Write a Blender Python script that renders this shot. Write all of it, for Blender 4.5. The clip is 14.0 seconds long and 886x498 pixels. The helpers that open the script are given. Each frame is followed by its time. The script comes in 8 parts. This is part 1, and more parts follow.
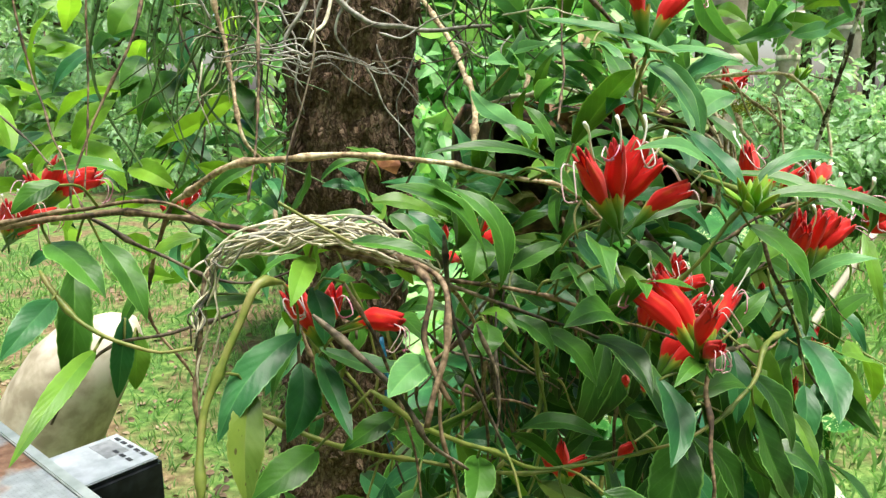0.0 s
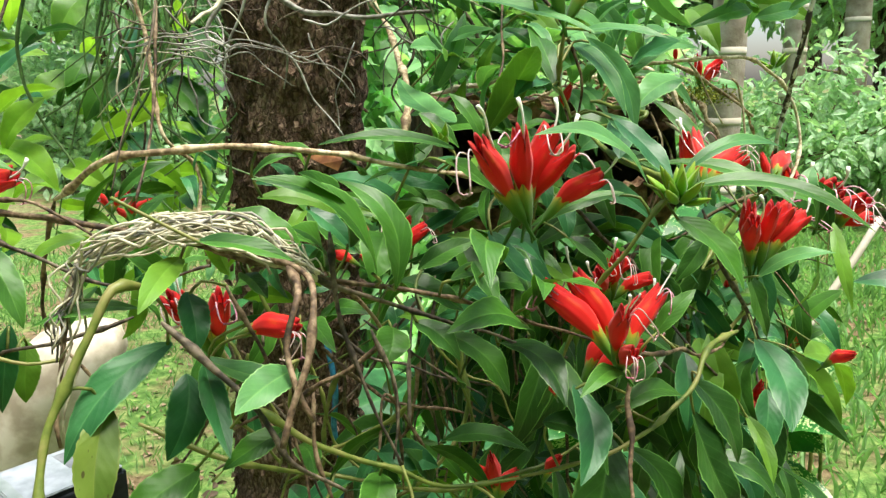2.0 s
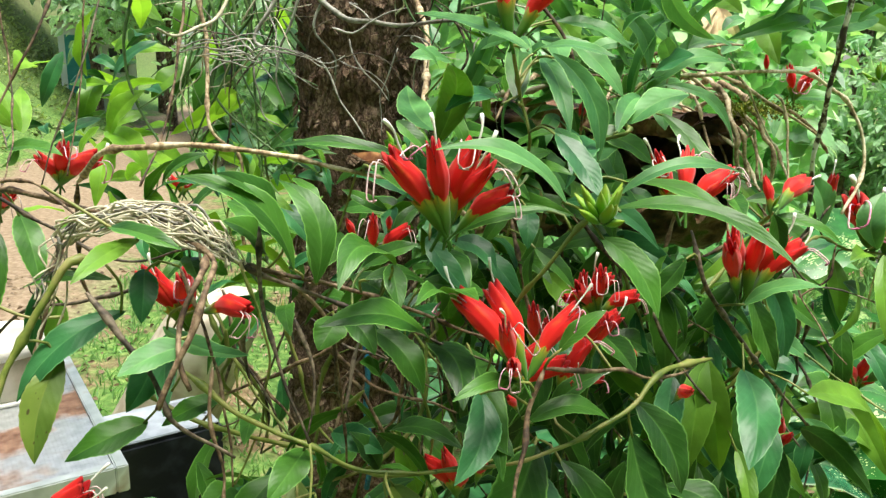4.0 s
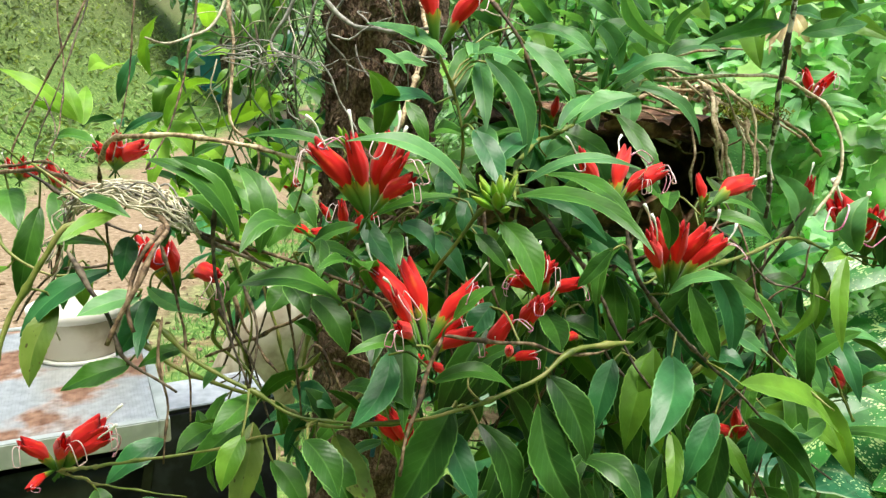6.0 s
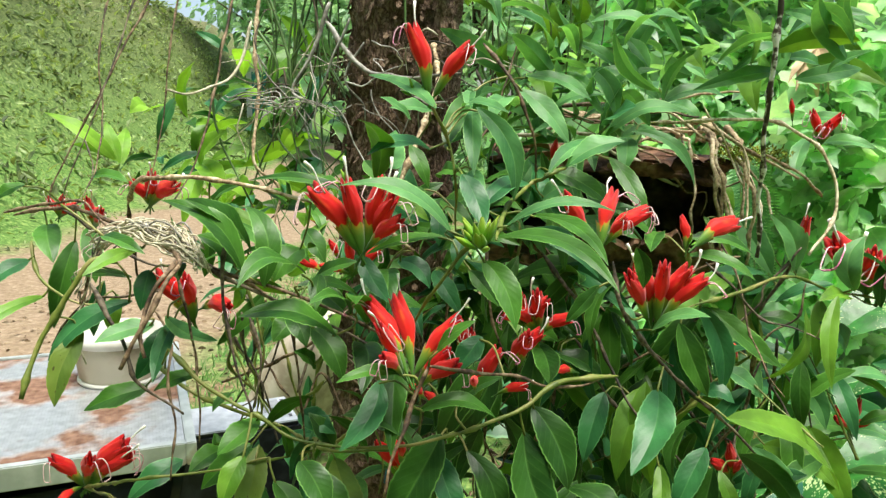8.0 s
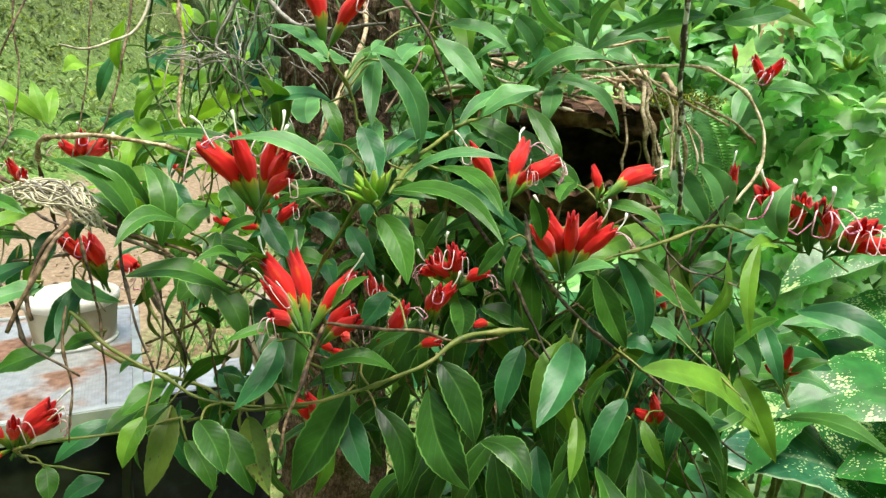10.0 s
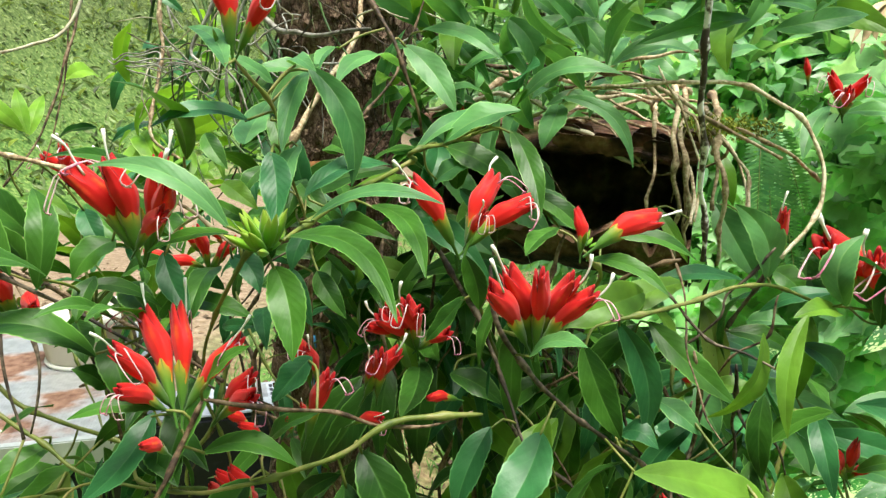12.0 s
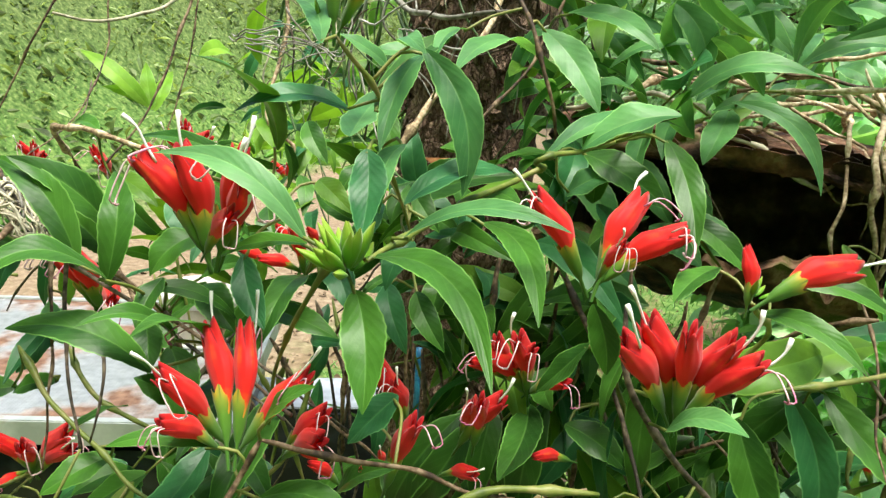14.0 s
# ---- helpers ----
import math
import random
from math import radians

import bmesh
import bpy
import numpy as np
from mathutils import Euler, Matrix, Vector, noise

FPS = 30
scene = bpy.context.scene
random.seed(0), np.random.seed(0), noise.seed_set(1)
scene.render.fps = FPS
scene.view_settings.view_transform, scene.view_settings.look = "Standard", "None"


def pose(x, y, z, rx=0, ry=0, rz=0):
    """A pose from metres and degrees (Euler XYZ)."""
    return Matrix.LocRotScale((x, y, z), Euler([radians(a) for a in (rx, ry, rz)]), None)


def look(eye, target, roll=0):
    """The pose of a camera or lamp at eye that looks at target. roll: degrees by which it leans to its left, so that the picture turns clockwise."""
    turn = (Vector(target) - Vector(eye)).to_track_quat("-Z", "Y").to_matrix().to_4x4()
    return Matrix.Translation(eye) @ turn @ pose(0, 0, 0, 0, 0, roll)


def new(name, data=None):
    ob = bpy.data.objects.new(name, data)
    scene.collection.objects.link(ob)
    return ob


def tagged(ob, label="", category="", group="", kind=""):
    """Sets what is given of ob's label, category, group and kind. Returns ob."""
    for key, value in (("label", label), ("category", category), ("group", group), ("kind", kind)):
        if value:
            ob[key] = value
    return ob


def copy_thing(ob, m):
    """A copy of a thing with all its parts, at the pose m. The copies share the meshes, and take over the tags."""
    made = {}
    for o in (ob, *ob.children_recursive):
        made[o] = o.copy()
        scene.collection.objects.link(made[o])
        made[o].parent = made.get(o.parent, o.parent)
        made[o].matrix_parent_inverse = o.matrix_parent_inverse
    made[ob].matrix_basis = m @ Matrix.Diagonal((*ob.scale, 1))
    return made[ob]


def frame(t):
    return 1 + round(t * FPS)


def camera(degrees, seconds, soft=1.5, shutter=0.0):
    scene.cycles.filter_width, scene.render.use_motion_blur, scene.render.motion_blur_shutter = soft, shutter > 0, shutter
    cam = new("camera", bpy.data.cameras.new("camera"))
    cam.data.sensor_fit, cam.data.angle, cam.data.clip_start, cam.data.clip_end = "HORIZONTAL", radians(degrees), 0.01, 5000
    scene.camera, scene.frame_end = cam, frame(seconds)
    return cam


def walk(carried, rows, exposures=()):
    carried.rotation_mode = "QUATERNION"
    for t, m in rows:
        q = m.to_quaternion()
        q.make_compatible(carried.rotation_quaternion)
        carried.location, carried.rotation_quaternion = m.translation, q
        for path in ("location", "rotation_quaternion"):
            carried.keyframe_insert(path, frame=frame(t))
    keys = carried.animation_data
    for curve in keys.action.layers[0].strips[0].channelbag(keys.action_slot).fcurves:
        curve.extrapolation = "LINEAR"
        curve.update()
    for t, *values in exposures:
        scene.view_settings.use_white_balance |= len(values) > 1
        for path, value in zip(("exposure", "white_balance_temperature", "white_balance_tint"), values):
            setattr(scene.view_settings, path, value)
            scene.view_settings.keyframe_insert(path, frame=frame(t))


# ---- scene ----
cam = camera(60.92, 14.0, soft=1.4)

PATH = [
    (0, (0.0000, 0.0000, 1.3500), (0.0000, 0.9781, 1.1421), 0.00),
    (0.5, (0.0310, -0.0018, 1.3471), (0.0291, 0.9763, 1.1391), -0.00),
    (1, (0.0388, 0.0009, 1.3491), (0.0349, 0.9782, 1.1370), -0.44),
    (1.5, (0.0423, 0.0148, 1.3450), (0.0398, 0.9905, 1.1259), -0.44),
    (2, (0.0837, 0.0486, 1.3376), (0.0667, 1.0267, 1.1301), -0.94),
    (2.5, (0.1356, 0.0669, 1.3361), (0.0691, 1.0440, 1.1341), -0.19),
    (3, (0.1961, 0.0499, 1.3435), (0.0647, 1.0221, 1.1497), 0.85),
    (3.5, (0.2319, 0.0431, 1.3468), (0.0588, 1.0033, 1.1275), 0.96),
    (3.7, (0.2447, 0.0431, 1.3503), (0.0434, 0.9981, 1.1324), 0.83),
    (5.8, (0.4282, 0.0163, 1.3551), (0.0487, 0.9148, 1.1342), 1.36),
    (6, (0.4418, 0.0140, 1.3552), (0.0585, 0.9119, 1.1386), 1.17),
    (6.5, (0.4752, 0.0077, 1.3537), (0.0753, 0.9009, 1.1482), 1.27),
    (7, (0.4856, 0.0015, 1.3596), (0.0631, 0.8880, 1.1708), 1.70),
    (7.2, (0.4855, -0.0058, 1.3641), (0.0562, 0.8801, 1.1886), 1.73),
    (9.3, (0.5689, 0.0145, 1.3730), (0.1211, 0.8841, 1.1653), 0.21),
    (9.5, (0.5739, 0.0234, 1.3723), (0.1319, 0.8941, 1.1564), 0.18),
    (10, (0.5787, 0.0457, 1.3659), (0.1480, 0.9177, 1.1334), 0.00),
    (10.5, (0.5728, 0.0868, 1.3587), (0.1410, 0.9553, 1.1153), 0.27),
    (11, (0.5768, 0.1374, 1.3529), (0.1213, 0.9923, 1.1046), 0.49),
    (11.5, (0.6130, 0.2021, 1.3570), (0.1195, 1.0397, 1.1226), 0.14),
    (12, (0.6149, 0.2464, 1.3671), (0.0742, 1.0591, 1.1497), 0.82),
    (12.5, (0.5955, 0.2922, 1.3753), (0.0043, 1.0647, 1.1435), 1.58),
    (13, (0.5899, 0.3292, 1.3662), (-0.0227, 1.0858, 1.1373), 2.89),
    (13.5, (0.5543, 0.3383, 1.3657), (-0.1145, 1.0486, 1.1461), 2.84),
    (14, (0.5560, 0.3405, 1.3644), (-0.1183, 1.0418, 1.1332), 3.54),
]
walk(cam, [(t, look(eye, target, roll)) for t, eye, target, roll in PATH], [(0, 1.33), (3.5, 1.29), (6, 1.24), (9.5, 1.18), (12, 1.23), (14, 1.30)])

# ---- light ----
world = bpy.data.worlds.new("sky")
scene.world = world
world.use_nodes = True
wn = world.node_tree.nodes
sky = wn.new("ShaderNodeTexSky")
sky.sky_type, sky.sun_disc = "NISHITA", False
SUN_UP, SUN_ROUND = radians(78), radians(110)
sky.sun_elevation, sky.sun_rotation = SUN_UP, SUN_ROUND
sky.dust_density, sky.air_density = 3.0, 1.0
world.node_tree.links.new(sky.outputs[0], wn["Background"].inputs[0])
wn["Background"].inputs[1].default_value = 0.105
sun = new("sun", bpy.data.lights.new("sun", "SUN"))
sun.data.energy, sun.data.angle, sun.data.color = 3.25, radians(28), (1.0, 0.96, 0.88)
sun.matrix_world = look((0, 0, 0), (-math.sin(SUN_ROUND) * math.cos(SUN_UP), -math.cos(SUN_ROUND) * math.cos(SUN_UP), -math.sin(SUN_UP)))


# ---- materials ----
def material(name, rough=0.5, metal=0.0, spec=0.5):
    m = bpy.data.materials.new(name)
    m.use_nodes = True
    b = m.node_tree.nodes["Principled BSDF"]
    b.inputs["Roughness"].default_value = rough
    b.inputs["Metallic"].default_value = metal
    b.inputs["Specular IOR Level"].default_value = spec
    return m, m.node_tree.nodes, m.node_tree.links, b


def ramp(nodes, stops):
    r = nodes.new("ShaderNodeValToRGB")
    e = r.color_ramp.elements
    e[0].position, e[0].color = stops[0][0], (*stops[0][1], 1)
    e[1].position, e[1].color = stops[-1][0], (*stops[-1][1], 1)
    for p, c in stops[1:-1]:
        x = e.new(p)
        x.color = (*c, 1)
    return r


def noisy(name, stops, scale=20.0, rough=0.6, bump=0.0, bump_scale=None, metal=0.0, spec=0.4, detail=6.0, stretch=(1, 1, 1), coarse=None):
    """A surface whose colour runs through stops by noise at two scales, with relief."""
    m, n, l, b = material(name, rough, metal, spec)
    tc = n.new("ShaderNodeTexCoord")
    mp = n.new("ShaderNodeMapping")
    mp.inputs["Scale"].default_value = stretch
    l.new(tc.outputs["Object"], mp.inputs[0])
    fine, wide = n.new("ShaderNodeTexNoise"), n.new("ShaderNodeTexNoise")
    fine.inputs["Scale"].default_value, fine.inputs["Detail"].default_value = scale, detail
    wide.inputs["Scale"].default_value, wide.inputs["Detail"].default_value = coarse or scale / 7, 3.0
    for t in (fine, wide):
        l.new(mp.outputs[0], t.inputs["Vector"])
    mix = n.new("ShaderNodeMath")
    mix.operation = "MULTIPLY_ADD"
    mix.inputs[1].default_value = 0.5
    half = n.new("ShaderNodeMath")
    half.operation = "MULTIPLY"
    half.inputs[1].default_value = 0.5
    l.new(wide.outputs["Fac"], half.inputs[0])
    l.new(fine.outputs["Fac"], mix.inputs[0])
    l.new(half.outputs[0], mix.inputs[2])
    wide_range = n.new("ShaderNodeMapRange")
    wide_range.inputs["From Min"].default_value, wide_range.inputs["From Max"].default_value = 0.36, 0.64
    l.new(mix.outputs[0], wide_range.inputs["Value"])
    r = ramp(n, stops)
    l.new(wide_range.outputs[0], r.inputs[0])
    l.new(r.outputs[0], b.inputs["Base Color"])
    if bump:
        bp = n.new("ShaderNodeBump")
        bp.inputs["Strength"].default_value, bp.inputs["Distance"].default_value = 1.0, bump
        if bump_scale:
            t = n.new("ShaderNodeTexNoise")
            t.inputs["Scale"].default_value, t.inputs["Detail"].default_value = bump_scale, 8.0
            l.new(mp.outputs[0], t.inputs["Vector"])
            l.new(t.outputs["Fac"], bp.inputs["Height"])
        else:
            l.new(mix.outputs[0], bp.inputs["Height"])
        l.new(bp.outputs[0], b.inputs["Normal"])
    return m


def leafy(name, dark, light, rib, rough=0.35, glow=0.25, spots=0.0, spot_color=(0.75, 0.8, 0.5), through_tint=(2.0, 2.0, 0.8), gloss=0.24, patches=(28, 0.72, 1.25)):
    """Leaf blade: green that varies from leaf to leaf, paler midrib and side veins, light passing through."""
    m, n, l, b = material(name, rough, 0.0, gloss)
    info, geo = n.new("ShaderNodeObjectInfo"), n.new("ShaderNodeNewGeometry")
    uv, tc = n.new("ShaderNodeUVMap"), n.new("ShaderNodeTexCoord")
    sep = n.new("ShaderNodeSeparateXYZ")
    l.new(uv.outputs[0], sep.inputs[0])
    add = n.new("ShaderNodeMath")
    add.operation = "ADD"
    l.new(info.outputs["Random"], add.inputs[0])
    l.new(geo.outputs["Random Per Island"], add.inputs[1])
    fr = n.new("ShaderNodeMath")
    fr.operation = "FRACT"
    l.new(add.outputs[0], fr.inputs[0])
    noise_t = n.new("ShaderNodeTexNoise")
    noise_t.inputs["Scale"].default_value, noise_t.inputs["Detail"].default_value = 45, 5
    l.new(tc.outputs["Object"], noise_t.inputs["Vector"])
    av = n.new("ShaderNodeMath")
    av.operation = "MULTIPLY_ADD"
    av.inputs[1].default_value = 0.5
    nh = n.new("ShaderNodeMath")
    nh.operation = "MULTIPLY"
    nh.inputs[1].default_value = 0.5
    l.new(noise_t.outputs["Fac"], nh.inputs[0])
    l.new(fr.outputs[0], av.inputs[0])
    l.new(nh.outputs[0], av.inputs[2])
    mid = tuple((a + c) / 2 for a, c in zip(dark, light))
    r = ramp(n, [(0.15, dark), (0.5, mid), (0.9, light)])
    l.new(av.outputs[0], r.inputs[0])
    # midrib: v runs 0 to 1 across the blade
    off = n.new("ShaderNodeMath")
    off.operation = "SUBTRACT"
    off.inputs[1].default_value = 0.5
    l.new(sep.outputs["Y"], off.inputs[0])
    ab = n.new("ShaderNodeMath")
    ab.operation = "ABSOLUTE"
    l.new(off.outputs[0], ab.inputs[0])
    rr = n.new("ShaderNodeMapRange")
    rr.inputs["From Min"].default_value, rr.inputs["From Max"].default_value = 0.045, 0.0
    l.new(ab.outputs[0], rr.inputs["Value"])
    mx = n.new("ShaderNodeMix")
    mx.data_type = "RGBA"
    mx.inputs["B"].default_value = (*rib, 1)
    sc = n.new("ShaderNodeMath")
    sc.operation = "MULTIPLY"
    sc.inputs[1].default_value = 0.70
    edge = n.new("ShaderNodeMapRange")
    edge.inputs["From Min"].default_value, edge.inputs["From Max"].default_value = 0.45, 0.49
    l.new(ab.outputs[0], edge.inputs["Value"])
    top = n.new("ShaderNodeMath")
    top.operation = "MAXIMUM"
    soft_rib = n.new("ShaderNodeMath")
    soft_rib.operation = "MULTIPLY"
    soft_rib.inputs[1].default_value = 0.35
    l.new(rr.outputs[0], soft_rib.inputs[0])
    l.new(soft_rib.outputs[0], top.inputs[0])
    l.new(edge.outputs[0], top.inputs[1])
    l.new(top.outputs[0], sc.inputs[0])
    l.new(sc.outputs[0], mx.inputs["Factor"])
    l.new(r.outputs[0], mx.inputs["A"])
    col = mx.outputs["Result"]
    # side veins slant from the midrib towards the tip
    slant = n.new("ShaderNodeMath")
    slant.operation = "MULTIPLY_ADD"
    slant.inputs[1].default_value = -0.55
    l.new(ab.outputs[0], slant.inputs[0])
    l.new(sep.outputs["X"], slant.inputs[2])
    turns = n.new("ShaderNodeMath")
    turns.operation = "MULTIPLY"
    turns.inputs[1].default_value = 2 * math.pi * 9
    l.new(slant.outputs[0], turns.inputs[0])
    vein = n.new("ShaderNodeMath")
    vein.operation = "COSINE"
    l.new(turns.outputs[0], vein.inputs[0])
    thin = n.new("ShaderNodeMapRange")
    thin.inputs["From Min"].default_value, thin.inputs["From Max"].default_value = 0.82, 1.0
    thin.inputs["To Max"].default_value = 0.05
    l.new(vein.outputs[0], thin.inputs["Value"])
    veined = n.new("ShaderNodeMix")
    veined.data_type = "RGBA"
    veined.inputs["B"].default_value = (*rib, 1)
    l.new(thin.outputs[0], veined.inputs["Factor"])
    l.new(col, veined.inputs["A"])
    blot = n.new("ShaderNodeTexNoise")
    blot.inputs["Scale"].default_value, blot.inputs["Detail"].default_value = patches[0], 6
    l.new(tc.outputs["Object"], blot.inputs["Vector"])
    tone = n.new("ShaderNodeMapRange")
    tone.inputs["From Min"].default_value, tone.inputs["From Max"].default_value = 0.35, 0.65
    tone.inputs["To Min"].default_value, tone.inputs["To Max"].default_value = patches[1:]
    l.new(blot.outputs["Fac"], tone.inputs["Value"])
    hue = n.new("ShaderNodeHueSaturation")
    l.new(tone.outputs[0], hue.inputs["Value"])
    l.new(veined.outputs["Result"], hue.inputs["Color"])
    col = hue.outputs["Color"]
    if spots:
        skew = n.new("ShaderNodeMapping")
        skew.inputs["Rotation"].default_value = (0, 0, 0.6)
        skew.inputs["Scale"].default_value = (0.55, 1.2, 0.6)
        l.new(tc.outputs["Object"], skew.inputs[0])
        vt, gate = n.new("ShaderNodeTexVoronoi"), n.new("ShaderNodeTexNoise")
        vt.inputs["Scale"].default_value = 210
        gate.inputs["Scale"].default_value, gate.inputs["Detail"].default_value = 16, 3
        l.new(skew.outputs[0], vt.inputs["Vector"])
        l.new(tc.outputs["Object"], gate.inputs["Vector"])
        room = n.new("ShaderNodeMapRange")
        room.inputs["From Min"].default_value, room.inputs["From Max"].default_value = 0.60 - spots * 0.5, 1.0 - spots * 0.5
        room.inputs["To Min"].default_value, room.inputs["To Max"].default_value = 0.0, 0.8
        l.new(gate.outputs["Fac"], room.inputs["Value"])
        less = n.new("ShaderNodeMath")
        less.operation = "SUBTRACT"
        l.new(room.outputs[0], less.inputs[0])
        l.new(vt.outputs["Distance"], less.inputs[1])
        th = n.new("ShaderNodeMapRange")
        th.inputs["From Min"].default_value, th.inputs["From Max"].default_value = 0.0, 0.08
        l.new(less.outputs[0], th.inputs["Value"])
        m2 = n.new("ShaderNodeMix")
        m2.data_type = "RGBA"
        m2.inputs["B"].default_value = (*spot_color, 1)
        l.new(th.outputs[0], m2.inputs["Factor"])
        l.new(col, m2.inputs["A"])
        col = m2.outputs["Result"]
    l.new(col, b.inputs["Base Color"])
    # roughness and fine relief
    rn = n.new("ShaderNodeMapRange")
    rn.inputs["To Min"].default_value, rn.inputs["To Max"].default_value = rough - 0.04, rough + 0.06
    l.new(noise_t.outputs["Fac"], rn.inputs["Value"])
    l.new(rn.outputs[0], b.inputs["Roughness"])
    wv = n.new("ShaderNodeTexNoise")
    wv.inputs["Scale"].default_value, wv.inputs["Detail"].default_value = 160, 3
    l.new(tc.outputs["Object"], wv.inputs["Vector"])
    bp = n.new("ShaderNodeBump")
    bp.inputs["Strength"].default_value, bp.inputs["Distance"].default_value = 0.35, 0.001
    relief = n.new("ShaderNodeMath")
    relief.operation = "MULTIPLY_ADD"
    relief.inputs[1].default_value = 0.10
    l.new(vein.outputs[0], relief.inputs[0])
    l.new(wv.outputs["Fac"], relief.inputs[2])
    l.new(relief.outputs[0], bp.inputs["Height"])
    swell, bp2 = n.new("ShaderNodeTexNoise"), n.new("ShaderNodeBump")
    swell.inputs["Scale"].default_value, swell.inputs["Detail"].default_value = 38, 1
    l.new(tc.outputs["Object"], swell.inputs["Vector"])
    bp2.inputs["Strength"].default_value, bp2.inputs["Distance"].default_value = 0.22, 0.006
    l.new(swell.outputs["Fac"], bp2.inputs["Height"])
    l.new(bp.outputs[0], bp2.inputs["Normal"])
    l.new(bp2.outputs[0], b.inputs["Normal"])
    b.inputs["Coat Weight"].default_value, b.inputs["Coat Roughness"].default_value = gloss * 0.18, 0.25
    tr = n.new("ShaderNodeBsdfTranslucent")
    br = n.new("ShaderNodeMix")
    br.data_type, br.blend_type = "RGBA", "MULTIPLY"
    br.inputs["Factor"].default_value = 1.0
    br.inputs["B"].default_value = (*through_tint, 1)
    l.new(col, br.inputs["A"])
    l.new(br.outputs["Result"], tr.inputs["Color"])
    ms = n.new("ShaderNodeMixShader")
    ms.inputs[0].default_value = glow
    l.new(b.outputs[0], ms.inputs[1])
    l.new(tr.outputs[0], ms.inputs[2])
    l.new(ms.outputs[0], n["Material Output"].inputs["Surface"])
    return m


def petal_like(name, stops, rough, streak, flame=None):
    """Colour along u (0 base, 1 mouth), with darker streaks round the tube towards the mouth."""
    m, n, l, b = material(name, rough, 0.0, 0.22)
    uv = n.new("ShaderNodeUVMap")
    sep = n.new("ShaderNodeSeparateXYZ")
    l.new(uv.outputs[0], sep.inputs[0])
    tc, nt = n.new("ShaderNodeTexCoord"), n.new("ShaderNodeTexNoise")
    nt.inputs["Scale"].default_value, nt.inputs["Detail"].default_value = 180, 4
    l.new(tc.outputs["Object"], nt.inputs["Vector"])
    ad = n.new("ShaderNodeMath")
    ad.operation = "MULTIPLY_ADD"
    ad.inputs[1].default_value = 0.16
    sb = n.new("ShaderNodeMath")
    sb.operation = "SUBTRACT"
    sb.inputs[1].default_value = 0.08
    l.new(nt.outputs["Fac"], ad.inputs[0])
    l.new(sep.outputs["X"], sb.inputs[0])
    l.new(sb.outputs[0], ad.inputs[2])
    r = ramp(n, stops)
    l.new(ad.outputs[0], r.inputs[0])
    wave = n.new("ShaderNodeMath")
    wave.operation = "MULTIPLY"
    wave.inputs[1].default_value = 2 * math.pi * 5
    l.new(sep.outputs["Y"], wave.inputs[0])
    co = n.new("ShaderNodeMath")
    co.operation = "COSINE"
    l.new(wave.outputs[0], co.inputs[0])
    st = n.new("ShaderNodeMapRange")
    st.inputs["From Min"].default_value, st.inputs["From Max"].default_value = 0.86, 1.0
    l.new(co.outputs[0], st.inputs["Value"])
    up = n.new("ShaderNodeMapRange")
    up.inputs["From Min"].default_value, up.inputs["From Max"].default_value = 0.72, 0.94
    l.new(sep.outputs["X"], up.inputs["Value"])
    both = n.new("ShaderNodeMath")
    both.operation = "MULTIPLY"
    l.new(st.outputs[0], both.inputs[0])
    l.new(up.outputs[0], both.inputs[1])
    mx = n.new("ShaderNodeMix")
    mx.data_type = "RGBA"
    mx.inputs["B"].default_value = (*streak, 1)
    l.new(both.outputs[0], mx.inputs["Factor"])
    l.new(r.outputs[0], mx.inputs["A"])
    out = mx.outputs["Result"]
    if flame:
        # orange licks along the lobes, uneven from flower to flower
        info, wob = n.new("ShaderNodeObjectInfo"), n.new("ShaderNodeTexNoise")
        wob.inputs["Scale"].default_value, wob.inputs["Detail"].default_value = 90, 4
        l.new(tc.outputs["Object"], wob.inputs["Vector"])
        lick = n.new("ShaderNodeMapRange")
        lick.inputs["From Min"].default_value, lick.inputs["From Max"].default_value = 0.1, -0.9
        l.new(co.outputs[0], lick.inputs["Value"])
        rise = ramp(n, [(0.45, (0, 0, 0)), (0.72, (1, 1, 1)), (0.92, (0.3, 0.3, 0.3))])
        l.new(sep.outputs["X"], rise.inputs[0])
        amount = n.new("ShaderNodeMath")
        amount.operation = "MULTIPLY"
        l.new(lick.outputs[0], amount.inputs[0])
        l.new(rise.outputs[0], amount.inputs[1])
        patch = n.new("ShaderNodeMapRange")
        patch.inputs["From Min"].default_value, patch.inputs["From Max"].default_value = 0.42, 0.70
        l.new(wob.outputs["Fac"], patch.inputs["Value"])
        two = n.new("ShaderNodeMath")
        two.operation = "MULTIPLY"
        l.new(amount.outputs[0], two.inputs[0])
        l.new(patch.outputs[0], two.inputs[1])
        three = n.new("ShaderNodeMath")
        three.operation = "MULTIPLY"
        l.new(two.outputs[0], three.inputs[0])
        l.new(info.outputs["Random"], three.inputs[1])
        mf = n.new("ShaderNodeMix")
        mf.data_type = "RGBA"
        mf.inputs["B"].default_value = (*flame, 1)
        l.new(three.outputs[0], mf.inputs["Factor"])
        l.new(out, mf.inputs["A"])
        out = mf.outputs["Result"]
    l.new(out, b.inputs["Base Color"])
    fine = n.new("ShaderNodeBump")
    fine.inputs["Strength"].default_value, fine.inputs["Distance"].default_value = 0.25, 0.0006
    l.new(nt.outputs["Fac"], fine.inputs["Height"])
    l.new(fine.outputs[0], b.inputs["Normal"])
    tr = n.new("ShaderNodeBsdfTranslucent")
    l.new(out, tr.inputs["Color"])
    ms = n.new("ShaderNodeMixShader")
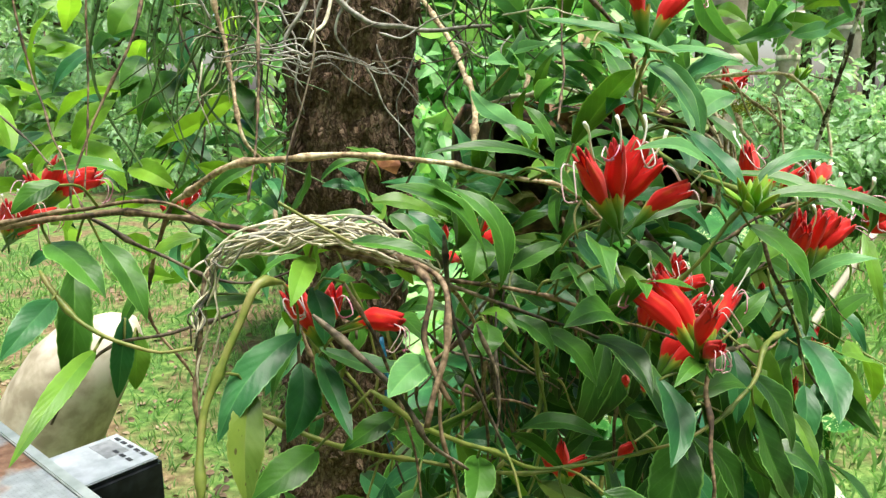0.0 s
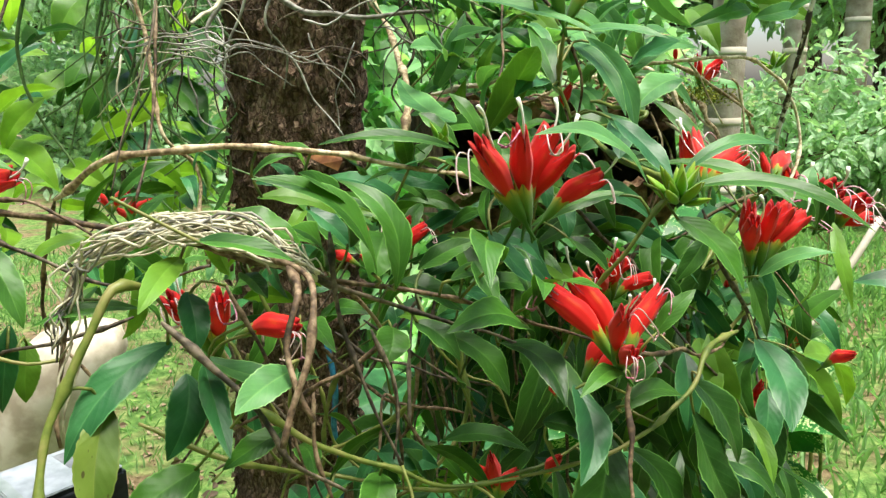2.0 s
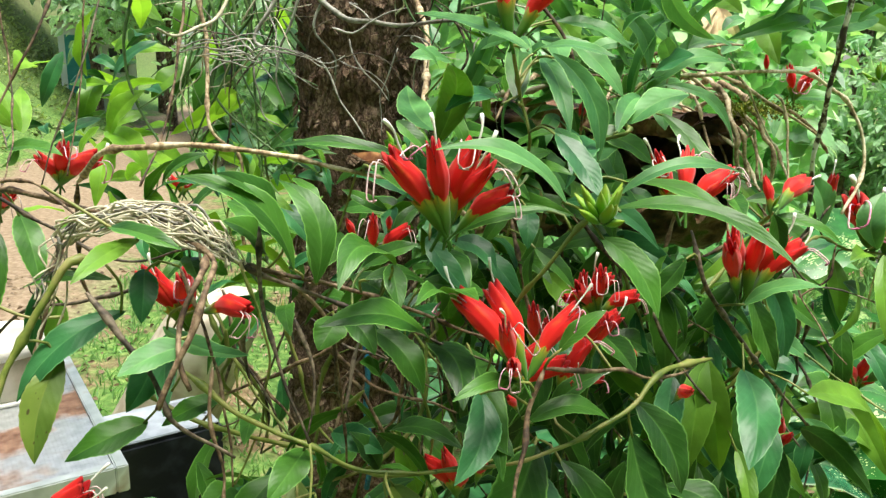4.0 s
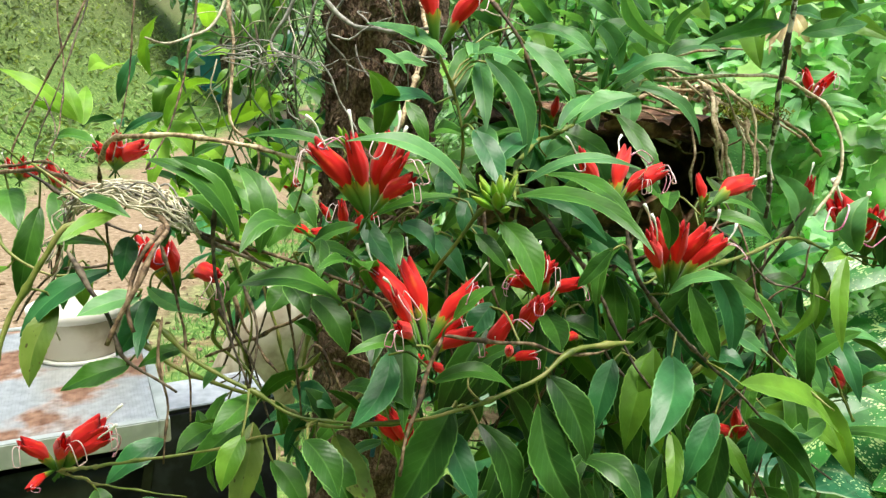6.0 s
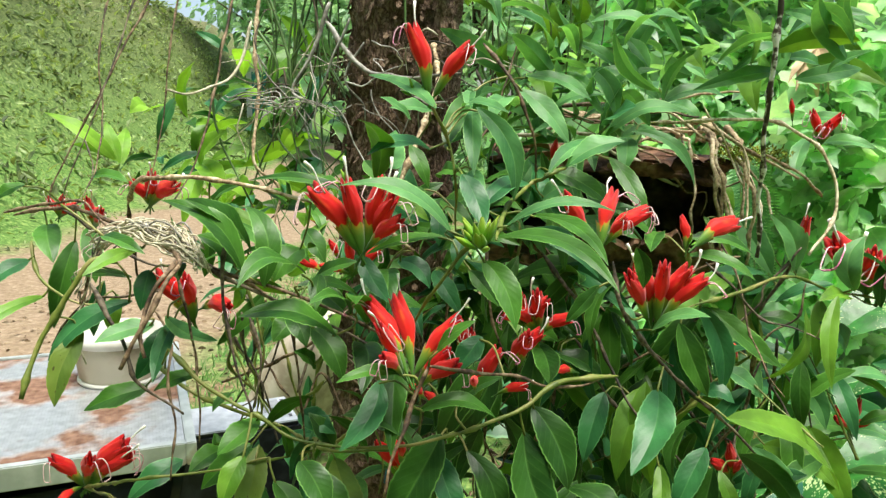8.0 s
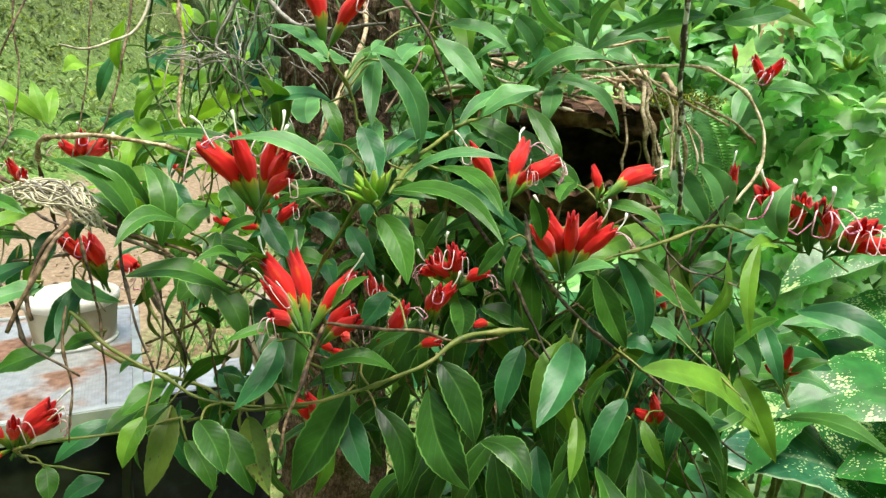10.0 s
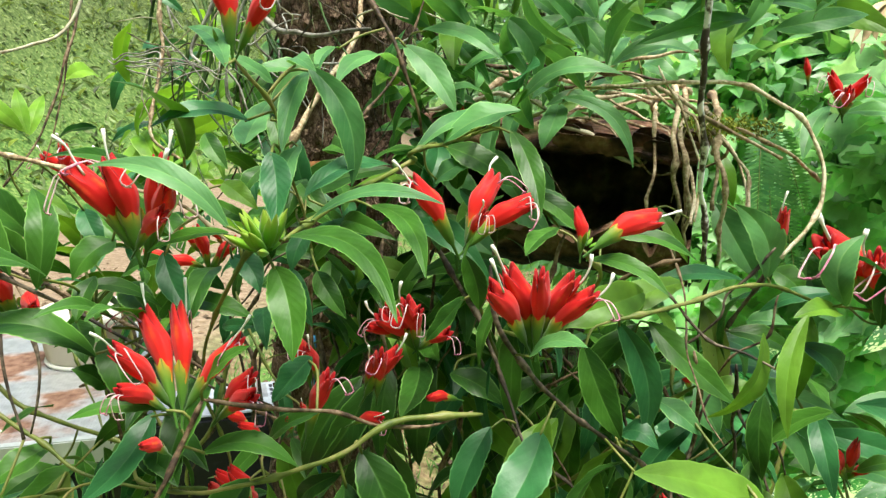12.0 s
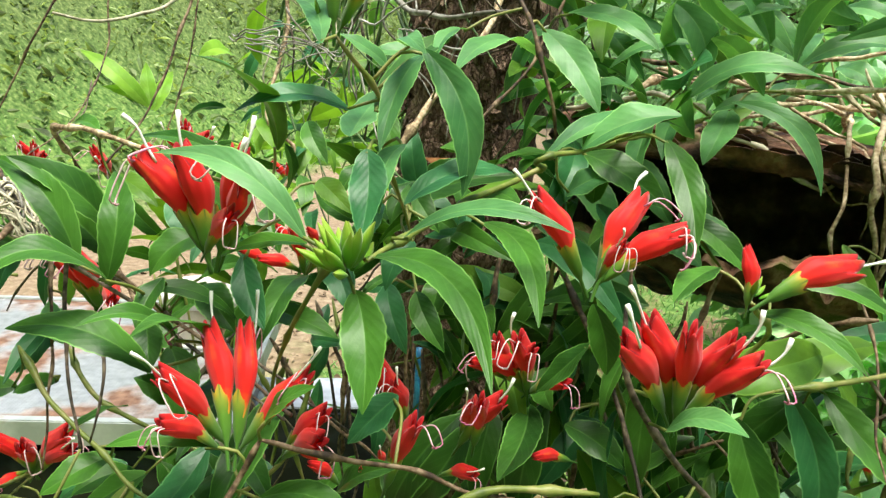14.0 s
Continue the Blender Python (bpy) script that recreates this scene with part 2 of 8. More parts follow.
    ms.inputs[0].default_value = 0.25
    b.inputs["Sheen Weight"].default_value = 0.2
    l.new(b.outputs[0], ms.inputs[1])
    l.new(tr.outputs[0], ms.inputs[2])
    l.new(ms.outputs[0], n["Material Output"].inputs["Surface"])
    return m


LEAF = leafy("glossy_leaf", (0.011, 0.052, 0.007), (0.059, 0.175, 0.019), (0.18, 0.38, 0.08), 0.40, 0.13, gloss=0.20)
LEAF_LIGHT = leafy("young_leaf", (0.055, 0.155, 0.014), (0.132, 0.270, 0.026), (0.18, 0.36, 0.05), 0.42, 0.22)
LEAF_YOUNG = leafy("fresh_leaf", (0.11, 0.27, 0.018), (0.25, 0.46, 0.045), (0.3, 0.5, 0.1), 0.42, 0.38, through_tint=(1.7, 1.7, 0.8), gloss=0.2)
# Lit copy of the leaf green: backlight and sheen put into the colour.
LEAF_LIT = leafy("lit_leaf", (0.036, 0.136, 0.043), (0.125, 0.312, 0.098), (0.30, 0.55, 0.18), 0.40, 0.28, gloss=0.22)
LEAF_BLUE = leafy("blue_green_leaf", (0.010, 0.066, 0.019), (0.040, 0.165, 0.050), (0.13, 0.32, 0.11), 0.38, 0.11, gloss=0.22)
# Darker copy of the leaf green; shade low in the plant put into colour.
LEAF_SHADED = leafy("shaded_leaf", (0.008, 0.036, 0.006), (0.036, 0.115, 0.014), (0.17, 0.36, 0.08), 0.38, 0.10, gloss=0.24)
LEAF_YELLOW = leafy("ageing_leaf", (0.055, 0.11, 0.016), (0.13, 0.19, 0.028), (0.16, 0.2, 0.05), 0.5, 0.2, 0.30, (0.06, 0.06, 0.015))
# Distance haze and overexposure are put into this pale base colour.
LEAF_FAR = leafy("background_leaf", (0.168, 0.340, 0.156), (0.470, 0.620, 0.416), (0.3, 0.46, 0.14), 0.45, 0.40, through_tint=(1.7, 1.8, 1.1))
# Pale minty base: sky sheen on the creeper is put into the colour.
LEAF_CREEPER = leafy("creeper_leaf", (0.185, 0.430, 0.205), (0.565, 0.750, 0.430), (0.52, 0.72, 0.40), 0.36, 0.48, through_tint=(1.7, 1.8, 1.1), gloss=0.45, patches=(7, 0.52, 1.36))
LEAF_BANK = leafy("bank_leaf", (0.10, 0.165, 0.065), (0.37, 0.46, 0.20), (0.3, 0.42, 0.18), 0.6, 0.3, patches=(3.4, 0.28, 1.25))
# Creeper green kept darker: shade of the gaps put into the colour.
LEAF_UNDER = leafy("undergrowth_leaf", (0.092, 0.265, 0.112), (0.305, 0.545, 0.250), (0.3, 0.5, 0.2), 0.38, 0.34, gloss=0.40, patches=(7, 0.52, 1.36))
LEAF_SPECKLED = leafy("speckled_leaf", (0.012, 0.105, 0.018), (0.035, 0.17, 0.025), (0.06, 0.2, 0.04), 0.3, 0.2, 0.48, (0.42, 0.55, 0.24))
LEAF_STRIPED = leafy("striped_leaf", (0.010, 0.07, 0.03), (0.03, 0.13, 0.06), (0.4, 0.5, 0.3), 0.22, 0.08, 0.38, (0.34, 0.48, 0.24))
GRASS = leafy("grass_blade", (0.123, 0.270, 0.078), (0.314, 0.500, 0.221), (0.16, 0.36, 0.08), 0.5, 0.35, through_tint=(1.7, 1.8, 1.1))
RED = petal_like("red_petal", [(0.0, (0.60, 0.36, 0.03)), (0.13, (0.74, 0.20, 0.016)), (0.19, (0.80, 0.075, 0.012)), (0.26, (0.80, 0.024, 0.012)), (0.60, (0.78, 0.015, 0.014)), (0.94, (0.74, 0.016, 0.014)), (1.0, (0.42, 0.008, 0.012))], 0.58, (0.10, 0.004, 0.012), (0.86, 0.20, 0.02))
CALYX = petal_like("calyx_green", [(0.0, (0.05, 0.16, 0.015)), (0.55, (0.10, 0.24, 0.02)), (0.82, (0.24, 0.32, 0.03)), (1.0, (0.50, 0.36, 0.03))], 0.5, (0.12, 0.20, 0.03))
BUD = petal_like("bud_green", [(0.0, (0.08, 0.28, 0.012)), (0.6, (0.19, 0.42, 0.02)), (1.0, (0.34, 0.46, 0.05))], 0.4, (0.2, 0.36, 0.03))
STAMEN = noisy("pale_filament", [(0.1, (0.55, 0.32, 0.34)), (0.9, (0.76, 0.62, 0.60))], 300, 0.4)
STAMEN_PINK = noisy("purple_filament", [(0.3, (0.45, 0.12, 0.22)), (0.7, (0.75, 0.5, 0.52))], 250, 0.4)
STYLE = noisy("white_style", [(0.3, (0.78, 0.78, 0.66)), (0.7, (0.88, 0.87, 0.8))], 300, 0.35)
STEM_BROWN = noisy("brown_stem", [(0.2, (0.04, 0.025, 0.014)), (0.5, (0.13, 0.082, 0.042)), (0.8, (0.28, 0.20, 0.12))], 200, 0.7, 0.001)
STEM_TAN = noisy("tan_stem", [(0.2, (0.18, 0.12, 0.065)), (0.5, (0.42, 0.31, 0.175)), (0.8, (0.66, 0.55, 0.37))], 240, 0.7, 0.0015)
STEM_PALE = noisy("pale_twig", [(0.2, (0.32, 0.23, 0.13)), (0.45, (0.58, 0.47, 0.29)), (0.8, (0.80, 0.71, 0.52))], 260, 0.7, 0.0015)
STEM_LICHEN = noisy("lichened_stem", [(0.38, (0.05, 0.04, 0.026)), (0.47, (0.14, 0.12, 0.085)), (0.52, (0.42, 0.43, 0.37)), (0.62, (0.74, 0.75, 0.68))], 130, 0.8, 0.0012)
STEM_GREEN = noisy("green_stem", [(0.1, (0.07, 0.11, 0.018)), (0.5, (0.16, 0.20, 0.035)), (0.9, (0.26, 0.24, 0.08))], 80, 0.5, 0.0006)
STEM_DARK = noisy("dark_stem", [(0.25, (0.03, 0.024, 0.016)), (0.5, (0.085, 0.064, 0.042)), (0.8, (0.19, 0.15, 0.10))], 190, 0.7, 0.001)
STRAND = noisy("dark_green_strand", [(0.2, (0.04, 0.085, 0.025)), (0.8, (0.13, 0.23, 0.07))], 60, 0.5)
ROOT_PALE = noisy("pale_dry_root", [(0.1, (0.24, 0.21, 0.13)), (0.5, (0.50, 0.46, 0.32)), (0.9, (0.70, 0.66, 0.50))], 140, 0.7, 0.0006)
ROOT_GREY = noisy("grey_root", [(0.1, (0.11, 0.10, 0.08)), (0.5, (0.25, 0.24, 0.20)), (0.9, (0.46, 0.45, 0.40))], 120, 0.7, 0.0008)


def bark_material():
    """Flaking brown bark: dark cracks between plates, pale scurf, crisp relief."""
    m, n, l, b = material("flaking_bark", 0.9, 0.0, 0.2)
    tc, mp = n.new("ShaderNodeTexCoord"), n.new("ShaderNodeMapping")
    mp.inputs["Scale"].default_value = (1.3, 1.3, 0.75)
    l.new(tc.outputs["Object"], mp.inputs[0])
    warp = n.new("ShaderNodeTexNoise")
    warp.inputs["Scale"].default_value, warp.inputs["Detail"].default_value = 30, 4
    l.new(mp.outputs[0], warp.inputs["Vector"])
    push = n.new("ShaderNodeMix")
    push.data_type = "VECTOR"
    push.inputs["Factor"].default_value = 0.11
    l.new(mp.outputs[0], push.inputs["A"])
    l.new(warp.outputs["Color"], push.inputs["B"])
    plates = n.new("ShaderNodeTexVoronoi")
    plates.feature = "DISTANCE_TO_EDGE"
    plates.inputs["Scale"].default_value = 52
    l.new(push.outputs["Result"], plates.inputs["Vector"])
    fine, wide = n.new("ShaderNodeTexNoise"), n.new("ShaderNodeTexNoise")
    fine.inputs["Scale"].default_value, fine.inputs["Detail"].default_value, fine.inputs["Roughness"].default_value = 150, 10, 0.7
    wide.inputs["Scale"].default_value, wide.inputs["Detail"].default_value = 9, 5
    for t in (fine, wide):
        l.new(mp.outputs[0], t.inputs["Vector"])
    crack = n.new("ShaderNodeMapRange")
    crack.inputs["From Min"].default_value, crack.inputs["From Max"].default_value = -0.06, 0.14
    l.new(plates.outputs["Distance"], crack.inputs["Value"])
    tone = n.new("ShaderNodeMath")
    tone.operation = "MULTIPLY_ADD"
    tone.inputs[1].default_value = 0.6
    half = n.new("ShaderNodeMath")
    half.operation = "MULTIPLY"
    half.inputs[1].default_value = 0.4
    l.new(wide.outputs["Fac"], half.inputs[0])
    l.new(fine.outputs["Fac"], tone.inputs[0])
    l.new(half.outputs[0], tone.inputs[2])
    r = ramp(n, [(0.36, (0.040, 0.025, 0.015)), (0.47, (0.135, 0.086, 0.054)), (0.56, (0.26, 0.18, 0.12)), (0.68, (0.44, 0.35, 0.26))])
    l.new(tone.outputs[0], r.inputs[0])
    dark = n.new("ShaderNodeMix")
    dark.data_type = "RGBA"
    dark.inputs["A"].default_value = (0.05, 0.032, 0.02, 1)
    l.new(crack.outputs[0], dark.inputs["Factor"])
    l.new(r.outputs[0], dark.inputs["B"])
    l.new(dark.outputs["Result"], b.inputs["Base Color"])
    hgt = n.new("ShaderNodeMath")
    hgt.operation = "ADD"
    l.new(crack.outputs[0], hgt.inputs[0])
    l.new(fine.outputs["Fac"], hgt.inputs[1])
    bp = n.new("ShaderNodeBump")
    bp.inputs["Strength"].default_value, bp.inputs["Distance"].default_value = 1.0, 0.004
    l.new(hgt.outputs[0], bp.inputs["Height"])
    l.new(bp.outputs[0], b.inputs["Normal"])
    return m


FLAKING = bark_material()
BARK = noisy("rough_bark", [(0.05, (0.014, 0.009, 0.005)), (0.35, (0.058, 0.038, 0.023)), (0.6, (0.135, 0.095, 0.060)), (0.85, (0.26, 0.21, 0.15)), (1.0, (0.36, 0.31, 0.24))], 55, 0.9, 0.012, 60, stretch=(1, 1, 0.8), coarse=14)
WOOD_DARK = noisy("rotten_wood", [(0.3, (0.05, 0.036, 0.022)), (0.55, (0.14, 0.10, 0.06)), (0.72, (0.26, 0.19, 0.11))], 30, 0.9, 0.012, 40)
WOOD_BARK = noisy("old_log_bark", [(0.25, (0.03, 0.016, 0.010)), (0.42, (0.11, 0.055, 0.032)), (0.55, (0.25, 0.13, 0.075)), (0.66, (0.36, 0.22, 0.13)), (0.8, (0.14, 0.15, 0.03))], 26, 0.9, 0.014, 40)
DEAD_LEAF = noisy("dead_leaf", [(0.3, (0.22, 0.08, 0.03)), (0.7, (0.48, 0.22, 0.08))], 40, 0.7)

MOSS = noisy("moss", [(0.2, (0.10, 0.13, 0.015)), (0.6, (0.26, 0.30, 0.03)), (0.9, (0.42, 0.42, 0.06))], 200, 0.9)


# ---- building helpers ----
def mesh_object(name, verts, faces, mat, parent=None, label="", uvs=None, smooth=True, crease=0):
    me = bpy.data.meshes.new(name)
    me.from_pydata([tuple(map(float, v)) for v in verts], [], [tuple(map(int, f)) for f in faces])
    me.materials.append(mat)
    if uvs is not None:
        lay = me.uv_layers.new(name="UVMap")
        idx = np.empty(len(me.loops), dtype=np.int32)
        me.loops.foreach_get("vertex_index", idx)
        lay.data.foreach_set("uv", np.asarray(uvs, dtype=np.float32)[idx].ravel())
    if smooth:
        me.polygons.foreach_set("use_smooth", [True] * len(me.polygons))
    if crease:
        # a sharp fold along the midrib
        for e in me.edges:
            if e.vertices[0] % crease == crease // 2 and e.vertices[1] % crease == crease // 2:
                e.use_edge_sharp = True
    me.update()
    ob = new(name, me)
    if parent:
        ob.parent = parent
    if label:
        ob["label"] = label
    return ob


def part(name, bm, mat, parent=None, label="", smooth=False):
    me = bpy.data.meshes.new(name)
    bm.to_mesh(me)
    bm.free()
    me.materials.append(mat)
    if smooth:
        me.polygons.foreach_set("use_smooth", [True] * len(me.polygons))
    ob = new(name, me)
    if parent:
        ob.parent = parent
    if label:
        ob["label"] = label
    return ob


def thing(name, label, category, group="", at=(0, 0, 0)):
    e = new(name)
    e.location = at
    e.empty_display_size = 0.05
    return tagged(e, label, category, group)


def smooth_line(points, step):
    """A smooth line through the points, resampled."""
    p = [Vector(q) for q in points]
    if len(p) == 2:
        p = [p[0], (p[0] + p[1]) / 2, p[1]]
    ext = [p[0] * 2 - p[1]] + p + [p[-1] * 2 - p[-2]]
    out = []
    for i in range(1, len(ext) - 2):
        a, b, c, d = ext[i - 1 : i + 3]
        n = max(2, int((c - b).length / step))
        for k in range(n):
            t = k / n
            out.append(0.5 * (2 * b + (c - a) * t + (2 * a - 5 * b + 4 * c - d) * t * t + (3 * b - a - 3 * c + d) * t**3))
    out.append(p[-1])
    return out


def tube_data(line, radius, sides=7):
    """Verts and faces of a closed tube round a line; radius is a function of 0..1 or a number."""
    verts, faces = [], []
    side = None
    n = len(line)
    for i, p in enumerate(line):
        d = (line[min(i + 1, n - 1)] - line[max(i - 1, 0)]).normalized()
        if side is None:
            side = d.orthogonal().normalized()
        side = (side - d * side.dot(d)).normalized()
        other = d.cross(side)
        r = radius(i / (n - 1)) if callable(radius) else radius
        for k in range(sides):
            a = 2 * math.pi * k / sides
            verts.append(p + side * (r * math.cos(a)) + other * (r * math.sin(a)))
    for i in range(n - 1):
        for k in range(sides):
            a, b = i * sides + k, i * sides + (k + 1) % sides
            faces.append((a, b, b + sides, a + sides))
    faces.append(tuple(range(sides))[::-1])
    faces.append(tuple((n - 1) * sides + k for k in range(sides)))
    return verts, faces


STEM_POINTS = []


def stem(parent, points, r, mat, name="stem", label="", taper=0.5, knots=True, wander=0.002, sides=7):
    """A vine stem with swollen nodes where leaves sit."""
    line = smooth_line(points, 0.007)
    total = len(line)
    rnd = random.Random(int(abs(points[0][0] * 7919 + points[0][2] * 104729) * 1000) % 99991)
    if wander:
        line = [p + Vector(noise.noise_vector(p * 28)) * wander for p in line]
    nodes = []
    s = rnd.uniform(2, 6)
    while s < total:
        nodes.append(s)
        s += rnd.uniform(6, 13)

    def rad(t):
        i = t * (total - 1)
        swell = max((math.exp(-((i - q) / 0.8) ** 2) for q in nodes), default=0) if knots else 0
        return r * min(1.0, 0.45 + 9 * t) * (1 - (1 - taper) * t) * (1 + 0.7 * swell + 0.08 * math.sin(i * 1.7))

    if name == "stem":
        STEM_POINTS.extend(line)
    v, f = tube_data(line, rad, sides)
    return mesh_object(name, v, f, mat, parent, label)


def blade(length, width, arch, fold, curl=0.0, rows=11, teeth=0.03, twist=0.0, shape=1.0, sweep=0.0, swell=0.78):
    """Leaf blade along +x from the origin, face up (+z): verts, faces, uvs. A long ellipse drawn out to a point, creased along its midrib;
    sweep bows it sideways, swell below 1 rounds its foot."""
    cols = (-1.0, -0.55, 0.0, 0.55, 1.0)
    verts, faces, uvs = [], [], []
    peak = swell / (swell + shape)
    top = peak**swell * (1 - peak) ** shape
    for i in range(rows + 1):
        s = i / rows
        w = width / 2 * (s**swell * (1 - s) ** shape / top) ** 0.92 if 0 < s < 1 else 0.0
        w = max(w, 0.0009 if s < 0.5 else 0.0003)
        bow = 4 * s * (1 - s)
        zc = arch * length * bow - curl * length * s**3
        yc = sweep * length * bow
        for c in cols:
            e = 1 + (teeth * (1 if i % 2 else -1) if abs(c) == 1 else 0)
            y = c * w * e
            z = fold * abs(c) * w - 0.45 * fold * w * c * c + 0.12 * c * c * w * math.sin(s * 13 + c * 2 + twist * 9)
            a = twist * (s - 0.5)
            verts.append((s * length, yc + y * math.cos(a) - z * math.sin(a), zc + y * math.sin(a) + z * math.cos(a)))
            uvs.append((s, 0.5 + c / 2))
    for i in range(rows):
        for k in range(4):
            a = i * 5 + k
            faces.append((a, a + 5, a + 6, a + 1))
    return verts, faces, uvs


# Leaves and flowers are turned to face this point near the camera.
VIEW_POINT = Vector((0.42, 0.05, 1.42))


LEAF_FEET = []


def leaf(parent, base, tip, width, roll=0.0, arch=0.10, mat=None, fold=0.5, name="leaf", label="", mid=None):
    """One leaf from its foot to its tip; mid, if given, is a point that its midrib bends through."""
    b, t = Vector(base), Vector(tip)
    x = t - b
    length = x.length
    x.normalize()
    up = ((VIEW_POINT - b).normalized() * 0.75 + Vector((0, 0, 0.8)))
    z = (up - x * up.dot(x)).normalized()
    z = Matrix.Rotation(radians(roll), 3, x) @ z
    y = z.cross(x)
    rnd = random.Random(int(abs(b.x * 9176 + b.y * 7331 + t.z * 5557) * 1000) % 100003)
    sweep, curl, twist = rnd.uniform(-0.05, 0.05), rnd.uniform(-0.02, 0.06), rnd.uniform(-0.45, 0.45)
    if mid:
        off = (Vector(mid) - (b + t) / 2) / length
        arch, sweep, curl = off.dot(z), off.dot(y), 0.0
    v, f, uv = blade(length, width, arch, fold * 0.55 + rnd.uniform(-0.05, 0.2), curl, rows=22, teeth=0.024, twist=twist, sweep=sweep)
    ob = mesh_object(name, v, f, mat or LEAF, parent, label, uv, crease=5)
    ob.matrix_basis = Matrix((x, y, z)).transposed().to_4x4()
    ob.location = b
    LEAF_FEET.append((parent, b, x))
    return ob


# ---- leaf clouds ----
def leaf_cloud(points, dirs, sizes, width, seed, heart=False):
    """Many small folded leaves as one mesh: verts, faces, uvs."""
    rs = np.random.RandomState(seed)
    n = len(points)
    d = dirs / np.linalg.norm(dirs, axis=1)[:, None]
    up = rs.normal(0, 0.6, (n, 3)) + np.array([0, -0.5, 0.8])
    z = up - d * (up * d).sum(1)[:, None]
    z /= np.linalg.norm(z, axis=1)[:, None]
    y = np.cross(z, d)
    if heart:
        # lobed outline: midrib points, then the rim of each half
        mid = [(0, 0), (0.35, 0.06), (0.68, 0.03), (1.0, -0.14)]
        rim = [(-0.14, 0.24, 0.02), (0.02, 0.50, 0.03), (0.26, 0.40, 0.09), (0.46, 0.46, 0.05), (0.66, 0.20, 0.06)]
    else:
        mid = [(0, 0), (0.35, 0.02), (0.7, 0.0), (1.0, -0.08)]
        rim = [(0.0, 0.04, 0.0), (0.15, 0.30, 0.07), (0.38, 0.5, 0.12), (0.60, 0.42, 0.10), (0.82, 0.22, 0.02)]
    pts = [points + sizes[:, None] * (d * s + z * h) for s, h in mid]
    uv = [(s, 0.5) for s, h in mid]
    for c in (-1, 1):
        for s, w, h in rim:
            pts.append(points + sizes[:, None] * (d * s + y * (c * w * width) + z * h))
            uv.append((s, 0.5 + c * w))
    k = len(pts)
    v = np.stack(pts, 1).reshape(-1, 3)
    half = [(0, 1, 5, 4), (1, 6, 5), (1, 2, 7, 6), (2, 8, 7), (2, 3, 8)]
    one = half + [tuple((q if q < 4 else q + 5) for q in g[::-1]) for g in half]
    f = [tuple(i * k + q for q in g) for i in range(n) for g in one]
    return v, f, np.tile(np.array(uv), (n, 1))


# ---- flower meshes, shared by all flowers; calyx foot at the origin, mouth at z = 0.055 ----
def revolve(rings, segs, shape):
    """rings: list of (u, z, r, cx); shape(u, angle) gives (extra z, factor of r)."""
    verts, faces, uvs = [], [], []
    for u, z, r, cx in rings:
        for k in range(segs):
            a = 2 * math.pi * k / segs
            dz, fr = shape(u, a)
            verts.append((cx + r * fr * math.cos(a), 0.72 * r * fr * math.sin(a), z + dz))
            uvs.append((u, k / segs))
    for i in range(len(rings) - 1):
        for k in range(segs):
            a, b = i * segs + k, i * segs + (k + 1) % segs
            faces.append((a, b, b + segs, a + segs))
    return verts, faces, uvs


def corolla_data(open_):
    """Fat curved tube that narrows to a hooded mouth of overlapping rounded lobes, its rim rolled in."""
    rings = []
    for i in range(18):
        u = i / 17
        z = 0.010 + 0.047 * u - 0.004 * u * u
        s = min(1.0, u / 0.58)
        r = 0.0033 + 0.0058 * s * s * (3 - 2 * s)
        q = max(0.0, (u - 0.58) / 0.42)
        r *= 1 - (0.46 - open_) * q**1.3
        rings.append((u, z, r, 0.0165 * u * u - 0.0060 * u))
    last = rings[-1]
    rings.append((1.0, last[1] - 0.0012, last[2] * 0.80, last[3] + 0.0004))
    rings.append((1.0, last[1] - 0.0060, last[2] * 0.55, last[3] - 0.0010))

    def shape(u, a):
        lobe = abs(math.sin(2.5 * a))
        t = max(0.0, (u - 0.72) / 0.28)
        hood = 0.5 - 0.5 * math.cos(a)
        groove = 0.035 * math.cos(10 * a + 0.6) * min(1, u * 1.6)
        return t * (0.0085 * (lobe**0.7 - 0.8) + 0.0050 * hood), 1 + groove + t * 0.34 * (lobe**0.6 - 0.66)

    return revolve(rings, 40, shape)


def calyx_data():
    """Stalk and narrow green cup with shallow uneven teeth."""
    rings = [(0.0, -0.014, 0.0011, 0), (0.12, -0.002, 0.0013, 0), (0.22, 0.001, 0.0028, 0), (0.40, 0.006, 0.0041, 0), (0.60, 0.012, 0.0049, -0.0003), (0.80, 0.0165, 0.0059, -0.0008), (1.0, 0.0215, 0.0066, -0.0012)]

    def shape(u, a):
        t = max(0.0, (u - 0.55) / 0.45)
        return t * 0.0042 * (math.cos(2.5 * a) ** 2 - 0.6 + 0.25 * math.sin(2 * a + 1)), 1 + 0.05 * math.cos(5 * a)

    return revolve(rings, 24, shape)


def joined(pieces):
    verts, faces = [], []
    for v, f in pieces:
        o = len(verts)
        verts += v
        faces += [tuple(i + o for i in q) for q in f]
    return verts, faces


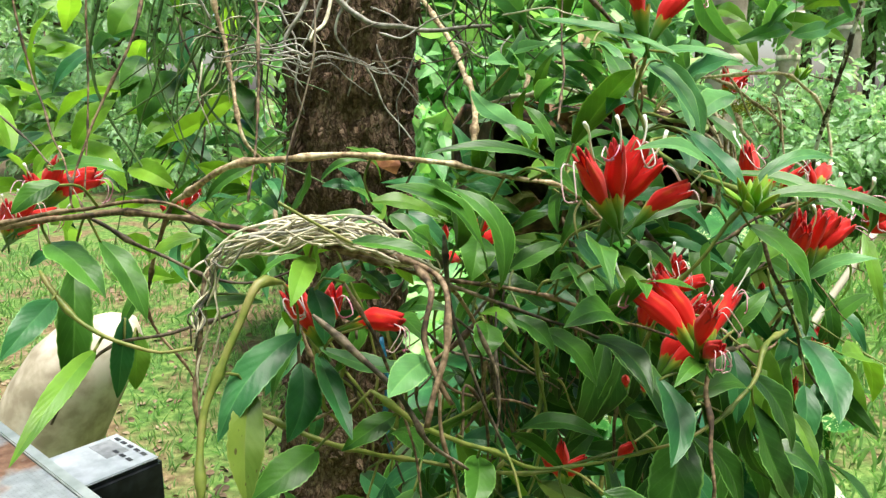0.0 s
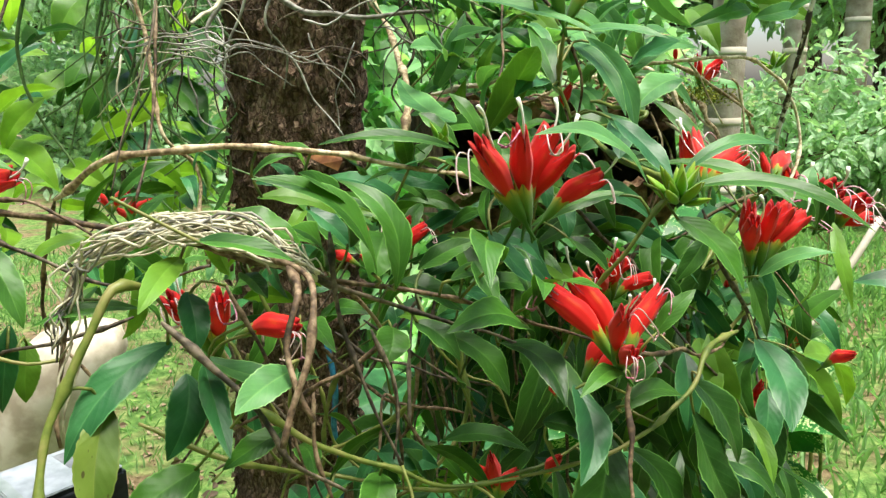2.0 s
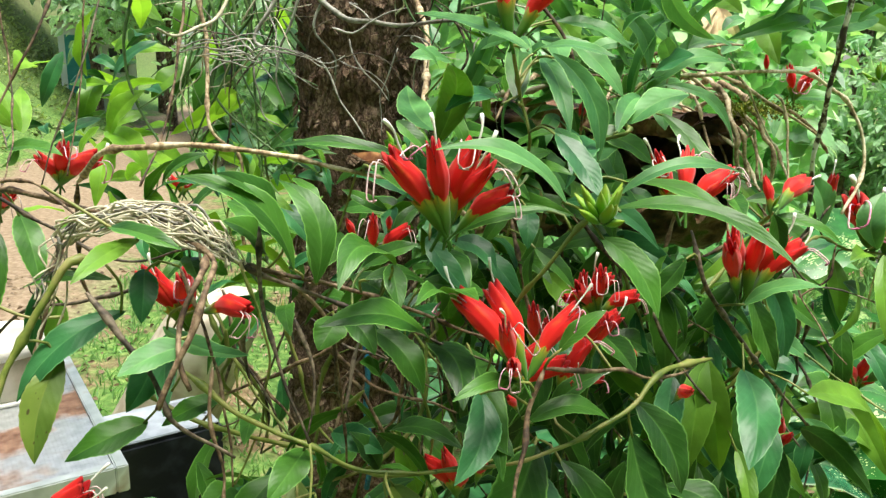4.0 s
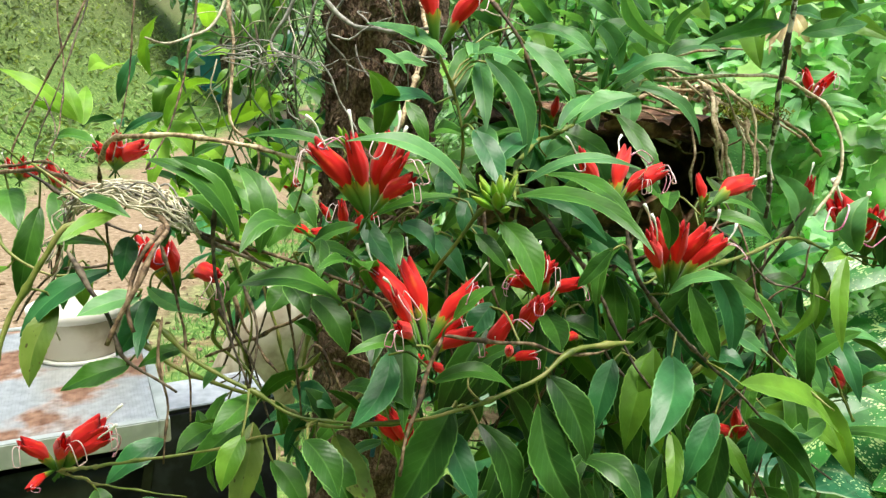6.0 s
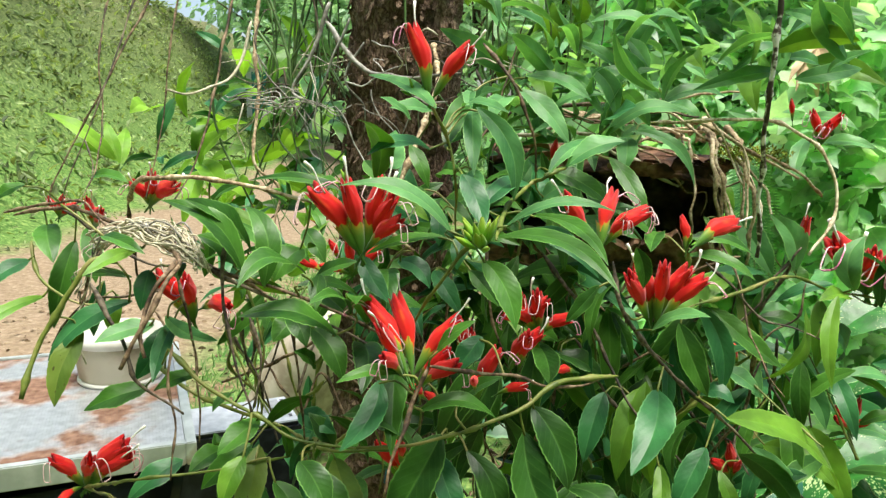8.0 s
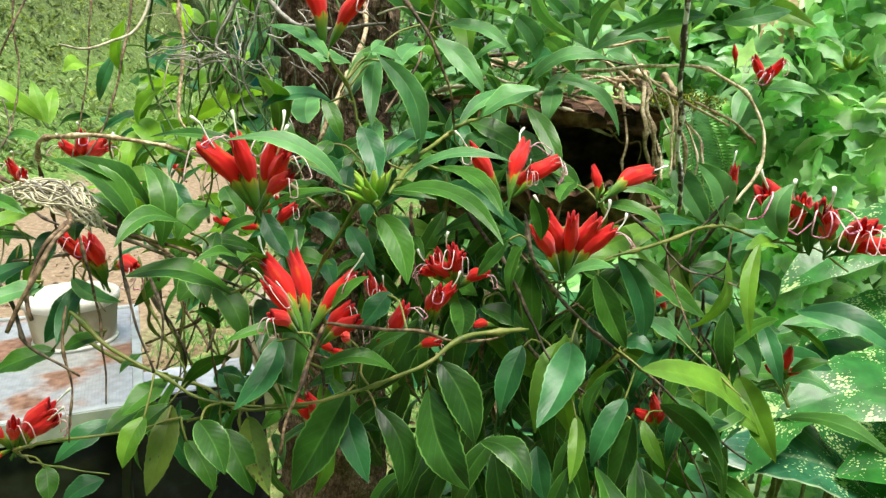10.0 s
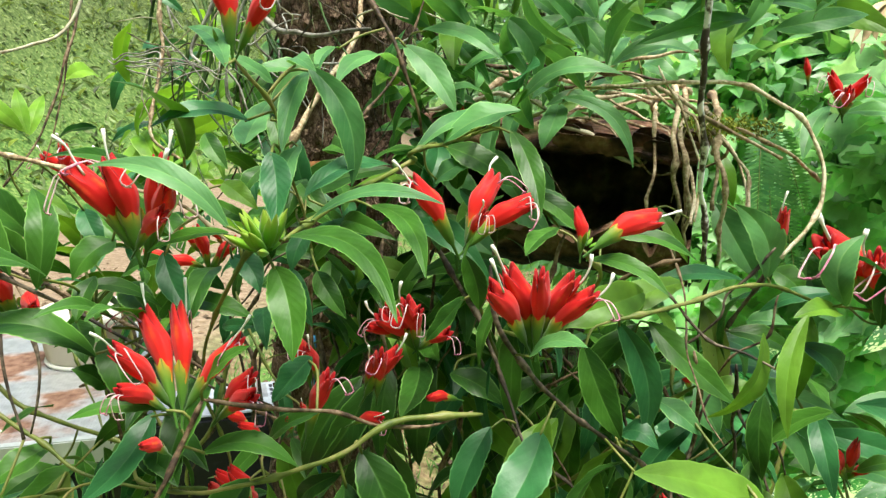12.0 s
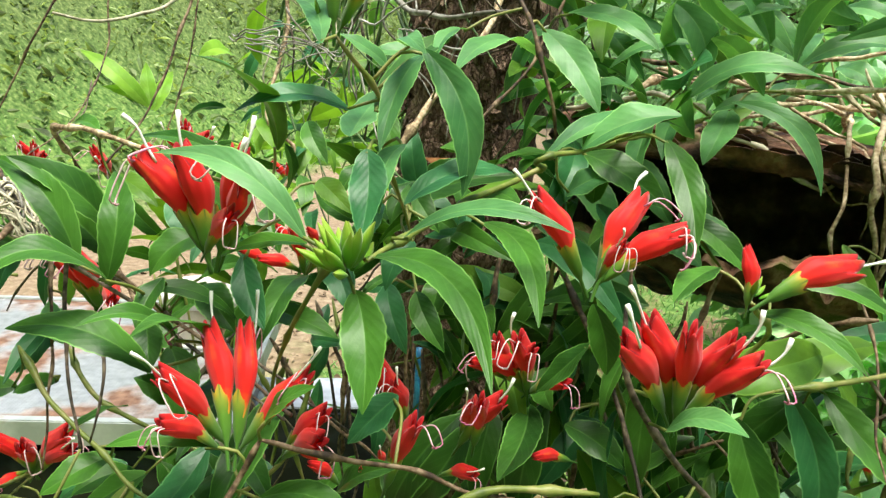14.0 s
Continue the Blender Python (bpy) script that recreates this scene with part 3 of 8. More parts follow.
def stamen_data(seed):
    """A pair of filaments that leave the mouth, bow out and down, and meet at joined anthers."""
    rnd = random.Random(seed)
    drop = rnd.uniform(-0.012, 0.004)
    end = Vector((0.026 + rnd.uniform(-0.003, 0.005), rnd.uniform(-0.003, 0.003), 0.050 + drop))
    pieces = []
    for s in (-1, 1):
        pts = [Vector((0.009, s * 0.002, 0.048)), Vector((0.015, s * 0.0035, 0.055)), Vector((0.021, s * 0.0045, 0.0545 + drop * 0.4)), end + Vector((0.001, s * 0.004, -0.001)), end + Vector((0, s * 0.0005, -0.0035))]
        pieces.append(tube_data(smooth_line(pts, 0.003), 0.00048, 5))
    pieces.append(tube_data([end + Vector((0, -0.003, -0.0035)), end + Vector((0.0004, 0, -0.004)), end + Vector((0, 0.003, -0.0035))], 0.0006, 6))
    return joined(pieces)


def style_data(seed):
    rnd = random.Random(seed)
    b = rnd.uniform(-0.008, 0.003)
    pts = [Vector((0.008, 0, 0.047)), Vector((0.0105, 0, 0.057)), Vector((0.0125 + b * 0.3, rnd.uniform(-0.001, 0.001), 0.066)), Vector((0.014 + b * 0.9, rnd.uniform(-0.002, 0.002), 0.0735))]
    return tube_data(smooth_line(pts, 0.003), lambda t: 0.00068 + (0.00055 if t > 0.86 else 0), 8)


def shared(name, data, mat, crease=0):
    ob = mesh_object(name, data[0], data[1], mat, uvs=data[2] if len(data) > 2 else None, crease=crease)
    me = ob.data
    bpy.data.objects.remove(ob)
    return me


COROLLA = [shared("corolla", corolla_data(o), RED) for o in (0.02, 0.10, -0.25)]
CALYX_MESH = shared("calyx", calyx_data(), CALYX)
STAMENS = [shared("stamen", stamen_data(s), STAMEN if s % 2 else STAMEN_PINK) for s in range(6)]
STYLES = [shared("style", style_data(s), STYLE) for s in range(4)]


def flower(parent, foot, mouth, turn=0.0, parts="ss|", fat=1.0):
    """A tubular red flower: parts holds one s for each pair of stamens, a | for the style; z for a closed one."""
    f, m = Vector(foot), Vector(mouth)
    z = m - f
    k = z.length / 0.055
    z.normalize()
    side = (VIEW_POINT - f).normalized() * 0.55 + Vector((z.x, z.y, 0)) * 1.1 + Vector((0, 0, -0.55))
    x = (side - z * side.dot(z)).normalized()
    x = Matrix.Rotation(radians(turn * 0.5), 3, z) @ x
    y = z.cross(x)
    rnd = random.Random(int(abs(f.x * 3571 + m.y * 2221 + m.z * 8513) * 1000) % 100003)
    ob = new("flower", COROLLA[2 if "z" in parts else rnd.randrange(2)])
    ob.parent = parent
    ob.matrix_basis = Matrix.Translation(f) @ Matrix((x, y, z)).transposed().to_4x4() @ Matrix.Diagonal((k * fat * 1.03, k * fat * 1.03, k, 1))

    def child(name, me, a=0.0):
        c = new(name, me)
        c.parent = ob
        c.matrix_basis = Matrix.Rotation(a, 4, "Z")

    child("calyx", CALYX_MESH, rnd.uniform(0, 6))
    for q in parts:
        if q == "s":
            child("stamen", STAMENS[rnd.randrange(6)], rnd.uniform(-0.6, 0.6))
        elif q == "|":
            child("style", STYLES[rnd.randrange(4)], rnd.uniform(-0.8, 0.8))
    return ob

# ---- the vines: leaves, flowers and stems ----
vine_front = thing("lipstick_vine", "lipstick vine with glossy green leaves and large red flower clusters", "climbing plant", "lipstick vines on the trunk")
vine_left = thing("lipstick_vine", "trailing lipstick vine with brown stems, drooping leaves and red flowers", "climbing plant", "lipstick vines on the trunk")
vine_upper = thing("lipstick_vine", "upper shoots of lipstick vine with arching green leaves", "climbing plant", "lipstick vines on the trunk")
vine_right = thing("lipstick_vine", "lipstick vine spray with dark stems, leaves and red flowers", "climbing plant", "lipstick vines on the trunk")
vine_low = thing("lipstick_vine", "hanging lower lipstick vine with long creased green leaves", "climbing plant", "lipstick vines on the trunk")


leaf(vine_front, (0.220, 0.580, 1.269), (0.135, 0.534, 1.308), 0.019, mat=LEAF_LIT, mid=(0.184, 0.559, 1.305))
leaf(vine_front, (0.246, 0.600, 1.261), (0.374, 0.564, 1.236), 0.018, mat=LEAF, mid=(0.324, 0.591, 1.266))
leaf(vine_front, (0.255, 0.620, 1.271), (0.344, 0.654, 1.288), 0.013, mat=LEAF_LIT, mid=(0.301, 0.636, 1.295))
leaf(vine_front, (0.245, 0.596, 1.243), (0.288, 0.568, 1.193), 0.025, mat=LEAF, mid=(0.273, 0.581, 1.223))
leaf(vine_front, (0.204, 0.635, 1.315), (0.243, 0.600, 1.271), 0.023, mat=LEAF_BLUE, mid=(0.228, 0.617, 1.292))
leaf(vine_front, (0.193, 0.688, 1.377), (0.234, 0.690, 1.286), 0.024, mat=LEAF_LIT, mid=(0.228, 0.694, 1.337))
leaf(vine_front, (0.168, 0.671, 1.336), (0.153, 0.763, 1.394), 0.023, mat=LEAF, mid=(0.160, 0.712, 1.371))
leaf(vine_front, (0.158, 0.658, 1.335), (0.126, 0.591, 1.331), 0.021, mat=LEAF_BLUE, mid=(0.143, 0.623, 1.344))
leaf(vine_front, (0.108, 0.635, 1.303), (0.138, 0.556, 1.364), 0.026, mat=LEAF, mid=(0.133, 0.600, 1.349))
leaf(vine_front, (0.216, 0.657, 1.281), (0.234, 0.739, 1.299), 0.024, mat=LEAF_BLUE, mid=(0.224, 0.695, 1.301))
leaf(vine_front, (0.256, 0.687, 1.274), (0.348, 0.628, 1.244), 0.017, mat=LEAF, mid=(0.310, 0.662, 1.269))
leaf(vine_front, (0.137, 0.546, 1.191), (0.136, 0.485, 1.213), 0.016, mat=LEAF, mid=(0.140, 0.517, 1.216))
leaf(vine_front, (0.134, 0.529, 1.174), (0.078, 0.466, 1.199), 0.026, mat=LEAF, mid=(0.107, 0.495, 1.202))
leaf(vine_front, (0.108, 0.608, 1.232), (0.146, 0.601, 1.190), 0.021, mat=LEAF_BLUE, mid=(0.127, 0.601, 1.210))
leaf(vine_front, (0.206, 0.591, 1.262), (0.136, 0.574, 1.241), 0.013, mat=LEAF, mid=(0.174, 0.582, 1.258))
leaf(vine_front, (0.218, 0.658, 1.153), (0.201, 0.630, 1.120), 0.026, mat=LEAF_BLUE, mid=(0.213, 0.645, 1.142))
leaf(vine_front, (0.166, 0.550, 1.132), (0.162, 0.491, 1.087), 0.025, mat=LEAF_BLUE, mid=(0.175, 0.522, 1.112))
leaf(vine_front, (0.196, 0.540, 1.146), (0.160, 0.490, 1.148), 0.014, mat=LEAF, mid=(0.181, 0.514, 1.155))
leaf(vine_front, (0.200, 0.563, 1.105), (0.261, 0.597, 1.098), 0.018, mat=LEAF, mid=(0.231, 0.579, 1.116))
leaf(vine_front, (0.032, 0.526, 1.218), (-0.038, 0.496, 1.287), 0.024, mat=LEAF, mid=(0.003, 0.510, 1.275))
leaf(vine_front, (0.043, 0.540, 1.206), (0.001, 0.566, 1.278), 0.025, mat=LEAF, mid=(0.041, 0.550, 1.250))
leaf(vine_front, (0.083, 0.618, 1.294), (-0.014, 0.589, 1.300), 0.013, mat=LEAF, mid=(0.037, 0.599, 1.305))
leaf(vine_front, (0.087, 0.568, 1.291), (0.007, 0.668, 1.262), 0.014, mat=LEAF_BLUE, mid=(0.050, 0.615, 1.283))
leaf(vine_front, (0.077, 0.566, 1.290), (0.119, 0.607, 1.247), 0.019, mat=LEAF, mid=(0.101, 0.585, 1.275))
leaf(vine_front, (0.134, 0.579, 1.173), (0.174, 0.500, 1.215), 0.022, mat=LEAF, mid=(0.149, 0.539, 1.210))
leaf(vine_front, (0.081, 0.833, 1.178), (0.095, 0.804, 1.138), 0.026, mat=LEAF, mid=(0.094, 0.817, 1.166))
leaf(vine_front, (0.096, 0.556, 1.221), (0.111, 0.530, 1.195), 0.017, mat=LEAF, mid=(0.104, 0.541, 1.210))
leaf(vine_front, (0.114, 0.670, 1.217), (0.156, 0.663, 1.193), 0.023, mat=LEAF_BLUE, mid=(0.139, 0.668, 1.213))
leaf(vine_front, (0.103, 0.665, 1.207), (0.143, 0.597, 1.176), 0.023, 0, 0.20)
leaf(vine_front, (0.137, 0.629, 1.136), (0.188, 0.533, 1.070), 0.027, 0, 0.14)
leaf(vine_front, (0.222, 0.553, 1.167), (0.252, 0.563, 1.198), 0.014, 0, 0.08)
leaf(vine_front, (0.079, 0.756, 1.334), (0.111, 0.743, 1.289), 0.018, 0, 0.10)
leaf(vine_front, (0.107, 0.756, 1.251), (0.182, 0.811, 1.286), 0.028, 0, 0.14)
leaf(vine_front, (0.125, 0.753, 1.277), (0.132, 0.721, 1.247), 0.020, 0, 0.10)
leaf(vine_front, (0.054, 0.698, 1.318), (0.088, 0.693, 1.289), 0.018, 0, 0.10)
leaf(vine_front, (0.095, 0.637, 1.185), (0.152, 0.659, 1.173), 0.021, 0, 0.10)
leaf(vine_front, (0.055, 0.604, 1.204), (0.099, 0.617, 1.223), 0.019, 0, 0.10)
leaf(vine_front, (0.129, 0.723, 1.198), (0.173, 0.706, 1.157), 0.022, 0, 0.14, LEAF_BLUE)
leaf(vine_front, (0.126, 0.744, 1.275), (0.173, 0.733, 1.248), 0.021, 0, 0.14, LEAF)
leaf(vine_front, (0.150, 0.696, 1.269), (0.162, 0.670, 1.238), 0.018, 0, 0.14, LEAF_BLUE)
leaf(vine_front, (0.174, 0.707, 1.243), (0.180, 0.676, 1.213), 0.020, 0, 0.14, LEAF_BLUE)
leaf(vine_front, (0.183, 0.703, 1.208), (0.221, 0.696, 1.176), 0.019, 0, 0.14, LEAF)
leaf(vine_front, (0.110, 0.669, 1.281), (0.151, 0.669, 1.263), 0.018, 0, 0.14, LEAF_LIGHT)
leaf(vine_front, (0.121, 0.707, 1.292), (0.123, 0.675, 1.268), 0.018, 0, 0.14, LEAF)
leaf(vine_front, (0.130, 0.957, 1.277), (0.192, 0.955, 1.220), 0.033, 0, 0.14, LEAF_LIT)
leaf(vine_front, (0.161, 1.019, 1.289), (0.217, 1.011, 1.230), 0.031, 0, 0.14, LEAF_LIT)
leaf(vine_front, (0.216, 0.969, 1.235), (0.271, 0.970, 1.208), 0.031, 0, 0.14, LEAF_LIT)
leaf(vine_front, (0.105, 0.941, 1.302), (0.163, 0.942, 1.265), 0.028, 0, 0.14, LEAF_LIT)
leaf(vine_front, (0.211, 1.037, 1.284), (0.253, 1.013, 1.215), 0.032, 0, 0.14, LEAF_LIT)
leaf(vine_front, (0.179, 0.926, 1.211), (0.236, 0.928, 1.181), 0.028, 0, 0.14, LEAF_LIT)
leaf(vine_front, (0.117, 0.906, 1.245), (0.170, 0.903, 1.212), 0.026, 0, 0.14, LEAF_LIT)
leaf(vine_front, (0.244, 1.019, 1.218), (0.294, 1.021, 1.207), 0.024, 0, 0.14, LEAF_LIT)
flower(vine_front, (0.131, 0.565, 1.248), (0.100, 0.554, 1.306), 40, "s|")
flower(vine_front, (0.135, 0.567, 1.247), (0.125, 0.565, 1.310), 20, "s|")
flower(vine_front, (0.133, 0.577, 1.246), (0.142, 0.587, 1.310), -20, "s|")
flower(vine_front, (0.145, 0.561, 1.249), (0.177, 0.560, 1.284), 0, "s|")
flower(vine_front, (0.126, 0.584, 1.241), (0.157, 0.585, 1.300), -40, "s|")
flower(vine_front, (0.195, 0.545, 1.149), (0.154, 0.564, 1.205), 0, "s|", 0.78)
flower(vine_front, (0.199, 0.550, 1.148), (0.177, 0.573, 1.208), 0, "s|", 0.78)
flower(vine_front, (0.193, 0.543, 1.149), (0.187, 0.515, 1.201), 30, "s|", 0.78)
flower(vine_front, (0.195, 0.538, 1.147), (0.195, 0.510, 1.177), 0, "ss")
flower(vine_front, (0.202, 0.553, 1.147), (0.224, 0.577, 1.196), -30, "s|", 0.78)
flower(vine_front, (0.180, 0.595, 1.117), (0.199, 0.610, 1.155), -20, "s")
flower(vine_front, (0.182, 0.595, 1.115), (0.219, 0.596, 1.150), -20, "s")
flower(vine_front, (0.297, 0.467, 1.176), (0.303, 0.451, 1.193), 0, "z")
flower(vine_front, (0.302, 0.729, 1.244), (0.282, 0.714, 1.297), 40, "s|")
flower(vine_front, (0.311, 0.738, 1.243), (0.309, 0.768, 1.297), -10, "s|")
flower(vine_front, (0.313, 0.740, 1.243), (0.342, 0.767, 1.283), -10, "ss")
flower(vine_front, (0.321, 0.721, 1.249), (0.337, 0.717, 1.277), 0, "ss|")
flower(vine_front, (0.020, 0.718, 1.183), (0.001, 0.691, 1.201), 0, "z")
flower(vine_front, (0.023, 0.719, 1.183), (0.026, 0.709, 1.229), 0, "s")
flower(vine_front, (0.026, 0.720, 1.183), (0.050, 0.728, 1.219), 0, "s")
flower(vine_front, (0.189, 0.684, 1.117), (0.187, 0.673, 1.166), 0, "s")
flower(vine_front, (0.196, 0.688, 1.117), (0.199, 0.676, 1.155), 0, "s|")
flower(vine_front, (0.215, 0.654, 1.087), (0.226, 0.664, 1.142), 0, "s")
flower(vine_front, (0.225, 0.642, 1.109), (0.228, 0.636, 1.126), 0, "|z")
flower(vine_front, (0.218, 0.705, 1.077), (0.246, 0.709, 1.095), 0, "s|")
flower(vine_front, (-0.002, 0.701, 1.185), (-0.023, 0.685, 1.205), 0, "z")
flower(vine_front, (0.003, 0.724, 1.197), (0.001, 0.709, 1.225), 0, "z")
flower(vine_front, (0.037, 0.726, 1.208), (0.042, 0.711, 1.230), 0, "z")
stem(vine_front, [(-0.223, 0.615, 1.260), (-0.159, 0.579, 1.292), (-0.084, 0.575, 1.300), (-0.012, 0.584, 1.296), (0.055, 0.609, 1.280), (0.102, 0.627, 1.270), (0.144, 0.650, 1.233)], 0.0028, STEM_TAN)
stem(vine_front, [(-0.075, 0.528, 1.236), (-0.002, 0.543, 1.213), (0.077, 0.560, 1.195), (0.124, 0.576, 1.175), (0.193, 0.591, 1.149)], 0.0022, STEM_BROWN)
stem(vine_front, [(-0.002, 0.553, 1.211), (0.026, 0.594, 1.162), (0.036, 0.600, 1.095), (0.039, 0.605, 1.020)], 0.0018, STEM_BROWN)
stem(vine_front, [(0.008, 0.633, 1.155), (0.059, 0.645, 1.114), (0.108, 0.658, 1.077)], 0.0013, STEM_DARK)
stem(vine_front, [(0.168, 0.637, 1.380), (0.168, 0.673, 1.342), (0.179, 0.672, 1.305), (0.161, 0.711, 1.260), (0.153, 0.730, 1.213)], 0.0018, STEM_GREEN)
stem(vine_front, [(0.244, 0.592, 1.264), (0.228, 0.587, 1.251), (0.208, 0.585, 1.220), (0.180, 0.589, 1.181), (0.160, 0.594, 1.126)], 0.0019, STEM_GREEN)
stem(vine_front, [(0.143, 0.739, 1.194), (0.136, 0.742, 1.130), (0.142, 0.748, 1.051)], 0.0021, STEM_BROWN)


leaf(vine_left, (0.080, 0.544, 1.211), (0.115, 0.599, 1.189), 0.014, mat=LEAF, mid=(0.099, 0.571, 1.211))
leaf(vine_left, (0.113, 0.513, 1.231), (0.102, 0.439, 1.232), 0.023, mat=LEAF, mid=(0.101, 0.473, 1.251))
leaf(vine_left, (0.010, 0.561, 1.231), (-0.010, 0.498, 1.290), 0.029, mat=LEAF, mid=(0.007, 0.530, 1.271))
leaf(vine_left, (-0.112, 0.561, 1.139), (-0.117, 0.523, 1.090), 0.028, mat=LEAF_BLUE, mid=(-0.107, 0.542, 1.118))
leaf(vine_left, (-0.094, 0.546, 1.157), (-0.011, 0.534, 1.146), 0.019, mat=LEAF_LIT, mid=(-0.051, 0.536, 1.146))
leaf(vine_left, (-0.179, 0.640, 0.936), (-0.210, 0.579, 0.901), 0.033, mat=LEAF_BLUE, mid=(-0.187, 0.610, 0.930))
leaf(vine_left, (0.082, 0.598, 1.017), (0.173, 0.517, 0.996), 0.028, mat=LEAF_YELLOW, mid=(0.128, 0.553, 1.009))
leaf(vine_left, (-0.101, 0.511, 1.180), (-0.144, 0.445, 1.129), 0.025, mat=LEAF_BLUE, mid=(-0.128, 0.473, 1.163))
leaf(vine_left, (-0.129, 0.474, 1.153), (-0.124, 0.434, 1.090), 0.025, mat=LEAF_YELLOW, mid=(-0.128, 0.452, 1.133))
leaf(vine_left, (-0.099, 0.561, 1.147), (-0.065, 0.499, 1.104), 0.019, mat=LEAF_BLUE, mid=(-0.081, 0.526, 1.128))
leaf(vine_left, (-0.008, 0.454, 1.183), (-0.032, 0.411, 1.174), 0.021, mat=LEAF_LIT, mid=(-0.023, 0.430, 1.180))
leaf(vine_left, (-0.095, 0.525, 1.233), (-0.095, 0.451, 1.217), 0.017, mat=LEAF_LIGHT, mid=(-0.094, 0.486, 1.230))
leaf(vine_left, (-0.201, 0.614, 1.230), (-0.240, 0.599, 1.212), 0.013, mat=LEAF_LIGHT, mid=(-0.222, 0.605, 1.227))
leaf(vine_left, (-0.134, 0.540, 1.195), (-0.190, 0.508, 1.192), 0.011, mat=LEAF, mid=(-0.160, 0.521, 1.200))
leaf(vine_left, (0.008, 0.568, 1.027), (0.024, 0.511, 0.958), 0.029, mat=LEAF_YELLOW, mid=(0.022, 0.537, 0.996))
leaf(vine_left, (0.096, 0.544, 1.031), (0.143, 0.530, 0.981), 0.031, mat=LEAF, mid=(0.123, 0.535, 1.012))
leaf(vine_left, (0.076, 0.569, 1.164), (0.121, 0.557, 1.121), 0.027, mat=LEAF, mid=(0.104, 0.563, 1.149))
leaf(vine_left, (-0.467, 0.807, 1.290), (-0.537, 0.744, 1.364), 0.027, 0, 0.14, LEAF_YOUNG, 0.1)
leaf(vine_left, (-0.469, 0.806, 1.292), (-0.505, 0.759, 1.317), 0.018, 0, 0.10, LEAF_YOUNG, 0.1)
leaf(vine_left, (-0.463, 0.809, 1.287), (-0.499, 0.818, 1.350), 0.021, 0, 0.04, LEAF_YOUNG, 0.1)
leaf(vine_left, (-0.461, 0.811, 1.285), (-0.500, 0.857, 1.342), 0.023, 0, 0.04, LEAF_YOUNG, 0.1)
leaf(vine_left, (-0.284, 0.530, 1.200), (-0.294, 0.474, 1.175), 0.022, 0, 0.10, LEAF_BLUE)
leaf(vine_left, (-0.304, 0.604, 1.210), (-0.297, 0.562, 1.109), 0.028, 0, 0.10)
leaf(vine_left, (-0.254, 0.523, 1.163), (-0.265, 0.422, 1.124), 0.016, 0, 0.12, LEAF_LIGHT)
leaf(vine_left, (-0.265, 0.518, 1.287), (-0.287, 0.494, 1.269), 0.017, 0, 0.10)
leaf(vine_left, (-0.304, 0.568, 1.234), (-0.246, 0.531, 1.202), 0.030, 0, 0.10)
leaf(vine_left, (-0.283, 0.608, 1.228), (-0.235, 0.575, 1.171), 0.025, 0, 0.10)
leaf(vine_left, (-0.270, 0.614, 1.161), (-0.277, 0.600, 1.093), 0.019, 0, 0.10, LEAF_BLUE)
leaf(vine_left, (-0.267, 0.630, 1.141), (-0.269, 0.620, 1.092), 0.022, 0, 0.10, LEAF_LIGHT)
leaf(vine_left, (-0.036, 0.531, 1.109), (-0.074, 0.507, 1.092), 0.019, 0, 0.14)
leaf(vine_left, (-0.093, 0.517, 1.088), (-0.134, 0.472, 1.071), 0.028, 0, 0.10)
leaf(vine_left, (-0.059, 0.535, 1.220), (-0.037, 0.512, 1.209), 0.016, 0, 0.10)
leaf(vine_left, (0.054, 0.562, 1.176), (0.086, 0.548, 1.152), 0.022, 0, 0.10)
leaf(vine_left, (-0.095, 0.529, 1.209), (-0.082, 0.504, 1.175), 0.021, 0, 0.10, LEAF_BLUE)
leaf(vine_left, (-0.058, 0.446, 1.259), (-0.004, 0.444, 1.249), 0.015, 0, 0.10)
leaf(vine_left, (0.027, 0.547, 1.067), (0.020, 0.495, 1.049), 0.026, 0, 0.10)
leaf(vine_left, (0.057, 0.491, 1.059), (0.057, 0.460, 1.023), 0.022, 0, 0.10, LEAF_LIGHT)
leaf(vine_left, (0.085, 0.564, 1.126), (0.076, 0.543, 1.147), 0.020, 0, 0.10)
leaf(vine_left, (-0.347, 0.662, 1.280), (-0.280, 0.667, 1.276), 0.020, 0, 0.10)
leaf(vine_left, (-0.024, 0.594, 1.011), (-0.055, 0.545, 0.973), 0.029, 0, 0.10)
leaf(vine_left, (-0.208, 0.566, 0.904), (-0.183, 0.547, 0.873), 0.025, 0, 0.10)
leaf(vine_left, (-0.103, 0.563, 0.915), (-0.126, 0.525, 0.898), 0.028, 0, 0.14, LEAF_BLUE)
leaf(vine_left, (0.035, 0.594, 1.162), (0.032, 0.565, 1.143), 0.027, 0, 0.10)
leaf(vine_left, (0.040, 0.616, 1.193), (0.090, 0.612, 1.170), 0.027, 0, 0.10)
leaf(vine_left, (-0.105, 0.672, 1.240), (-0.046, 0.671, 1.212), 0.030, 0, 0.10)
leaf(vine_left, (0.017, 0.623, 1.044), (0.067, 0.621, 1.032), 0.026, 20, 0.16, LEAF_BLUE)
leaf(vine_left, (0.039, 0.553, 1.001), (0.083, 0.542, 0.962), 0.024, 0, 0.10)
leaf(vine_left, (-0.052, 0.730, 1.229), (-0.013, 0.717, 1.194), 0.027, 0, 0.10)
leaf(vine_left, (-0.008, 0.559, 1.215), (-0.020, 0.523, 1.253), 0.031, 0, 0.14)
leaf(vine_left, (-0.059, 0.586, 1.263), (-0.002, 0.599, 1.248), 0.018, 0, 0.10, LEAF_LIGHT)
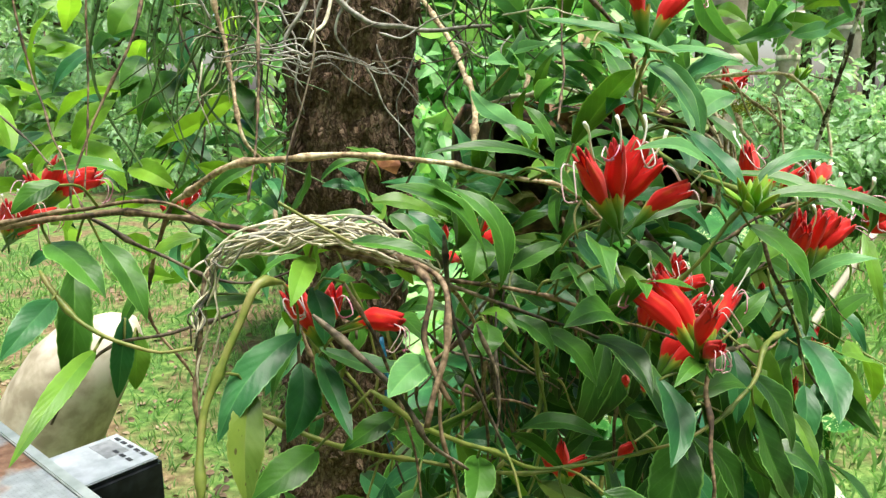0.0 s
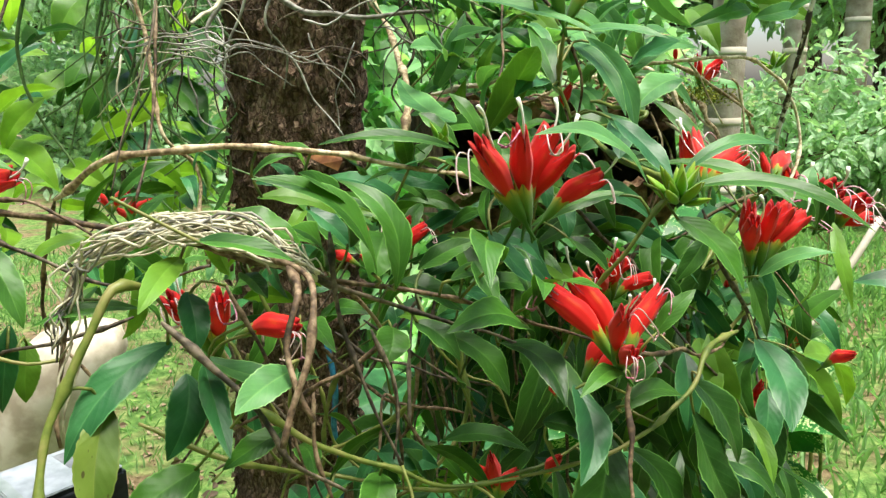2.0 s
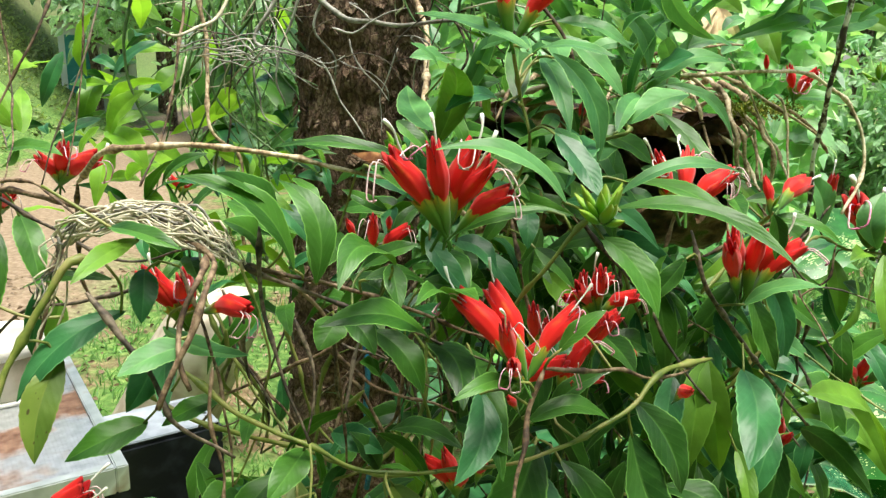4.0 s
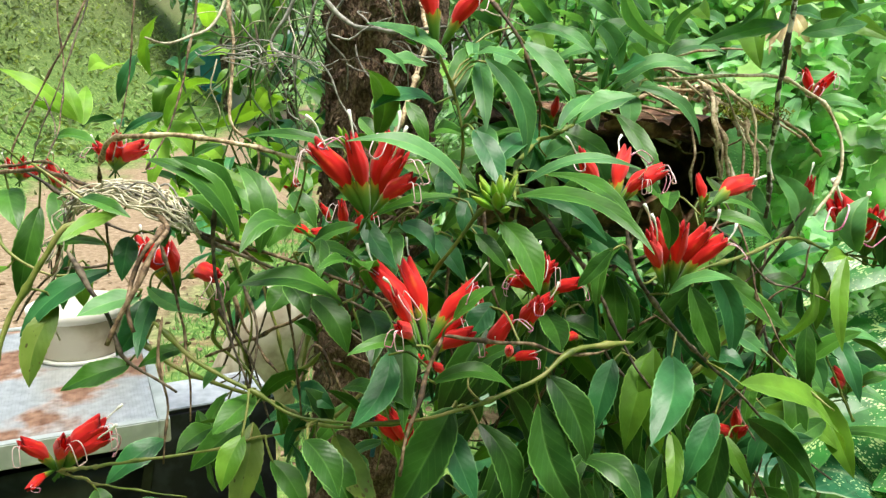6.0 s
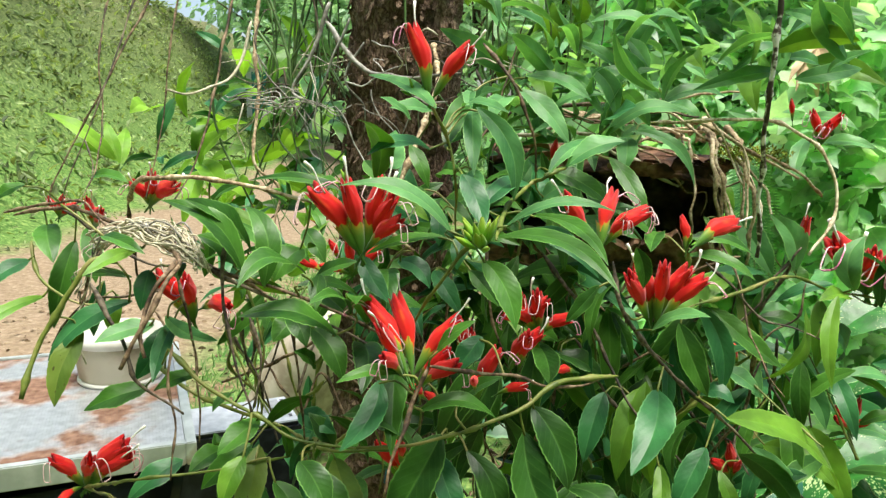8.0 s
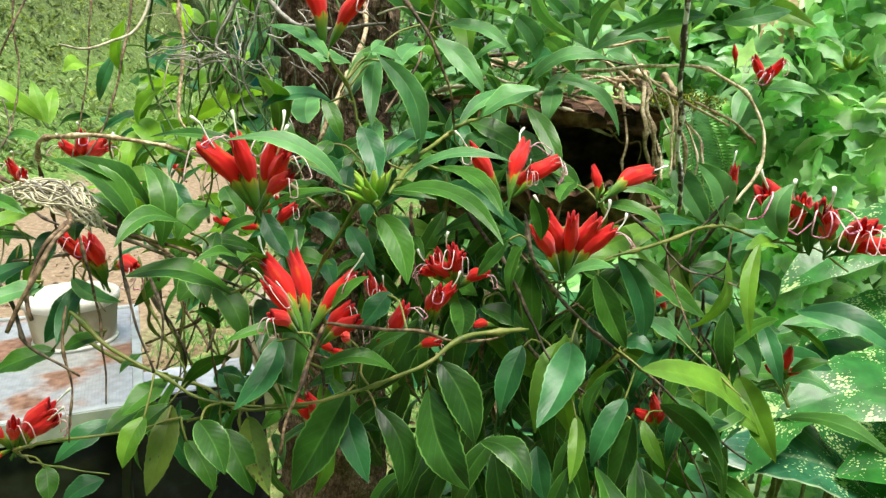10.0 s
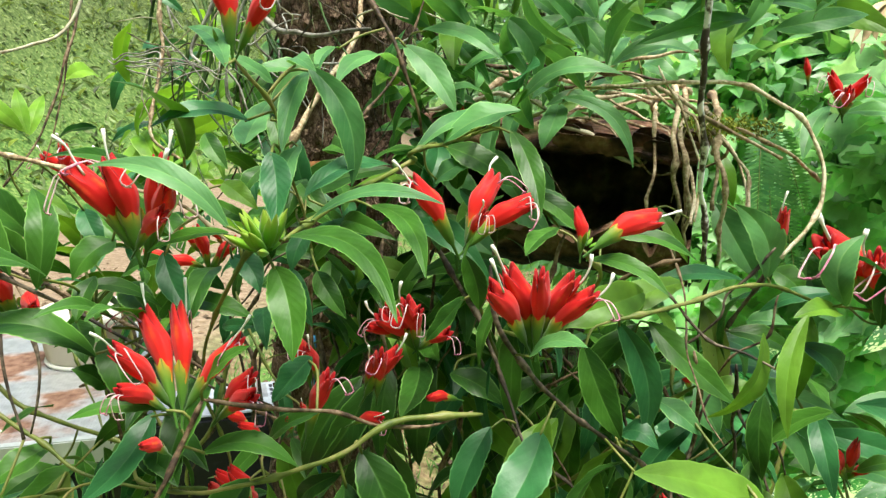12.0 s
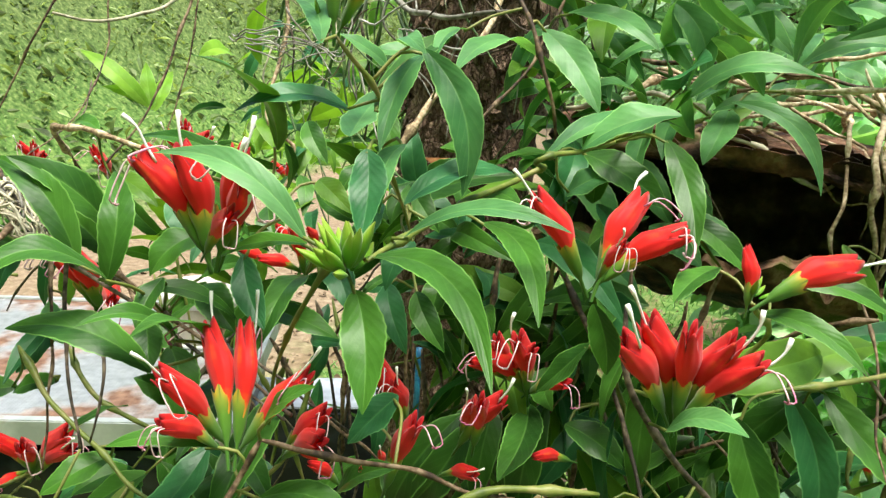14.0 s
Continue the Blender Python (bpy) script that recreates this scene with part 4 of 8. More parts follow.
leaf(vine_left, (0.029, 0.618, 1.230), (0.023, 0.579, 1.202), 0.032, 0, 0.14)
leaf(vine_left, (-0.068, 0.601, 0.992), (-0.071, 0.546, 0.987), 0.027, 0, 0.10)
leaf(vine_left, (0.012, 0.618, 1.275), (0.005, 0.592, 1.290), 0.021, 0, 0.10)
leaf(vine_left, (-0.033, 0.628, 1.249), (0.006, 0.621, 1.216), 0.021, 0, 0.10, LEAF_BLUE)
leaf(vine_left, (-0.435, 1.283, 1.375), (-0.485, 1.216, 1.299), 0.057, 0, 0.14, LEAF)
leaf(vine_left, (-0.393, 1.279, 1.357), (-0.296, 1.212, 1.282), 0.059, 0, 0.14, LEAF)
leaf(vine_left, (-0.501, 1.309, 1.495), (-0.527, 1.241, 1.418), 0.048, 0, 0.14, LEAF_LIGHT)
leaf(vine_left, (-0.590, 1.300, 1.453), (-0.644, 1.255, 1.482), 0.035, 0, 0.14, LEAF_LIGHT)
leaf(vine_left, (-0.613, 1.295, 1.430), (-0.652, 1.238, 1.401), 0.033, 0, 0.14, LEAF_LIGHT)
leaf(vine_left, (-0.613, 1.276, 1.343), (-0.672, 1.221, 1.323), 0.029, 0, 0.14, LEAF)
leaf(vine_left, (-0.426, 1.268, 1.302), (-0.476, 1.211, 1.277), 0.031, 0, 0.14, LEAF_LIGHT)
leaf(vine_left, (-0.515, 1.254, 1.238), (-0.446, 1.190, 1.179), 0.035, 0, 0.14, LEAF)
leaf(vine_left, (-0.714, 1.279, 1.357), (-0.706, 1.207, 1.258), 0.040, 0, 0.14, LEAF_LIGHT)
leaf(vine_left, (-0.365, 1.284, 1.377), (-0.389, 1.225, 1.341), 0.024, 0, 0.14, LEAF_LIGHT)
leaf(vine_left, (-0.332, 1.283, 1.375), (-0.263, 1.228, 1.355), 0.026, 0, 0.14, LEAF_LIGHT)
leaf(vine_left, (-0.426, 1.256, 1.249), (-0.485, 1.202, 1.232), 0.035, 0, 0.14, LEAF)
leaf(vine_left, (-0.611, 1.265, 1.291), (-0.662, 1.207, 1.258), 0.031, 0, 0.14, LEAF_LIGHT)
leaf(vine_left, (-0.463, 1.297, 1.440), (-0.382, 1.230, 1.366), 0.053, 0, 0.14, LEAF)
leaf(vine_left, (-0.341, 1.268, 1.302), (-0.283, 1.200, 1.225), 0.051, 0, 0.14, LEAF_BLUE)
leaf(vine_left, (-0.454, 1.262, 1.274), (-0.373, 1.195, 1.198), 0.055, 0, 0.14, LEAF_BLUE)
leaf(vine_left, (-0.534, 1.283, 1.375), (-0.571, 1.221, 1.322), 0.042, 0, 0.14, LEAF_LIGHT)
leaf(vine_left, (-0.548, 1.272, 1.320), (-0.472, 1.230, 1.366), 0.037, 0, 0.14, LEAF)
leaf(vine_left, (-0.351, 1.297, 1.440), (-0.292, 1.232, 1.374), 0.046, 0, 0.14, LEAF)
leaf(vine_left, (-0.566, 1.250, 1.219), (-0.580, 1.191, 1.181), 0.033, 0, 0.14, LEAF_LIGHT)
leaf(vine_left, (-0.501, 1.289, 1.403), (-0.512, 1.224, 1.339), 0.040, 0, 0.14, LEAF)
leaf(vine_left, (-0.641, 1.285, 1.385), (-0.670, 1.230, 1.366), 0.031, 0, 0.14, LEAF_LIGHT)
flower(vine_left, (-0.454, 0.856, 1.217), (-0.457, 0.832, 1.261), 0, "s|", 1.25)
flower(vine_left, (-0.454, 0.856, 1.217), (-0.436, 0.845, 1.276), 0, "s|", 1.25)
flower(vine_left, (-0.454, 0.856, 1.217), (-0.402, 0.857, 1.266), 0, "s|", 1.25)
flower(vine_left, (-0.499, 1.369, 1.115), (-0.507, 1.343, 1.148), 0, "z")
flower(vine_left, (-0.499, 1.369, 1.115), (-0.481, 1.351, 1.162), 0, "z")
flower(vine_left, (-0.499, 1.369, 1.115), (-0.455, 1.356, 1.162), 0, "z")
flower(vine_left, (-0.099, 0.586, 1.144), (-0.121, 0.570, 1.200), 30, "s", 1.15)
flower(vine_left, (-0.096, 0.587, 1.145), (-0.090, 0.572, 1.200), 0, "s", 1.2)
flower(vine_left, (-0.101, 0.584, 1.146), (-0.113, 0.574, 1.197), 0, "s|")
flower(vine_left, (-0.082, 0.588, 1.158), (-0.036, 0.578, 1.178), 0, "ss", 1.15)
flower(vine_left, (-0.285, 0.577, 0.904), (-0.296, 0.551, 0.956), 20, "s")
flower(vine_left, (-0.282, 0.579, 0.904), (-0.250, 0.562, 0.965), 0, "s")
flower(vine_left, (-0.279, 0.580, 0.905), (-0.244, 0.600, 0.971), 0, "s|")
flower(vine_left, (-0.278, 0.580, 0.904), (-0.234, 0.601, 0.958), 0, "s|")
flower(vine_left, (-0.286, 0.576, 0.903), (-0.290, 0.540, 0.900), 0, "s")
flower(vine_left, (-0.361, 0.626, 1.232), (-0.358, 0.612, 1.260), 0, "s|")
flower(vine_left, (-0.361, 0.626, 1.232), (-0.343, 0.619, 1.263), 0, "s|")
flower(vine_left, (-0.361, 0.626, 1.232), (-0.327, 0.624, 1.254), 0, "s|")
flower(vine_left, (-0.433, 0.735, 1.200), (-0.419, 0.714, 1.247), 0, "s|")
flower(vine_left, (-0.433, 0.735, 1.200), (-0.391, 0.712, 1.238), 0, "s|")
flower(vine_left, (-0.329, 0.939, 1.198), (-0.338, 0.925, 1.229), 0, "s")
flower(vine_left, (-0.329, 0.939, 1.198), (-0.306, 0.926, 1.232), 0, "s")
stem(vine_left, [(-0.223, 0.615, 1.260), (-0.252, 0.645, 1.208), (-0.273, 0.672, 1.143), (-0.245, 0.681, 1.090), (-0.235, 0.694, 1.056)], 0.0020, STEM_BROWN)
stem(vine_left, [(-0.355, 0.550, 1.246), (-0.279, 0.554, 1.262), (-0.212, 0.545, 1.269), (-0.176, 0.533, 1.260), (-0.151, 0.530, 1.246)], 0.0019, STEM_BROWN)
stem(vine_left, [(-0.367, 0.570, 1.240), (-0.271, 0.563, 1.257), (-0.204, 0.543, 1.259), (-0.127, 0.531, 1.249), (-0.073, 0.519, 1.240), (-0.019, 0.497, 1.235), (0.002, 0.464, 1.224), (0.002, 0.437, 1.194), (-0.010, 0.418, 1.153)], 0.0024, STEM_BROWN, taper=0.8)
stem(vine_left, [(-0.019, 0.497, 1.234), (-0.007, 0.464, 1.222), (-0.012, 0.448, 1.197), (-0.003, 0.434, 1.177), (0.006, 0.430, 1.162)], 0.0022, STEM_BROWN, taper=0.8)
stem(vine_left, [(-0.271, 0.563, 1.257), (-0.236, 0.587, 1.226), (-0.169, 0.601, 1.194), (-0.104, 0.604, 1.208)], 0.0018, STEM_DARK)
stem(vine_left, [(-0.111, 0.504, 1.219), (-0.123, 0.484, 1.223), (-0.134, 0.468, 1.195), (-0.148, 0.450, 1.159), (-0.151, 0.433, 1.128), (-0.149, 0.417, 1.099)], 0.0028, STEM_GREEN, taper=0.85)
stem(vine_left, [(-0.171, 0.535, 1.224), (-0.173, 0.518, 1.191), (-0.175, 0.498, 1.143), (-0.173, 0.492, 1.116)], 0.0024, STEM_BROWN, wander=0.003)
stem(vine_left, [(-0.300, 0.544, 1.218), (-0.262, 0.526, 1.182), (-0.220, 0.532, 1.160), (-0.193, 0.552, 1.155)], 0.0022, STEM_GREEN)
stem(vine_left, [(-0.073, 0.543, 1.209), (-0.052, 0.535, 1.172), (-0.035, 0.526, 1.131), (-0.021, 0.516, 1.086), (-0.016, 0.509, 1.049)], 0.0016, STEM_BROWN)
stem(vine_left, [(-0.283, 0.954, 1.655), (-0.263, 0.895, 1.473), (-0.245, 0.879, 1.398), (-0.220, 0.836, 1.299), (-0.196, 0.860, 1.260), (-0.187, 0.834, 1.205), (-0.183, 0.837, 1.153)], 0.0032, STEM_TAN)
stem(vine_left, [(-0.225, 0.724, 1.581), (-0.236, 0.632, 1.437), (-0.243, 0.600, 1.383), (-0.265, 0.577, 1.324), (-0.277, 0.557, 1.279), (-0.275, 0.554, 1.262)], 0.0016, STEM_BROWN)
stem(vine_left, [(-0.447, 0.823, 1.613), (-0.404, 0.737, 1.452), (-0.383, 0.719, 1.364), (-0.334, 0.662, 1.291), (-0.285, 0.593, 1.252)], 0.0014, STEM_BROWN)
stem(vine_left, [(-0.384, 0.899, 1.637), (-0.380, 0.843, 1.466), (-0.377, 0.819, 1.354), (-0.371, 0.774, 1.240)], 0.0016, STEM_BROWN)
stem(vine_left, [(-0.098, 0.562, 1.536), (-0.083, 0.498, 1.429), (-0.078, 0.464, 1.369), (-0.091, 0.444, 1.312), (-0.096, 0.436, 1.285)], 0.0009, STEM_DARK)
stem(vine_left, [(-0.184, 0.773, 1.546), (-0.169, 0.711, 1.403), (-0.163, 0.671, 1.316), (-0.162, 0.624, 1.258)], 0.0018, STEM_BROWN)
stem(vine_left, [(0.001, 0.535, 1.247), (0.007, 0.524, 1.189), (0.027, 0.518, 1.132), (0.045, 0.516, 1.089)], 0.0019, STEM_DARK)
stem(vine_left, [(-0.020, 0.521, 1.228), (0.008, 0.539, 1.207), (0.060, 0.566, 1.181), (0.119, 0.585, 1.155), (0.168, 0.601, 1.133)], 0.0019, STEM_DARK)
stem(vine_left, [(0.025, 0.539, 1.178), (0.041, 0.536, 1.134), (0.039, 0.524, 1.089)], 0.0016, STEM_DARK)
stem(vine_left, [(-0.079, 0.448, 1.215), (-0.023, 0.437, 1.159), (-0.008, 0.437, 1.133), (0.014, 0.461, 1.103)], 0.0022, STEM_DARK, wander=0.004)
stem(vine_left, [(-0.003, 0.468, 1.162), (-0.001, 0.460, 1.126), (0.009, 0.456, 1.090), (0.012, 0.446, 1.044)], 0.0014, STEM_BROWN)
stem(vine_left, [(-0.284, 0.577, 0.901), (-0.102, 0.496, 0.992), (-0.029, 0.530, 1.005), (0.029, 0.559, 1.022)], 0.0022, STEM_GREEN)
stem(vine_left, [(-0.281, 0.578, 0.899), (-0.100, 0.492, 0.971), (-0.035, 0.518, 0.963)], 0.0014, STEM_GREEN)
stem(vine_left, [(-0.053, 0.508, 1.138), (-0.011, 0.517, 1.104), (0.033, 0.531, 1.080), (0.073, 0.543, 1.059), (0.130, 0.565, 1.052)], 0.0024, STEM_GREEN)
stem(vine_left, [(0.047, 0.582, 1.086), (0.046, 0.614, 1.128), (0.047, 0.644, 1.155)], 0.0018, STEM_DARK)
stem(vine_left, [(0.055, 0.661, 1.028), (0.022, 0.660, 1.080), (0.017, 0.624, 1.035)], 0.0018, STEM_BROWN)
stem(vine_left, [(-0.412, 0.710, 1.326), (-0.364, 0.683, 1.294), (-0.339, 0.660, 1.281)], 0.0011, STEM_DARK)


leaf(vine_upper, (0.180, 0.826, 1.379), (0.198, 0.713, 1.362), 0.028, mat=LEAF_LIT, mid=(0.187, 0.768, 1.388))
leaf(vine_upper, (0.186, 0.822, 1.399), (0.249, 0.814, 1.340), 0.026, mat=LEAF_LIT, mid=(0.223, 0.818, 1.373))
leaf(vine_upper, (0.172, 0.871, 1.416), (0.253, 0.884, 1.388), 0.021, mat=LEAF_LIT, mid=(0.218, 0.879, 1.411))
leaf(vine_upper, (0.240, 0.914, 1.429), (0.271, 0.925, 1.367), 0.026, mat=LEAF_LIT, mid=(0.265, 0.923, 1.404))
leaf(vine_upper, (0.235, 0.996, 1.434), (0.307, 1.008, 1.392), 0.027, mat=LEAF_LIT, mid=(0.276, 1.001, 1.419))
leaf(vine_upper, (0.269, 0.887, 1.343), (0.361, 0.921, 1.375), 0.025, mat=LEAF_LIT, mid=(0.309, 0.897, 1.379))
leaf(vine_upper, (0.300, 1.043, 1.386), (0.383, 1.093, 1.395), 0.024, mat=LEAF_LIT, mid=(0.340, 1.064, 1.408))
leaf(vine_upper, (0.289, 0.942, 1.353), (0.368, 0.941, 1.289), 0.017, mat=LEAF_LIT, mid=(0.337, 0.947, 1.340))
leaf(vine_upper, (0.276, 0.968, 1.347), (0.293, 0.897, 1.305), 0.026, mat=LEAF_LIT, mid=(0.287, 0.931, 1.327))
leaf(vine_upper, (0.247, 0.756, 1.310), (0.276, 0.891, 1.331), 0.021, mat=LEAF_LIT, mid=(0.258, 0.818, 1.338))
leaf(vine_upper, (0.186, 0.613, 1.375), (0.080, 0.666, 1.408), 0.016, mat=LEAF_LIT, mid=(0.142, 0.641, 1.396))
leaf(vine_upper, (0.085, 0.717, 1.309), (0.030, 0.807, 1.349), 0.033, mat=LEAF_LIT, mid=(0.053, 0.757, 1.324))
leaf(vine_upper, (0.310, 0.820, 1.344), (0.257, 0.784, 1.316), 0.030, mat=LEAF_LIT, mid=(0.280, 0.800, 1.336))
leaf(vine_upper, (0.372, 1.219, 1.397), (0.410, 1.280, 1.408), 0.024, mat=LEAF_LIT, mid=(0.388, 1.245, 1.410))
leaf(vine_upper, (0.271, 1.209, 1.451), (0.335, 1.203, 1.428), 0.023, mat=LEAF_LIT, mid=(0.304, 1.204, 1.448))
leaf(vine_upper, (0.327, 1.283, 1.465), (0.363, 1.304, 1.439), 0.024, mat=LEAF_LIT, mid=(0.346, 1.293, 1.461))
leaf(vine_upper, (0.377, 1.288, 1.434), (0.413, 1.322, 1.452), 0.023, mat=LEAF_LIT, mid=(0.393, 1.300, 1.449))
leaf(vine_upper, (0.193, 1.172, 1.456), (0.215, 1.180, 1.422), 0.021, mat=LEAF_LIT, mid=(0.209, 1.177, 1.442))
leaf(vine_upper, (0.182, 0.700, 1.374), (0.215, 0.636, 1.314), 0.019, 0, 0.12, LEAF_LIT)
leaf(vine_upper, (0.201, 0.668, 1.317), (0.234, 0.620, 1.283), 0.017, 0, 0.10, LEAF_LIT)
leaf(vine_upper, (0.176, 0.691, 1.378), (0.246, 0.639, 1.374), 0.015, 0, 0.10, LEAF_LIT)
leaf(vine_upper, (0.147, 0.776, 1.395), (0.171, 0.720, 1.372), 0.014, 0, 0.10, LEAF_LIT)
leaf(vine_upper, (0.073, 0.823, 1.372), (0.043, 0.772, 1.376), 0.025, 0, 0.10, LEAF_LIT)
leaf(vine_upper, (0.287, 1.025, 1.434), (0.253, 1.021, 1.475), 0.023, 0, 0.10, LEAF_LIT)
leaf(vine_upper, (0.212, 0.835, 1.273), (0.250, 0.851, 1.298), 0.027, 0, 0.10, LEAF_LIT)
leaf(vine_upper, (0.076, 0.763, 1.363), (0.058, 0.724, 1.387), 0.017, 0, 0.10, LEAF_LIT)
leaf(vine_upper, (0.493, 1.370, 1.333), (0.574, 1.353, 1.330), 0.026, 0, 0.10, LEAF_LIT)
leaf(vine_upper, (0.476, 1.364, 1.342), (0.464, 1.284, 1.276), 0.026, 0, 0.10, LEAF_LIT)
leaf(vine_upper, (0.190, 1.015, 1.363), (0.181, 0.963, 1.405), 0.022, 0, 0.18, LEAF_LIT)
leaf(vine_upper, (0.201, 1.071, 1.415), (0.257, 1.052, 1.367), 0.024, 0, 0.18, LEAF_LIT)
leaf(vine_upper, (0.220, 1.125, 1.438), (0.277, 1.110, 1.397), 0.026, 0, 0.18, LEAF_LIT)
leaf(vine_upper, (0.263, 1.191, 1.424), (0.268, 1.119, 1.364), 0.026, 0, 0.18, LEAF_LIT)
leaf(vine_upper, (0.288, 1.175, 1.390), (0.340, 1.161, 1.368), 0.025, 0, 0.18, LEAF_LIT)
leaf(vine_upper, (0.223, 1.083, 1.389), (0.232, 1.019, 1.340), 0.021, 0, 0.18, LEAF_LIT)
leaf(vine_upper, (0.259, 1.141, 1.371), (0.264, 1.074, 1.330), 0.022, 0, 0.18, LEAF_LIT)
leaf(vine_upper, (0.291, 1.242, 1.411), (0.297, 1.175, 1.363), 0.025, 0, 0.18, LEAF_LIT)
leaf(vine_upper, (0.142, 0.983, 1.407), (0.195, 0.964, 1.367), 0.021, 0, 0.18, LEAF_LIT)
flower(vine_upper, (0.165, 0.637, 1.390), (0.151, 0.644, 1.451), 20, "s|")
flower(vine_upper, (0.171, 0.640, 1.388), (0.196, 0.650, 1.436), -20, "s|")
flower(vine_upper, (0.200, 0.901, 1.305), (0.208, 0.891, 1.342), 0, "z")
stem(vine_upper, [(0.258, 0.593, 1.263), (0.222, 0.704, 1.279), (0.219, 0.792, 1.297), (0.258, 0.744, 1.311), (0.235, 0.961, 1.328), (0.275, 1.098, 1.365)], 0.0025, STEM_GREEN)
stem(vine_upper, [(0.142, 0.815, 1.450), (0.182, 0.806, 1.408), (0.209, 0.808, 1.349), (0.209, 0.822, 1.307)], 0.0023, STEM_BROWN)
stem(vine_upper, [(0.033, 0.807, 1.277), (0.035, 0.858, 1.340), (0.024, 0.899, 1.367), (0.004, 0.968, 1.416), (-0.032, 1.022, 1.470)], 0.0035, STEM_TAN, taper=0.9)
stem(vine_upper, [(0.122, 0.814, 1.315), (0.135, 0.866, 1.366), (0.136, 0.900, 1.413), (0.143, 0.945, 1.495)], 0.0016, STEM_BROWN)


leaf(vine_right, (0.287, 0.847, 1.325), (0.344, 0.797, 1.258), 0.021, mat=LEAF, mid=(0.322, 0.822, 1.293))
leaf(vine_right, (0.368, 0.643, 1.259), (0.374, 0.652, 1.222), 0.015, mat=LEAF, mid=(0.374, 0.647, 1.242))
leaf(vine_right, (0.314, 0.730, 1.202), (0.284, 0.720, 1.162), 0.019, mat=LEAF, mid=(0.301, 0.723, 1.183))
leaf(vine_right, (0.367, 0.740, 1.160), (0.425, 0.715, 1.188), 0.018, mat=LEAF_LIT, mid=(0.396, 0.727, 1.184))
leaf(vine_right, (0.382, 0.810, 1.153), (0.416, 0.823, 1.072), 0.029, mat=LEAF, mid=(0.397, 0.810, 1.119))
leaf(vine_right, (0.396, 0.852, 1.165), (0.426, 0.852, 1.065), 0.026, mat=LEAF_BLUE, mid=(0.419, 0.856, 1.133))
leaf(vine_right, (0.399, 0.927, 1.146), (0.486, 0.926, 1.083), 0.028, mat=LEAF, mid=(0.445, 0.918, 1.114))
leaf(vine_right, (0.384, 0.802, 1.228), (0.455, 0.796, 1.211), 0.015, mat=LEAF, mid=(0.424, 0.799, 1.229))
leaf(vine_right, (0.461, 1.079, 1.156), (0.373, 0.965, 1.164), 0.024, mat=LEAF_BLUE, mid=(0.419, 1.019, 1.178))
leaf(vine_right, (0.376, 0.867, 1.237), (0.446, 0.899, 1.218), 0.018, mat=LEAF, mid=(0.414, 0.882, 1.237))
leaf(vine_right, (0.355, 0.809, 1.250), (0.361, 0.740, 1.240), 0.020, mat=LEAF, mid=(0.357, 0.771, 1.248))
leaf(vine_right, (0.484, 1.016, 1.183), (0.451, 0.997, 1.256), 0.034, mat=LEAF_LIT, mid=(0.480, 1.009, 1.225))
leaf(vine_right, (0.553, 1.034, 1.163), (0.559, 1.056, 1.230), 0.033, mat=LEAF_LIT, mid=(0.542, 1.033, 1.196))
leaf(vine_right, (0.533, 0.938, 1.175), (0.536, 0.882, 1.083), 0.018, mat=LEAF_LIGHT, mid=(0.528, 0.902, 1.137))
leaf(vine_right, (0.548, 1.254, 0.967), (0.645, 1.323, 0.959), 0.027, mat=LEAF_LIT, mid=(0.587, 1.283, 0.986))
leaf(vine_right, (0.467, 1.367, 1.368), (0.547, 1.346, 1.355), 0.024, mat=LEAF_LIT, mid=(0.508, 1.354, 1.375))
leaf(vine_right, (0.568, 1.185, 0.917), (0.633, 1.162, 0.925), 0.025, mat=LEAF_LIT, mid=(0.595, 1.170, 0.939))
leaf(vine_right, (0.489, 1.067, 1.030), (0.540, 1.055, 0.971), 0.033, mat=LEAF_LIT, mid=(0.522, 1.061, 1.010))
leaf(vine_right, (0.419, 1.043, 1.138), (0.450, 1.015, 1.042), 0.027, mat=LEAF_YELLOW, mid=(0.441, 1.026, 1.095))
leaf(vine_right, (0.447, 1.043, 1.114), (0.514, 1.071, 1.089), 0.026, mat=LEAF, mid=(0.479, 1.054, 1.112))
leaf(vine_right, (0.274, 0.881, 1.360), (0.314, 0.845, 1.382), 0.038, 0, 0.10, LEAF_BLUE)
leaf(vine_right, (0.284, 0.900, 1.260), (0.338, 0.911, 1.224), 0.022, 0, 0.10)
leaf(vine_right, (0.446, 1.054, 1.041), (0.562, 1.079, 1.032), 0.033, 0, 0.10, LEAF_LIT)
leaf(vine_right, (0.569, 1.190, 0.928), (0.507, 1.143, 0.934), 0.041, 0, 0.10)
leaf(vine_right, (0.424, 0.997, 1.074), (0.462, 0.979, 1.026), 0.035, 0, 0.10, LEAF_LIT)
leaf(vine_right, (0.470, 0.975, 0.966), (0.554, 0.952, 0.941), 0.039, 0, 0.20, LEAF_LIGHT)
leaf(vine_right, (0.579, 1.088, 0.974), (0.624, 1.093, 0.996), 0.019, 0, 0.10)
leaf(vine_right, (0.548, 1.067, 0.952), (0.522, 1.043, 0.956), 0.018, 0, 0.10, LEAF_LIT)
leaf(vine_right, (0.516, 1.078, 1.139), (0.520, 1.036, 1.059), 0.025, 0, 0.10, LEAF_LIGHT)
leaf(vine_right, (0.214, 0.852, 1.306), (0.283, 0.871, 1.271), 0.031, 0, 0.14, LEAF)
leaf(vine_right, (0.271, 0.912, 1.262), (0.325, 0.920, 1.232), 0.025, 0, 0.14, LEAF_LIT)
